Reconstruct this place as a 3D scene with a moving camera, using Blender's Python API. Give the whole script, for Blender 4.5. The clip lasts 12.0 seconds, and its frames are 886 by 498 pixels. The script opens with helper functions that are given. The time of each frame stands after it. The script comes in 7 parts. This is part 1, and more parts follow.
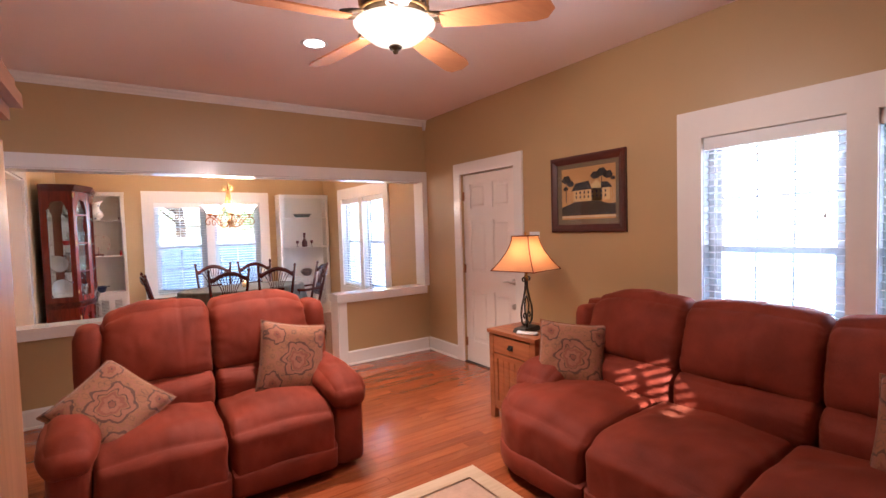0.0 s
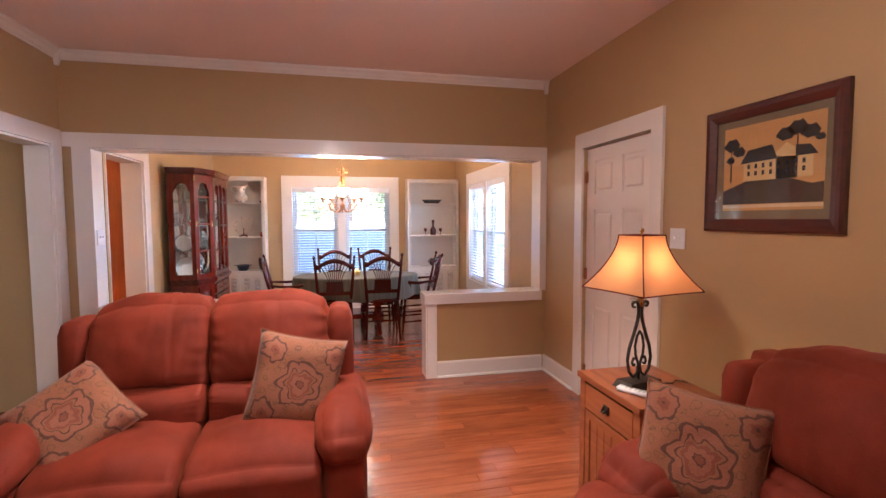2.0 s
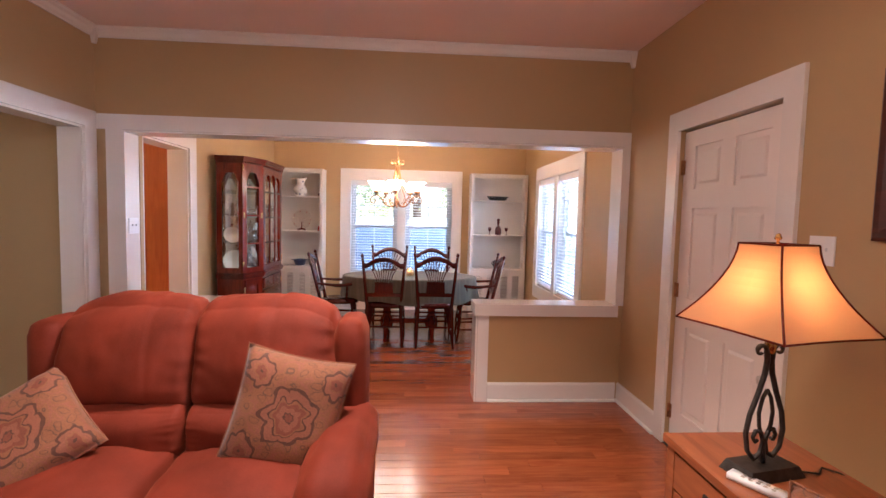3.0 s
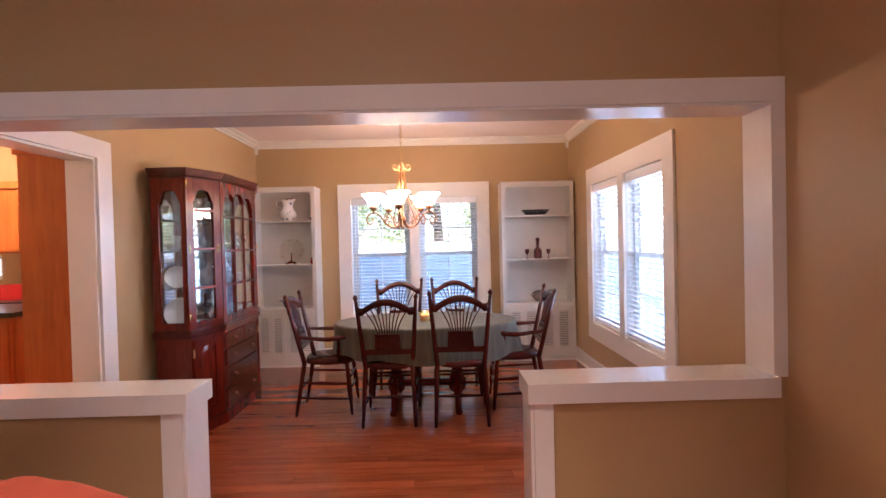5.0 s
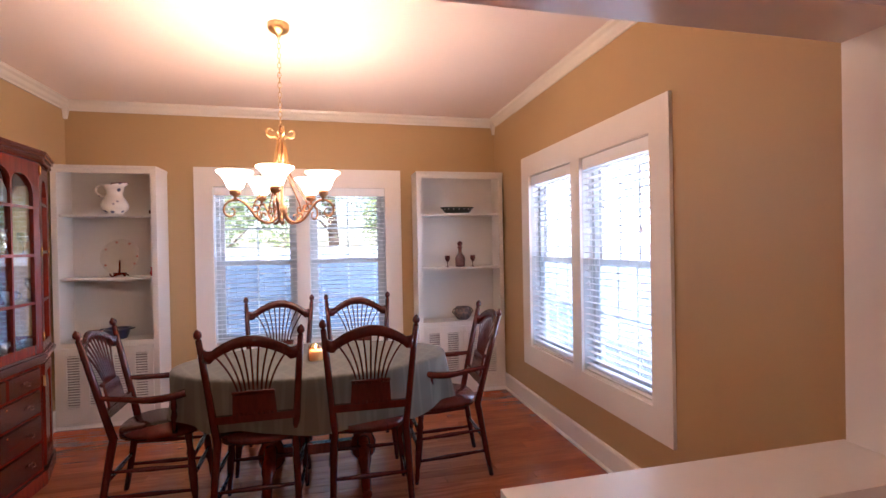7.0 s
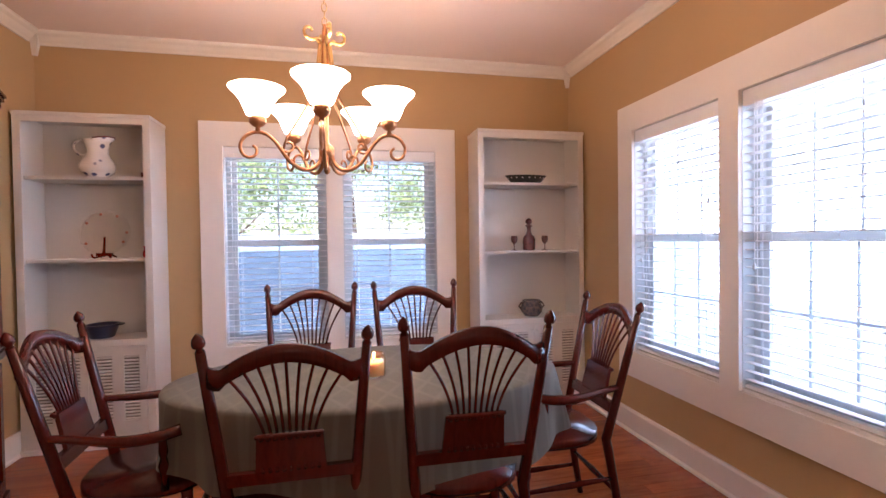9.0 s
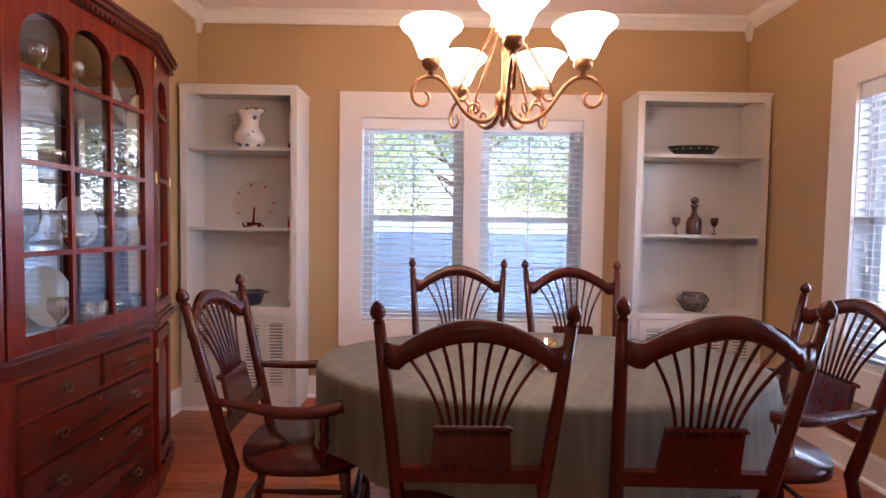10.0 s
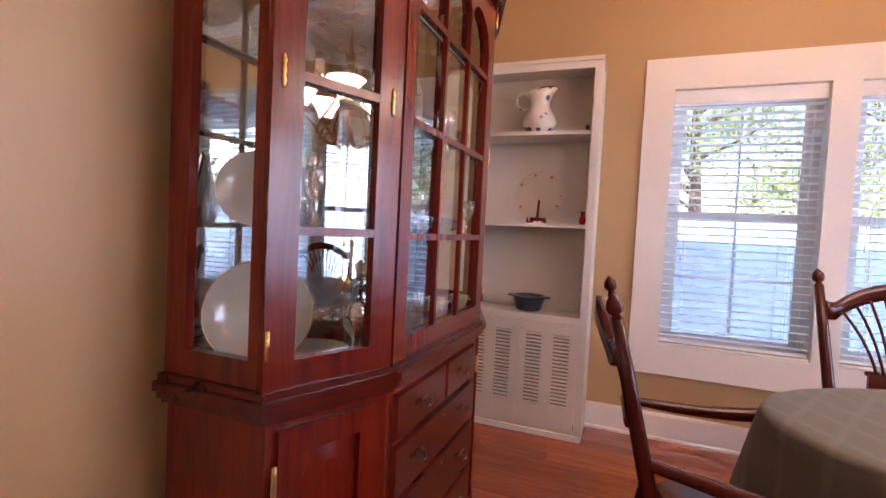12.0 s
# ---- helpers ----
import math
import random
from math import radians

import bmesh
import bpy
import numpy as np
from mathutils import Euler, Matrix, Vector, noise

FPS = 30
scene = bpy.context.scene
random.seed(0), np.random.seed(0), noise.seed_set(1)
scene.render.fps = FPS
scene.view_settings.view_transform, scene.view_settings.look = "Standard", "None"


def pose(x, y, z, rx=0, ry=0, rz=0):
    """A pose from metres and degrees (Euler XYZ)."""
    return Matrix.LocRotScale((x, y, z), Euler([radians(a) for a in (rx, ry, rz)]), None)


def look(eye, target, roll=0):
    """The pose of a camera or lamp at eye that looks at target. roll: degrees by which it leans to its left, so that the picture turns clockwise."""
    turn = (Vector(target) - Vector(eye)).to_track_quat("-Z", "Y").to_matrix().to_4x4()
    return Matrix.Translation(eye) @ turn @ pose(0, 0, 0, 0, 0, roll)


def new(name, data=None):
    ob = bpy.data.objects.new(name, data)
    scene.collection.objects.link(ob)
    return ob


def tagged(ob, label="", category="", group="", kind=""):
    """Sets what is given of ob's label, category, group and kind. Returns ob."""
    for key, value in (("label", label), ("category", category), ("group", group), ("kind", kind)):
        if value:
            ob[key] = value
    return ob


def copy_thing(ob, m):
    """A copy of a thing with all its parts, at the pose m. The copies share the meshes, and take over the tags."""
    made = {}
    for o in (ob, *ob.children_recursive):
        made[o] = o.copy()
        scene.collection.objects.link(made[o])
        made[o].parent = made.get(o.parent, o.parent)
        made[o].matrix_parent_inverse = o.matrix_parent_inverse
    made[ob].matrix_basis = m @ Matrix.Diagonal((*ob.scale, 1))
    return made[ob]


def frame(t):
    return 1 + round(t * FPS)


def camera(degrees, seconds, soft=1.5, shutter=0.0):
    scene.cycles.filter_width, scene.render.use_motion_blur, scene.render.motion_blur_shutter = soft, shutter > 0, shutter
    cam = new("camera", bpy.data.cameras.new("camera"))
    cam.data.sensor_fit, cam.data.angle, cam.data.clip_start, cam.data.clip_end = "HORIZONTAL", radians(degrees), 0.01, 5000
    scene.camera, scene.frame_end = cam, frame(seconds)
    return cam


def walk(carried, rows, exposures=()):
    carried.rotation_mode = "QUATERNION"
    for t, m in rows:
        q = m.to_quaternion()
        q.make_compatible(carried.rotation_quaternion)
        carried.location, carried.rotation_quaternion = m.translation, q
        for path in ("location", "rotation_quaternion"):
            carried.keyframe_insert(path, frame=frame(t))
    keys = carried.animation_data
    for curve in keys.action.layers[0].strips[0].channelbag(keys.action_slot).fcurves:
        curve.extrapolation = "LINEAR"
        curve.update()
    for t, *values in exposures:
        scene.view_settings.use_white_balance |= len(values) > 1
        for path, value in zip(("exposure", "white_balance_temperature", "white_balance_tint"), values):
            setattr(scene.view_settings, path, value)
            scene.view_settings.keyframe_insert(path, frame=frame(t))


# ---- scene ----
cam = camera(86.8, 12.0)
PATH = [
    (0, (0.47, 0.772, 1.473), (1.592, 2.425, 1.381), -1.7),
    (0.5, (0.721, 0.884, 1.469), (1.713, 2.619, 1.379), -1.9),
    (1, (1.011, 1.02, 1.465), (1.838, 2.839, 1.365), -1.4),
    (1.5, (1.281, 1.199, 1.459), (1.912, 3.093, 1.341), -0.6),
    (2, (1.543, 1.393, 1.471), (1.986, 3.339, 1.342), -0.2),
    (2.5, (1.721, 1.641, 1.462), (2.002, 3.617, 1.327), 1.0),
    (2.8, (1.769, 1.833, 1.464), (1.96, 3.819, 1.316), 1.2),
    (3, (1.822, 1.954, 1.448), (1.951, 3.946, 1.314), 1.4),
    (3.2, (1.861, 2.093, 1.428), (1.936, 4.088, 1.302), 1.3),
    (5, (1.926, 3.445, 1.433), (1.946, 5.444, 1.401), -1.4),
    (5.5, (1.92, 3.805, 1.427), (2.04, 5.801, 1.417), -1.1),
    (6, (1.908, 4.102, 1.426), (2.174, 6.084, 1.437), -1.1),
    (6.5, (1.925, 4.369, 1.422), (2.3, 6.333, 1.422), -1.3),
    (8.3, (1.776, 5.291, 1.35), (2.338, 7.21, 1.311), 0.0),
    (8.5, (1.763, 5.395, 1.333), (2.297, 7.322, 1.291), -0.5),
    (9, (1.671, 5.607, 1.29), (2.099, 7.56, 1.253), -0.8),
    (9.5, (1.56, 5.76, 1.248), (1.826, 7.741, 1.202), -0.2),
    (10, (1.433, 5.914, 1.213), (1.437, 7.913, 1.128), 0.9),
    (10.5, (1.285, 6.039, 1.177), (0.985, 8.014, 1.077), 1.6),
    (11, (1.112, 6.134, 1.137), (0.623, 8.072, 1.053), 2.0),
    (11.5, (0.919, 6.215, 1.138), (0.325, 8.122, 1.056), 2.3),
    (12, (0.669, 6.285, 1.136), (-0.063, 8.144, 1.055), 2.9),
]
walk(cam, [(t, look(eye, target, roll)) for t, eye, target, roll in PATH],
     exposures=[(0.0, 1.84, 5550, 17), (1.5, 1.74, 5550, 18), (3.0, 1.68, 5550, 17), (5.5, 1.43, 5600, 21), (8.5, 1.30, 5700, 22), (10.5, 1.32, 5750, 24), (12.0, 1.55, 5850, 26)])

# ---- world, sun, exposure ----
world = bpy.data.worlds.new("sky")
scene.world = world
world.use_nodes = True
wn, wl = world.node_tree.nodes, world.node_tree.links
SUN_ELEV, SUN_AZ = radians(22), radians(205)
sky = wn.new("ShaderNodeTexSky")
sky.sky_type, sky.sun_disc = "NISHITA", False
sky.sun_elevation, sky.sun_rotation = SUN_ELEV, SUN_AZ
wl.new(sky.outputs[0], wn["Background"].inputs[0])
wn["Background"].inputs[1].default_value = 0.15
sun = new("sun", bpy.data.lights.new("sun", "SUN"))
sun.data.energy, sun.data.angle, sun.data.color = 5.0, radians(0.3), (1.0, 0.95, 0.86)
SUN_DIR = Vector((math.sin(SUN_AZ) * math.cos(SUN_ELEV), math.cos(SUN_AZ) * math.cos(SUN_ELEV), math.sin(SUN_ELEV)))
sun.matrix_world = look(tuple(SUN_DIR * 30), (0, 0, 0))


# ---- materials ----
def tint(c, k):
    return tuple(min(1.0, max(0.0, v * k)) for v in c)


def material(name, color, rough=0.5, metal=0.0, vary=0.08, scale=6.0, bump=0.05, fine=60.0, coat=0.0, spec=0.5,
             stretch=(1, 1, 1), alpha_rand=0.0, second=None, sheen=0.0):
    """A plain painted, cloth, metal or stone surface with broad variation and fine relief."""
    m = bpy.data.materials.new(name)
    m.use_nodes = True
    n, l = m.node_tree.nodes, m.node_tree.links
    b = n["Principled BSDF"]
    tc = n.new("ShaderNodeTexCoord")
    mp = n.new("ShaderNodeMapping")
    mp.inputs["Scale"].default_value = stretch
    l.new(tc.outputs["Object"], mp.inputs[0])
    big = n.new("ShaderNodeTexNoise")
    big.inputs["Scale"].default_value, big.inputs["Detail"].default_value = scale, 5
    l.new(mp.outputs[0], big.inputs[0])
    small = n.new("ShaderNodeTexNoise")
    small.inputs["Scale"].default_value, small.inputs["Detail"].default_value = fine, 4
    l.new(mp.outputs[0], small.inputs[0])
    ramp = n.new("ShaderNodeValToRGB")
    e = ramp.color_ramp.elements
    e[0].position, e[1].position = 0.32, 0.68
    e[0].color = (*(second or tint(color, 1 - vary)), 1)
    e[1].color = (*tint(color, 1 + vary), 1)
    mix = n.new("ShaderNodeMath")
    mix.operation = "MULTIPLY_ADD"
    mix.inputs[1].default_value = 0.3
    l.new(small.outputs[0], mix.inputs[0])
    sub = n.new("ShaderNodeMath")
    sub.operation = "MULTIPLY"
    sub.inputs[1].default_value = 0.7
    l.new(big.outputs[0], sub.inputs[0])
    l.new(sub.outputs[0], mix.inputs[2])
    l.new(mix.outputs[0], ramp.inputs[0])
    out = ramp.outputs[0]
    if alpha_rand:
        info = n.new("ShaderNodeObjectInfo")
        hsv = n.new("ShaderNodeHueSaturation")
        mr = n.new("ShaderNodeMapRange")
        mr.inputs["To Min"].default_value, mr.inputs["To Max"].default_value = 1 - alpha_rand, 1 + alpha_rand
        l.new(info.outputs["Random"], mr.inputs[0])
        l.new(mr.outputs[0], hsv.inputs["Value"])
        l.new(out, hsv.inputs["Color"])
        out = hsv.outputs[0]
    l.new(out, b.inputs["Base Color"])
    b.inputs["Roughness"].default_value, b.inputs["Metallic"].default_value = rough, metal
    b.inputs["Coat Weight"].default_value = coat
    b.inputs["Coat Roughness"].default_value = 0.12
    b.inputs["Specular IOR Level"].default_value = spec
    b.inputs["Sheen Weight"].default_value = sheen
    if bump:
        bp = n.new("ShaderNodeBump")
        bp.inputs["Strength"].default_value, bp.inputs["Distance"].default_value = bump, 0.002
        l.new(small.outputs[0], bp.inputs["Height"])
        l.new(bp.outputs[0], b.inputs["Normal"])
    return m


def wood(name, dark, light, rough=0.35, coat=0.3, along="z", scale=1.0, rand=0.0, knots=False):
    """Wood with grain along one axis."""
    m = bpy.data.materials.new(name)
    m.use_nodes = True
    n, l = m.node_tree.nodes, m.node_tree.links
    b = n["Principled BSDF"]
    tc = n.new("ShaderNodeTexCoord")
    mp = n.new("ShaderNodeMapping")
    s = {"x": (1.2, 14, 14), "y": (14, 1.2, 14), "z": (14, 14, 1.2)}[along]
    mp.inputs["Scale"].default_value = tuple(v * scale for v in s)
    vec = tc.outputs["Object"]
    info = n.new("ShaderNodeObjectInfo")
    if rand:
        add = n.new("ShaderNodeVectorMath")
        add.operation = "MULTIPLY_ADD"
        add.inputs[1].default_value = (0, 0, 0)
        cmb = n.new("ShaderNodeCombineXYZ")
        mul = n.new("ShaderNodeMath")
        mul.operation = "MULTIPLY"
        mul.inputs[1].default_value = 37.0
        geo = n.new("ShaderNodeNewGeometry")
        both = n.new("ShaderNodeMath")
        both.operation = "ADD"
        l.new(info.outputs["Random"], both.inputs[0])
        l.new(geo.outputs["Random Per Island"], both.inputs[1])
        frc = n.new("ShaderNodeMath")
        frc.operation = "FRACT"
        l.new(both.outputs[0], frc.inputs[0])
        l.new(frc.outputs[0], mul.inputs[0])
        for i in range(3):
            l.new(mul.outputs[0], cmb.inputs[i])
        l.new(vec, add.inputs[0])
        add.inputs[1].default_value = (1, 1, 1)
        l.new(cmb.outputs[0], add.inputs[2])
        vec = add.outputs[0]
    l.new(vec, mp.inputs[0])
    grain = n.new("ShaderNodeTexNoise")
    grain.inputs["Scale"].default_value, grain.inputs["Detail"].default_value = 2.2, 8
    grain.inputs["Roughness"].default_value, grain.inputs["Distortion"].default_value = 0.62, 0.9
    l.new(mp.outputs[0], grain.inputs[0])
    broad = n.new("ShaderNodeTexNoise")
    broad.inputs["Scale"].default_value = 2.0
    l.new(vec, broad.inputs[0])
    mix = n.new("ShaderNodeMix")
    mix.data_type = "FLOAT"
    mix.inputs[0].default_value = 0.3
    l.new(grain.outputs[0], mix.inputs[2])
    l.new(broad.outputs[0], mix.inputs[3])
    ramp = n.new("ShaderNodeValToRGB")
    e = ramp.color_ramp.elements
    e[0].position, e[1].position = 0.33, 0.66
    e[0].color, e[1].color = (*dark, 1), (*light, 1)
    l.new(mix.outputs[0], ramp.inputs[0])
    out = ramp.outputs[0]
    if rand:
        hsv = n.new("ShaderNodeHueSaturation")
        mr = n.new("ShaderNodeMapRange")
        mr.inputs["To Min"].default_value, mr.inputs["To Max"].default_value = 1 - rand, 1 + rand
        l.new(frc.outputs[0], mr.inputs[0])
        l.new(mr.outputs[0], hsv.inputs["Value"])
        l.new(out, hsv.inputs["Color"])
        out = hsv.outputs[0]
    l.new(out, b.inputs["Base Color"])
    b.inputs["Roughness"].default_value = rough
    b.inputs["Coat Weight"].default_value, b.inputs["Coat Roughness"].default_value = coat, 0.15
    bp = n.new("ShaderNodeBump")
    bp.inputs["Strength"].default_value, bp.inputs["Distance"].default_value = 0.06, 0.0006
    l.new(grain.outputs[0], bp.inputs["Height"])
    l.new(bp.outputs[0], b.inputs["Normal"])
    return m


def glow(name, color, strength, base=(0.8, 0.75, 0.65)):
    m = bpy.data.materials.new(name)
    m.use_nodes = True
    b = m.node_tree.nodes["Principled BSDF"]
    b.inputs["Base Color"].default_value = (*base, 1)
    b.inputs["Emission Color"].default_value = (*color, 1)
    b.inputs["Emission Strength"].default_value = strength
    b.inputs["Roughness"].default_value = 0.3
    return m


def glass(name, color=(1, 1, 1), rough=0.0, reflect=0.12):
    """Thin clear pane."""
    m = bpy.data.materials.new(name)
    m.use_nodes = True
    n, l = m.node_tree.nodes, m.node_tree.links
    n.remove(n["Principled BSDF"])
    tr, gl, mx = n.new("ShaderNodeBsdfTransparent"), n.new("ShaderNodeBsdfGlossy"), n.new("ShaderNodeMixShader")
    tr.inputs[0].default_value = (*color, 1)
    gl.inputs["Roughness"].default_value = rough
    lw = n.new("ShaderNodeLayerWeight")
    lw.inputs[0].default_value = 0.5
    pw = n.new("ShaderNodeMath")
    pw.operation = "POWER"
    pw.inputs[1].default_value = 5.0
    l.new(lw.outputs["Facing"], pw.inputs[0])
    ad = n.new("ShaderNodeMath")
    ad.operation = "MULTIPLY_ADD"
    ad.inputs[1].default_value, ad.inputs[2].default_value = 0.9, 0.04 + reflect
    l.new(pw.outputs[0], ad.inputs[0])
    l.new(ad.outputs[0], mx.inputs[0])
    l.new(tr.outputs[0], mx.inputs[1])
    l.new(gl.outputs[0], mx.inputs[2])
    l.new(mx.outputs[0], n["Material Output"].inputs[0])
    return m


WALL = material("tan wall paint", (0.46, 0.312, 0.152), 0.40, vary=0.03, scale=1.5, bump=0.12, fine=150)
CEIL = material("ceiling paint", (0.85, 0.74, 0.71), 0.8, vary=0.02, scale=1.0, bump=0.1, fine=120)
WHITE = material("white gloss trim", (0.80, 0.77, 0.74), 0.22, vary=0.02, scale=3, bump=0.03, fine=40, coat=0.4)
CASING = material("white satin trim", (0.80, 0.77, 0.74), 0.45, vary=0.02, scale=3, bump=0.04, fine=40)
SHELFW = material("white shelf paint", (0.68, 0.645, 0.60), 0.45, vary=0.03, scale=3, bump=0.03)
DOORW = material("white door paint", (0.78, 0.72, 0.68), 0.4, vary=0.02, scale=3, bump=0.03)
BLIND = material("white blind slat", (0.88, 0.90, 0.93), 0.5, vary=0.02, bump=0)
VINYL = material("white window vinyl", (0.8, 0.82, 0.85), 0.35, vary=0.02, bump=0)
# White vinyl with backlit shade put into its colour, so sash bars show
WINVSHADE = material("backlit white window vinyl", (0.60, 0.64, 0.67), 0.4, vary=0.02, bump=0)
CHERRY = wood("dark cherry", (0.070, 0.0056, 0.0025), (0.185, 0.0175, 0.0058), 0.25, 0.12, "z", 1.0)
CHERRYX = wood("dark cherry across", (0.052, 0.0047, 0.0024), (0.105, 0.0115, 0.0045), 0.20, 0.2, "y", 1.0)
CHAIRW = wood("chair mahogany", (0.040, 0.0040, 0.0025), (0.080, 0.0085, 0.0047), 0.26, 0.15, "z", 1.5, 0.08)
PINE = wood("honey pine", (0.20, 0.052, 0.017), (0.38, 0.125, 0.043), 0.35, 0.3, "x", 0.8)
CABW = wood("kitchen cabinet wood", (0.34, 0.075, 0.012), (0.52, 0.15, 0.028), 0.35, 0.3, "z", 0.6)
BLADE = wood("fan blade oak", (0.50, 0.19, 0.07), (0.62, 0.27, 0.11), 0.4, 0.2, "x", 0.8)
FLOORW = wood("floor oak", (0.225, 0.045, 0.0135), (0.39, 0.107, 0.034), 0.20, 0.45, "x", 1.0, 0.17)
for _w in (CHERRY, CHERRYX, CHAIRW):
    _w.node_tree.nodes["Principled BSDF"].inputs["Specular IOR Level"].default_value = 0.38
SUEDE = material("rust microfibre suede", (0.178, 0.0275, 0.0125), 0.66, vary=0.30, scale=5, bump=0.2, fine=240, sheen=0.16, spec=0.16)
SUEDE.node_tree.nodes["Principled BSDF"].inputs["Sheen Tint"].default_value = (0.95, 0.30, 0.15, 1)
# Dark red-brown of the sofas' bases and the slab below the floor boards
SUEDEDARK = material("dark red-brown", (0.07, 0.018, 0.013), 0.9, vary=0.1)
CLOTH = material("sage green tablecloth", (0.20, 0.23, 0.18), 0.8, vary=0.08, scale=6, bump=0.3, fine=300, sheen=0.3)
BRONZE = material("gilded bronze", (0.36, 0.165, 0.072), 0.38, 0.8, vary=0.35, scale=25, bump=0.2)
IRON = material("dark iron", (0.06, 0.05, 0.045), 0.5, 0.7, vary=0.3, scale=30, bump=0.3)
BRASS = material("brass", (0.70, 0.45, 0.16), 0.25, 1.0, vary=0.1, scale=30, bump=0.05)
NICKEL = material("nickel", (0.55, 0.52, 0.48), 0.28, 1.0, vary=0.05, bump=0)
CHINA = material("white china", (0.44, 0.43, 0.40), 0.12, vary=0.02, bump=0, coat=0.6)
BLACKC = material("black ceramic", (0.02, 0.025, 0.022), 0.3, vary=0.3, scale=20, bump=0.1)
NAVY = material("navy ceramic", (0.02, 0.025, 0.06), 0.3, vary=0.2, bump=0.1)
MIRROR = material("mirror back", (0.50, 0.50, 0.49), 0.02, 1.0, vary=0.0, bump=0)
PANE = glass("window glass", (0.97, 0.99, 1.0), 0.0, 0.0)
CABGLASS = glass("cabinet glass", (0.95, 0.97, 0.97), 0.0, 0.14)
CRYSTAL = glass("crystal", (0.90, 0.92, 0.94), 0.03, 0.42)
SHADEGLASS = glow("lit alabaster glass", (1.0, 0.80, 0.56), 9.0)


# ---- mesh helpers ----
def box(bm, x0, x1, y0, y1, z0, z1, m=None):
    v = [bm.verts.new((x, y, z)) for z in (z0, z1) for y in (y0, y1) for x in (x0, x1)]
    for f in ((0, 2, 3, 1), (4, 5, 7, 6), (0, 1, 5, 4), (2, 6, 7, 3), (0, 4, 6, 2), (1, 3, 7, 5)):
        bm.faces.new([v[i] for i in f])
    if m is not None:
        bmesh.ops.transform(bm, matrix=m, verts=v)
    return v


def prism(bm, outline, z0, z1):
    """A closed outline in plan, drawn up from z0 to z1."""
    a = [bm.verts.new((x, y, z0)) for x, y in outline]
    b = [bm.verts.new((x, y, z1)) for x, y in outline]
    k = len(a)
    bm.faces.new(a[::-1])
    bm.faces.new(b)
    for i in range(k):
        bm.faces.new((a[i], a[(i + 1) % k], b[(i + 1) % k], b[i]))
    return a + b


def lathe(bm, profile, sides=20, center=(0, 0, 0), m=None, caps=True):
    """Turn (radius, height) pairs round the upright axis."""
    rings = []
    for r, z in profile:
        if r < 1e-5:
            rings.append([bm.verts.new((center[0], center[1], center[2] + z))])
        else:
            rings.append([bm.verts.new((center[0] + r * math.cos(math.tau * i / sides), center[1] + r * math.sin(math.tau * i / sides), center[2] + z)) for i in range(sides)])
    for a, b in zip(rings, rings[1:]):
        for i in range(sides):
            j = (i + 1) % sides
            if len(a) == 1 and len(b) == 1:
                continue
            if len(a) == 1:
                bm.faces.new((a[0], b[j], b[i]))
            elif len(b) == 1:
                bm.faces.new((a[i], a[j], b[0]))
            else:
                bm.faces.new((a[i], a[j], b[j], b[i]))
    if caps and len(rings[0]) > 1:
        bm.faces.new(rings[0][::-1])
    if caps and len(rings[-1]) > 1:
        bm.faces.new(rings[-1])
    vs = [v for r in rings for v in r]
    if m is not None:
        bmesh.ops.transform(bm, matrix=m, verts=vs)
    for f in {f for v in vs for f in v.link_faces}:
        f.smooth = True
    return vs


def tube(bm, pts, radius, sides=8, closed=False, flat=1.0):
    """A round bar along points; radius may be a number or one for each point."""
    pts = [Vector(p) for p in pts]
    rad = radius if isinstance(radius, (list, tuple)) else [radius] * len(pts)
    rings, ref = [], None
    for i, p in enumerate(pts):
        d = (pts[min(i + 1, len(pts) - 1)] - pts[max(i - 1, 0)]).normalized()
        if ref is None:
            ref = Vector((0, 0, 1)) if abs(d.z) < 0.9 else Vector((1, 0, 0))
        u = (ref - d * ref.dot(d)).normalized()
        ref = u
        w = d.cross(u)
        rings.append([bm.verts.new(p + (u * math.cos(math.tau * k / sides) + w * flat * math.sin(math.tau * k / sides)) * rad[i]) for k in range(sides)])
    for a, b in zip(rings, rings[1:]):
        for k in range(sides):
            f = bm.faces.new((a[k], a[(k + 1) % sides], b[(k + 1) % sides], b[k]))
            f.smooth = True
    bm.faces.new(rings[0][::-1])
    bm.faces.new(rings[-1])
    return [v for r in rings for v in r]


def bevel(bm, width=0.003, segments=2, smooth=False):
    edges = [e for e in bm.edges if len(e.link_faces) == 2 and e.calc_face_angle(0) > 0.6]
    bmesh.ops.bevel(bm, geom=edges, offset=width, segments=segments, affect="EDGES", profile=0.5, clamp_overlap=True)
    if smooth:
        for f in bm.faces:
            f.smooth = True


def part(name, bm, mat, parent=None, label="", kind=""):
    me = bpy.data.meshes.new(name)
    bmesh.ops.recalc_face_normals(bm, faces=bm.faces)
    bm.to_mesh(me)
    bm.free()
    me.materials.append(mat)
    ob = new(name, me)
    if parent is not None:
        ob.parent = parent
    return tagged(ob, label=label, kind=kind)


def boxes(name, items, mat, parent=None, label="", kind="", bev=0.0):
    bm = bmesh.new()
    for it in items:
        box(bm, *it)
    if bev:
        bevel(bm, bev, 1)
    return part(name, bm, mat, parent, label, kind)


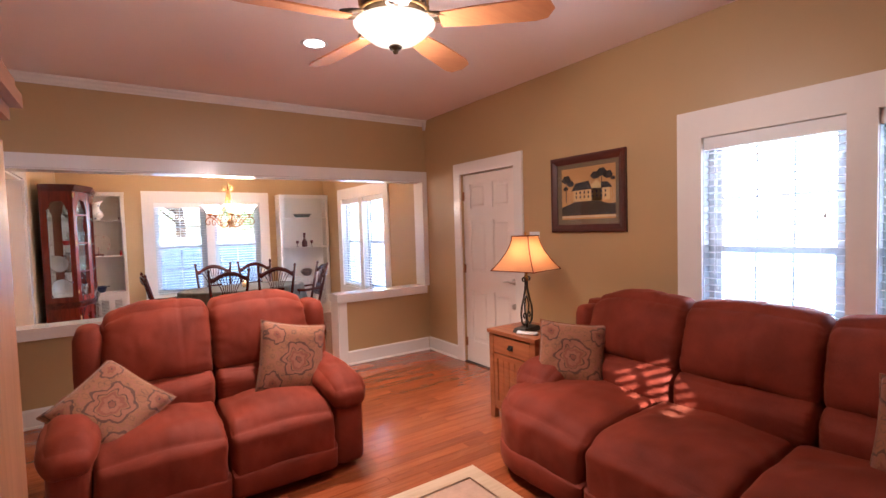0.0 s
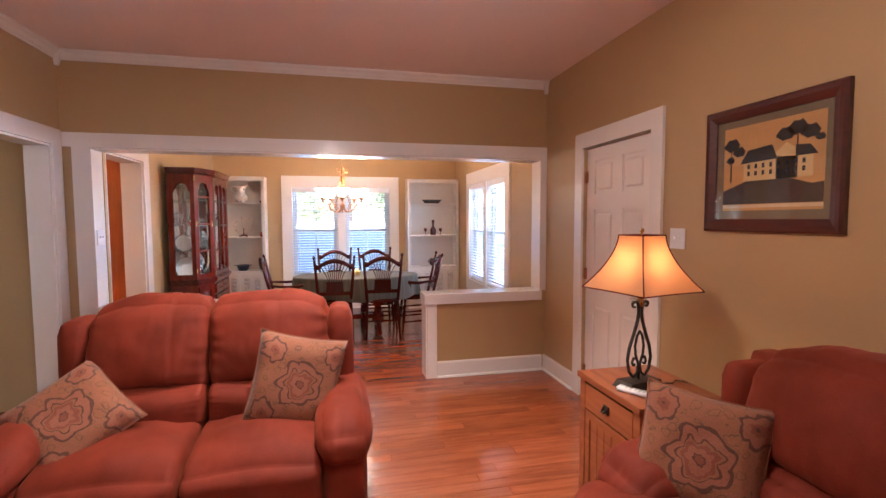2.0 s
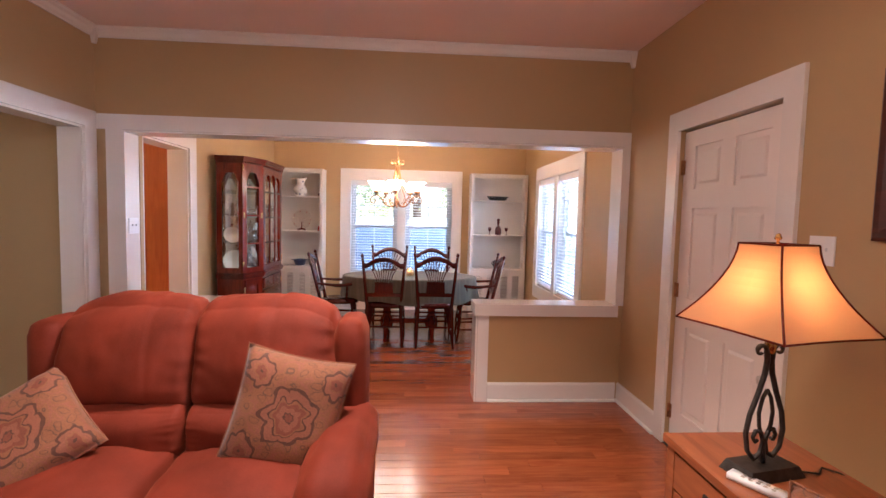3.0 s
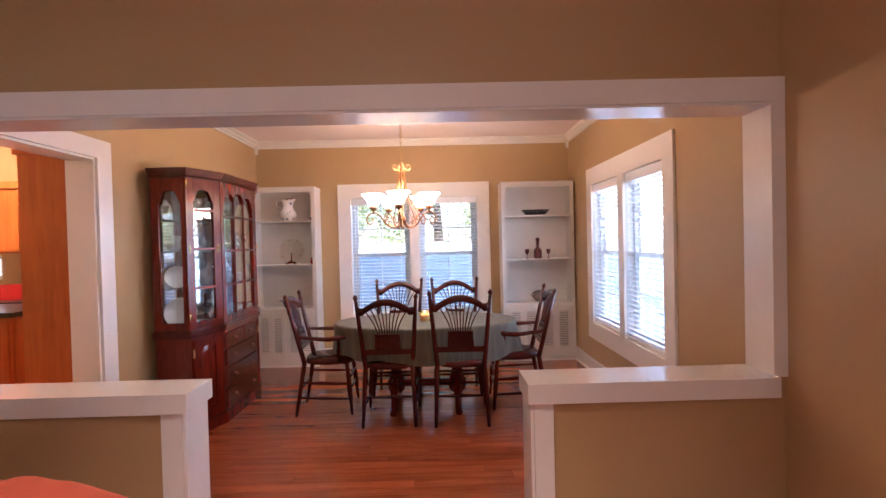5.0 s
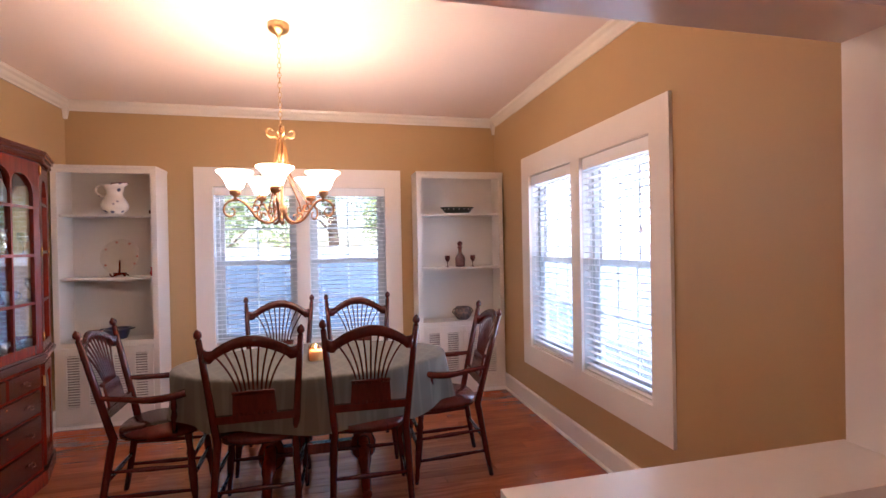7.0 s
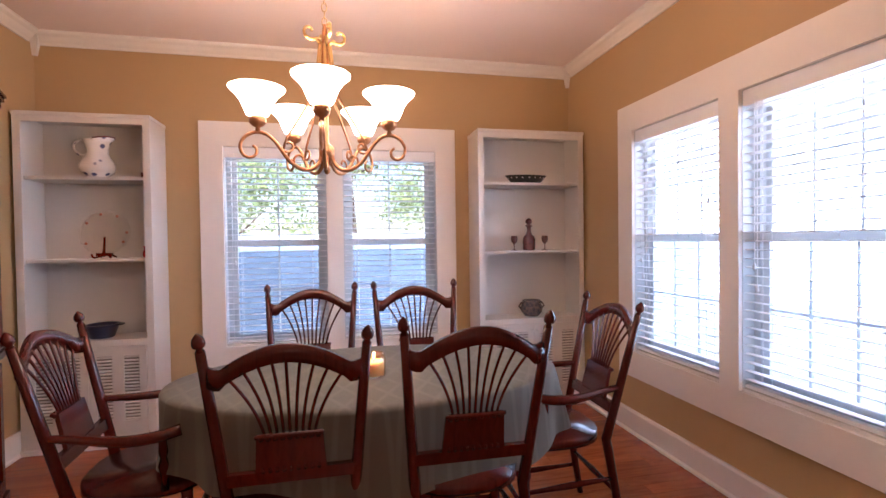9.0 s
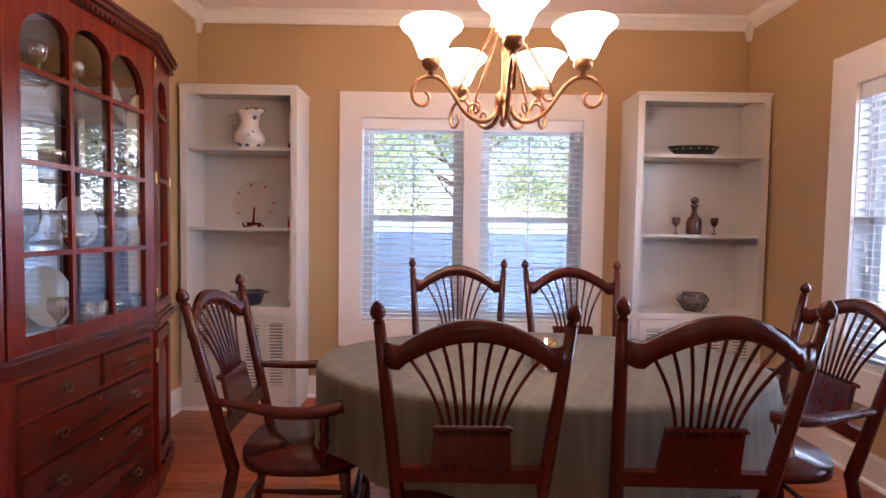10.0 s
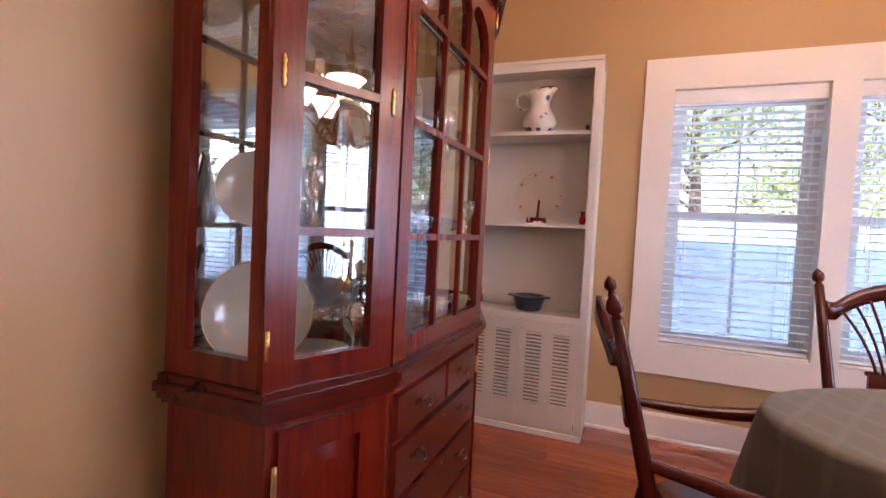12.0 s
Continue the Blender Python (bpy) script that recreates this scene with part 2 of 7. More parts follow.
def sheet(name, x0, x1, y, z0, z1, mat, parent):
    """A pane of glass or mesh, too thin to show its edge."""
    bm = bmesh.new()
    bm.faces.new([bm.verts.new(c) for c in ((x0, y, z0), (x1, y, z0), (x1, y, z1), (x0, y, z1))])
    ob = part(name, bm, mat, parent)
    ob.visible_shadow = False
    return ob


def thing(name, label, category, group="", at=None, kind=""):
    ob = new(name)
    ob.empty_display_size = 0.1
    if at is not None:
        ob.matrix_world = at
    return tagged(ob, label, category, group, kind)


# ---- plan ----
XL, XR = -0.50, 3.505         # living room walls
XD = -0.285                   # dining room side wall
Y0, YH, YB, YF = -0.6, 5.57, 5.73, 9.23   # back of living room, dividing wall, far wall
ZC, ZD = 2.75, 2.70            # ceilings of the living and the dining room
T = 0.14                      # outer wall thickness
WIN_H = (0.545, 1.985)        # window openings
SASH, MULL = 0.715, 0.12


def structure(name, items, mat=WALL, **k):
    return boxes(name, items, mat, kind="structure", **k)


def wall_with_openings(name, axis, at, out, a0, a1, openings, mat=WALL):
    """A wall along x or y, from `at` to `out` thick, with rectangular openings (a, b, z0, z1) in order."""
    items, p = [], a0
    lo, hi = min(at, out), max(at, out)

    def put(u0, u1, z0, z1):
        if u1 - u0 > 1e-4 and z1 - z0 > 1e-4:
            items.append((lo, hi, u0, u1, z0, z1) if axis == "y" else (u0, u1, lo, hi, z0, z1))
    for u0, u1, z0, z1 in openings:
        put(p, u0, 0, ZC)
        put(u0, u1, 0, z0)
        put(u0, u1, z1, ZC)
        p = u1
    put(p, a1, 0, ZC)
    return structure(name, items, mat)


LW0 = 0.752                    # living window: first sash
RW0 = 6.78
DW0 = 0.862
DOOR = (4.018, 4.865, 2.03)
wall_with_openings("wall_east", "y", XR, XR + T, Y0 - T, YB, [
    (LW0, LW0 + SASH, *WIN_H), (LW0 + SASH + MULL, LW0 + 2 * SASH + MULL, *WIN_H),
    (DOOR[0], DOOR[1], 0, DOOR[2])])
XE = 3.553                     # dining room's east wall
wall_with_openings("wall_dining_east", "y", XE, XE + T, YB, YF, [
    (RW0, RW0 + SASH, *WIN_H), (RW0 + SASH + MULL, RW0 + 2 * SASH + MULL, *WIN_H)])
wall_with_openings("wall_north", "x", YF, YF + T, XD - T, XE + T, [
    (DW0, DW0 + SASH, *WIN_H), (DW0 + SASH + MULL, DW0 + 2 * SASH + MULL, *WIN_H)])
SW = (1.36, 1.66, 1.66, 2.02)  # small high window behind the start of the walk
LO = (4.2, 5.43, 2.03)        # opening in the living room's side wall
wall_with_openings("wall_west", "y", XL - T, XL, Y0, YH, [(LO[0], LO[1], 0, LO[2])])
KO = (5.77, 6.509, 2.03)       # kitchen doorway
wall_with_openings("wall_dining_west", "y", XD - T - 0.02, XD, YB, YF, [(KO[0], KO[1], 0, KO[2])])
wall_with_openings("wall_south", "x", Y0, Y0 - T, XL - T, XR, [(SW[0], SW[1], SW[2], SW[3])])
HX0, HX1, HZ = -0.305, 3.455, 2.03
structure("wall_dividing_west", [(XL - T, HX0, YH, YB, 0, ZC)])
structure("wall_dividing_east", [(HX1, XR, YH, YB, 0, ZC)])
structure("wall_dividing_header", [(HX0, HX1, YH, YB, HZ, ZC)])
structure("half_wall_west", [(HX0, 0.755, YH, YB, 0, 0.692)])
structure("half_wall_east", [(2.342, HX1, YH, YB, 0, 0.692)])
ceil = structure("ceiling", [(-4.2, XE + T, Y0 - T, YF + T, ZC, ZC + 0.12), (XD + 0.0005, XE - 0.0005, YB + 0.0005, YF - 0.0005, ZD, ZC - 0.001)], CEIL)
structure("floor", [(-4.2, XE + T, Y0 - T, YF + T, -0.12, -0.012)], SUEDEDARK)


# ---- trim ----
def casing_window(axis, face, sign, a0, parent_name):
    """Flat white casing round a pair of sashes. face: the wall's plane; sign: which way the room lies."""
    a1 = a0 + 2 * SASH + MULL
    w, t = 0.155, 0.02
    z0, z1 = WIN_H
    lo, hi = (face - t, face) if sign < 0 else (face, face + t)
    items = [(a0 - w, a0, z0 - 0.17, z1 + 0.174), (a1, a1 + w, z0 - 0.17, z1 + 0.174), (a0, a1, z1, z1 + 0.174),
             (a0, a1, z0 - 0.17, z0), (a0 + SASH, a0 + SASH + MULL, z0, z1)]
    bm = bmesh.new()
    for u0, u1, q0, q1 in items:
        if axis == "y":
            box(bm, lo, hi, u0, u1, q0, q1)
        else:
            box(bm, u0, u1, lo, hi, q0, q1)
    return part("trim", bm, CASING, kind="structure")


casing_window("y", XR, -1, LW0, "")
casing_window("y", XE, -1, RW0, "")
casing_window("x", YF, -1, DW0, "")
c = 0.02
structure("trim", [  # dividing opening, living side
    (XL, XR, YH - c, YH, HZ, 2.14), (-0.42, HX0, YH - c, YH, 0.70, HZ), (HX1, XR - 0.001, YH - c, YH, 0.78, HZ),
    (0.66, 0.755, YH - c, YH, 0, 0.69), (2.342, 2.43, YH - c, YH, 0, 0.69)], WHITE, bev=0.002)
structure("trim", [  # dining side
    (XD, XR - 0.002, YB, YB + c, HZ, 2.14), (HX1, XR - 0.002, YB, YB + c, 0.78, HZ),
    (0.66, 0.755, YB, YB + c, 0, 0.69), (2.342, 2.43, YB, YB + c, 0, 0.69)], WHITE, bev=0.002)
structure("trim", [  # jambs and soffit
    (HX0, HX0 + 0.015, YH - c, YB + c, 0.785, HZ - 0.015), (HX1 - 0.015, HX1, YH - c, YB + c, 0.785, HZ - 0.015), (HX0, HX1, YH - c, YB + c, HZ - 0.015, HZ - 0.002),
    (0.757, 0.772, YH - c, YB + c, 0, 0.69), (2.325, 2.340, YH - c, YB + c, 0, 0.69)], WHITE, bev=0.002)
for a, b in ((HX0 + 0.002, 0.79), (2.312, HX1 - 0.002)):
    structure("half_wall_cap", [(a, b, YH - 0.045, YB + 0.035, 0.693, 0.783)], WHITE, bev=0.004)
structure("trim", [(XR - c, XR, DOOR[0] - 0.11, DOOR[0], 0, 2.15), (XR - c, XR, DOOR[1], DOOR[1] + 0.11, 0, 2.15), (XR - c, XR, DOOR[0], DOOR[1], 2.03, 2.15)], WHITE, bev=0.002)
structure("trim", [(XL, XL + c, LO[1], YH - 0.022, 0, 2.15), (XL, XL + c, LO[0] - 0.12, LO[0], 0, 2.15), (XL, XL + c, LO[0], LO[1], 2.03, 2.15),
                   (XL - T - 0.02, XL, LO[1] - 0.015, LO[1], 0, 2.03), (XL - T - 0.02, XL, LO[0], LO[0] + 0.015, 0, 2.03), (XL - T - 0.02, XL, LO[0] + 0.015, LO[1] - 0.015, 2.015, 2.03)], WHITE, bev=0.002)
structure("trim", [(XD, XD + c, KO[1], KO[1] + 0.13, 0, 2.15), (XD, XD + c, KO[0], KO[1], 2.03, 2.15),
                   (XD - T - 0.04, XD, KO[1] - 0.015, KO[1], 0, 2.03), (XD - T - 0.04, XD, KO[0], KO[0] + 0.015, 0, 2.03), (XD - T - 0.04, XD, KO[0] + 0.015, KO[1] - 0.015, 2.015, 2.03)], WHITE, bev=0.002)


def run_moulding(name, profile, p0, p1, inward, mat=WHITE):
    """A moulding with (out, up) profile along a straight wall from p0 to p1; inward points into the room."""
    bm = bmesh.new()
    ends = []
    for p in (p0, p1):
        ends.append([bm.verts.new((p[0] + inward[0] * o, p[1] + inward[1] * o, u)) for o, u in profile])
    k = len(profile)
    bm.faces.new(ends[0])
    bm.faces.new(ends[1][::-1])
    for i in range(k):
        bm.faces.new((ends[0][i], ends[1][i], ends[1][(i + 1) % k], ends[0][(i + 1) % k]))
    return part(name, bm, mat, kind="structure")


def crown(top, k):
    return [(o * k, top - (ZC - u) * (k if u < ZC - 0.001 else 1)) for o, u in CROWN_SHAPE]


CROWN_SHAPE = [(0, ZC - 0.085), (0.012, ZC - 0.085), (0.014, ZC - 0.07), (0.03, ZC - 0.055), (0.042, ZC - 0.035), (0.06, ZC - 0.022), (0.064, ZC - 0.012), (0.064, ZC - 0.001), (0, ZC - 0.001)]
CROWN, CROWN_LOW = crown(ZD, 1.0), crown(ZC, 0.85)
BASE = [(0, 0), (0.018, 0), (0.018, 0.135), (0.012, 0.15), (0, 0.15)]
SHOE = [(0.0185, 0), (0.032, 0), (0.030, 0.012), (0.0185, 0.02)]
run_moulding("crown_moulding", CROWN_LOW, (XL, YH), (XR, YH), (0, -1))
run_moulding("crown_moulding", CROWN_LOW, (XL, Y0), (XL, YH - 0.053), (1, 0))
run_moulding("crown_moulding", CROWN, (XD, YF), (XE, YF), (0, -1))
run_moulding("crown_moulding", CROWN, (XD, YB), (XD, YF - 0.066), (1, 0))
run_moulding("crown_moulding", CROWN, (XE, YB), (XE, YF - 0.066), (-1, 0))
run_moulding("crown_moulding", CROWN, (XD + 0.066, YB), (XE - 0.066, YB), (0, 1))
for x, y in ((XL, YH), (XR, YH), (XD, YF), (XE, YF)):     # corner blocks under the crown
    sx, zt = 1 if x < 1 else -1, ZC if y == YH else ZD
    bm = bmesh.new()
    prism(bm, [(x, y), (x + sx * 0.055, y), (x + sx * 0.055, y - 0.055), (x, y - 0.055)], zt - (0.115 if zt == ZC else 0.155), zt - 0.002)
    for v in bm.verts:
        if v.co.z < zt - 0.1 and (abs(v.co.x - x) > 0.03 or abs(v.co.y - y) > 0.03):
            v.co.x, v.co.y = x + (v.co.x - x) * 0.4, y + (v.co.y - y) * 0.4
    part("crown_block", bm, WHITE, kind="structure")
for a, b, d in (((XR, DOOR[1] + 0.112), (XR, YH), (-1, 0)), ((XR, Y0), (XR, DOOR[0] - 0.112), (-1, 0)), ((2.432, YH), (XR - 0.034, YH), (0, -1)), ((XL + 0.034, YH), (0.658, YH), (0, -1)),
                ((XL, Y0), (XL, 4.078), (1, 0)), ((XD, KO[1] + 0.132), (XD, YF), (1, 0)), ((XD + 0.034, YF), (XE, YF), (0, -1)), ((XE, YB + 0.002), (XE, YF - 0.034), (-1, 0)),
                ((2.432, YB), (XR - 0.034, YB), (0, 1)), ((XD, YB), (0.658, YB), (0, 1)), ((XL, Y0), (XR, Y0), (0, 1))):
    run_moulding("baseboard", BASE, a, b, d)
    run_moulding("baseboard_shoe", SHOE, a, b, d)

# rooms beyond the two side openings
structure("wall_hall", [(-1.9, -1.8, Y0, YH, 0, ZC)])
structure("wall_kitchen_south", [(-4.2, XL - T - 0.001, YH, YB, 0, ZC)])
structure("wall_kitchen_west", [(-4.2, -4.06, YB, YF + T, 0, 0.98), (-4.2, -4.06, YB, YF + T, 1.75, ZC), (-4.2, -4.06, YB, 8.2, 0.98, 1.75), (-4.2, -4.06, 9.1, YF + T, 0.98, 1.75)])
structure("wall_kitchen_north", [(-4.06, XD - T - 0.021, YF, YF + T, 0, ZC)])


# ---- windows, blinds, door ----
def window_unit(n_cols, at, slat, tilt):
    """One double-hung vinyl window: opening SASH wide, room towards -y, wall towards +y; then its blind."""
    w = thing("window", "white double-hung window with a dividing grid in painted casing", "window", "windows")
    z0, z1 = WIN_H
    zm = 1.285
    f = 0.035
    boxes("window_frame", [(0.0005, f, 0.07, 0.135, z0 + 0.0005, z1 - 0.0005), (SASH - f, SASH - 0.0005, 0.07, 0.135, z0 + 0.0005, z1 - 0.0005), (f, SASH - f, 0.07, 0.135, z1 - f, z1 - 0.0005), (f, SASH - f, 0.07, 0.135, z0 + 0.0005, z0 + f)], WINVSHADE, w)
    boxes("jamb_liner", [(0.0005, 0.003, 0.0005, 0.0695, z0 + 0.0145, z1 - 0.003), (SASH - 0.003, SASH - 0.0005, 0.0005, 0.0695, z0 + 0.0145, z1 - 0.003), (0.0005, SASH - 0.0005, 0.0005, 0.0695, z1 - 0.0028, z1 - 0.0005)], WINVSHADE, w)
    boxes("window_sill", [(0.0005, SASH - 0.0005, 0.0005, 0.069, z0 + 0.0005, z0 + 0.014)], WHITE, w)
    for k, (a, b, y) in enumerate(((zm - 0.02, z1 - f, 0.105), (z0 + f, zm + 0.02, 0.085))):
        s = boxes("sash", [(f, f + 0.035, y, y + 0.02, a, b), (SASH - f - 0.035, SASH - f, y, y + 0.02, a, b), (f + 0.035, SASH - f - 0.035, y, y + 0.02, b - 0.035, b), (f + 0.035, SASH - f - 0.035, y, y + 0.02, a, a + 0.035)], WINVSHADE, w)
        xs = [f + 0.035 + (SASH - 2 * f - 0.07) * i / n_cols for i in range(1, n_cols)]
        zz = (a + b) / 2
        bars = [(x - 0.006, x + 0.006, y + 0.004, y + 0.014, a + 0.035, b - 0.035) for x in xs]
        edges = [f + 0.035] + [v for x in xs for v in (x - 0.006, x + 0.006)] + [SASH - f - 0.035]
        bars += [(edges[2 * i], edges[2 * i + 1], y + 0.004, y + 0.014, zz - 0.006, zz + 0.006) for i in range(n_cols)]
        for bar in bars[:n_cols - 1]:
            boxes("muntin", [bar], WINVSHADE, s)
        boxes("cross_muntin", bars[n_cols - 1:], WINVSHADE, s)
        sheet("pane", f + 0.035, SASH - f - 0.035, y + 0.016, a + 0.035, b - 0.035, PANE, s)
    boxes("sash_lock", [(SASH / 2 - 0.03, SASH / 2 + 0.03, 0.078, 0.085, zm + 0.0, zm + 0.018)], WINVSHADE, w)
    sheet("insect_screen", f, SASH - f, 0.128, z0 + f, zm, SCREEN, w)
    w.matrix_world = at
    b = thing("blind", "white slatted blind lowered over the window, slats open", "window blind", "blinds")
    boxes("headrail", [(0.004, SASH - 0.004, 0.004, 0.052, z1 - 0.078, z1 - 0.004)], BLIND, b, bev=0.004)
    pitch = 0.0415
    zs = z1 - 0.098
    me = None
    k = 0
    while zs > z0 + 0.055:
        if me is None:
            bm = bmesh.new()
            n = 4
            d = slat
            pts = [(-d / 2 + d * i / n, 0.0035 * (1 - (2 * i / n - 1) ** 2)) for i in range(n + 1)]
            up = [[bm.verts.new((x, y, z + 0.0012)) for y, z in pts] for x in (0.008, SASH - 0.008)]
            dn = [[bm.verts.new((x, y, z - 0.0012)) for y, z in pts] for x in (0.008, SASH - 0.008)]
            for i in range(n):
                bm.faces.new((up[0][i], up[1][i], up[1][i + 1], up[0][i + 1]))
                bm.faces.new((dn[0][i + 1], dn[1][i + 1], dn[1][i], dn[0][i]))
            for s_ in (0, n):
                bm.faces.new((up[0][s_], up[1][s_], dn[1][s_], dn[0][s_]))
            for e_ in (0, 1):
                for i in range(n):
                    bm.faces.new((up[e_][i], up[e_][i + 1], dn[e_][i + 1], dn[e_][i]))
            so = part("slat", bm, BLIND, b)
            me = so.data
        else:
            so = new("slat", me)
            so.parent = b
        so.matrix_basis = pose(0, 0.03, zs, tilt + 0.5 * math.sin(k * 2.7), 0, 0.04 * math.sin(k * 1.3))
        zs -= pitch
        k += 1
    boxes("bottom_rail", [(0.006, SASH - 0.006, 0.012, 0.048, z0 + 0.018, z0 + 0.034)], BLIND, b, bev=0.003)
    bm = bmesh.new()
    for x in (0.11, SASH - 0.11):
        for y in (0.0045, 0.0555):
            box(bm, x - 0.001, x + 0.001, y - 0.001, y + 0.001, z0 + 0.03, z1 - 0.05)
    part("ladder_cord", bm, BLIND, b)
    for x, zz in ((0.07, z0 + 0.62), (0.085, z0 + 0.52), (SASH - 0.09, z0 + 0.95)):
        bm = bmesh.new()
        box(bm, x - 0.0012, x + 0.0012, -0.001, 0.0014, zz, z1 - 0.05)
        lathe(bm, [(0.003, 0), (0.007, -0.012), (0.0075, -0.03), (0.002, -0.036)], 8, (x, 0, zz))
        part("pull_cord", bm, BLIND, b)
    b.matrix_world = at
    return w


SCREEN = glass("insect screen", (0.55, 0.66, 0.78), 0.5, 0.0)
for i in (0, 1):
    o = i * (SASH + MULL)
    window_unit(2, Matrix.Translation((DW0 + o, YF, 0)), 0.048, -4)
    window_unit(3, Matrix.Translation((XE, RW0 + SASH + o, 0)) @ pose(0, 0, 0, 0, 0, -90), 0.048, -4)
    window_unit(3, Matrix.Translation((XR, LW0 + SASH + o, 0)) @ pose(0, 0, 0, 0, 0, -90), 0.048, -4)


def small_window():
    x0, x1, z0, z1 = SW
    w = thing("window", "small high white window with a slatted blind", "window", "windows")
    boxes("window_frame", [(x0 - 0.09, x0, Y0 + 0.0005, Y0 + 0.02, z0 - 0.09, z1 + 0.09), (x1, x1 + 0.09, Y0 + 0.0005, Y0 + 0.02, z0 - 0.09, z1 + 0.09), (x0, x1, Y0 + 0.0005, Y0 + 0.02, z1, z1 + 0.09), (x0, x1, Y0 + 0.0005, Y0 + 0.02, z0 - 0.09, z0)], WHITE, w)
    sheet("pane", x0, x1, Y0 - 0.11, z0, z1, PANE, w)
    boxes("muntin", [(x0 + 0.085, x0 + 0.112, Y0 - 0.12, Y0 - 0.105, z0, z1)], VINYL, w)
    for i in range(7):
        bm = bmesh.new()
        box(bm, x0 + 0.002, x1 - 0.002, -0.024, 0.024, -0.0014, 0.0014, Matrix.Translation((0, Y0 - 0.03, z0 + 0.012 + i * 0.054)) @ pose(0, 0, 0, 2))
        part("slat", bm, BLIND, w)


small_window()


def panel_door(at, w=0.847, h=2.03):
    d = thing("door", "closed white six-panel front door with a nickel lever handle", "door")
    st = 0.115
    mid = (w - 0.11) / 2
    rows = [(0.24, 0.80), (0.98, 1.54), (1.66, 1.92)]
    bm = bmesh.new()
    y0, y1 = 0.03, 0.07
    cols = [(st, mid), (w - mid, w - st)]
    box(bm, 0.002, st, y0, y1, 0.008, h - 0.012)
    box(bm, w - st, w - 0.002, y0, y1, 0.008, h - 0.012)
    box(bm, mid, w - mid, y0, y1, 0.008, h - 0.012)
    for a, b in cols:
        zz = 0.008
        for r0, r1 in rows:
            box(bm, a, b, y0, y1, zz, r0)
            zz = r1
        box(bm, a, b, y0, y1, zz, h - 0.012)
    part("stile_frame", bm, DOORW, d)
    for a, b in cols:
        for r0, r1 in rows:
            bm = bmesh.new()
            box(bm, a, b, y0 + 0.012, y1 - 0.01, r0, r1)
            v = box(bm, a + 0.03, b - 0.03, y0 + 0.004, y0 + 0.012, r0 + 0.03, r1 - 0.03)
            for q in v:
                if q.co.y < y0 + 0.008:
                    q.co.x += 0.014 if q.co.x < (a + b) / 2 else -0.014
                    q.co.z += 0.014 if q.co.z < (r0 + r1) / 2 else -0.014
            part("panel", bm, DOORW, d)
    hd = bmesh.new()
    x = w - 0.07
    lathe(hd, [(0, 0), (0.032, 0), (0.030, 0.008), (0.012, 0.012), (0.012, 0.05), (0, 0.05)], 20, m=Matrix.Translation((x, y0, 0.93)) @ pose(0, 0, 0, 90))
    tube(hd, [(x, y0 - 0.045, 0.93), (x - 0.04, y0 - 0.048, 0.935), (x - 0.11, y0 - 0.045, 0.925)], [0.010, 0.009, 0.006], 10)
    part("door_handle", hd, NICKEL, d, "brushed nickel lever")
    bm = bmesh.new()
    lathe(bm, [(0, 0), (0.027, 0), (0.025, 0.014), (0.01, 0.018), (0, 0.018)], 18, m=Matrix.Translation((x, y0, 0.69)) @ pose(0, 0, 0, 90))
    part("deadbolt", bm, NICKEL, d)
    for z in (0.22, 1.02, 1.80):
        bm = bmesh.new()
        box(bm, -0.012, 0.02, 0.022, 0.03, z - 0.045, z + 0.045)
        lathe(bm, [(0, -0.048), (0.007, -0.046), (0.007, 0.046), (0, 0.048)], 10, (-0.001, 0.018, z))
        part("hinge", bm, BRONZE, d)
    d.matrix_world = at
    return d


panel_door(Matrix.Translation((XR, DOOR[1], 0)) @ pose(0, 0, 0, 0, 0, -90))
structure("door_stop", [(XR + 0.075, XR + T - 0.002, DOOR[0] + 0.001, DOOR[1] - 0.001, 0, 2.028)], WHITE)
structure("threshold", [(XR - 0.01, XR + 0.028, DOOR[0] + 0.002, DOOR[1] - 0.002, 0.001, 0.006)], IRON)


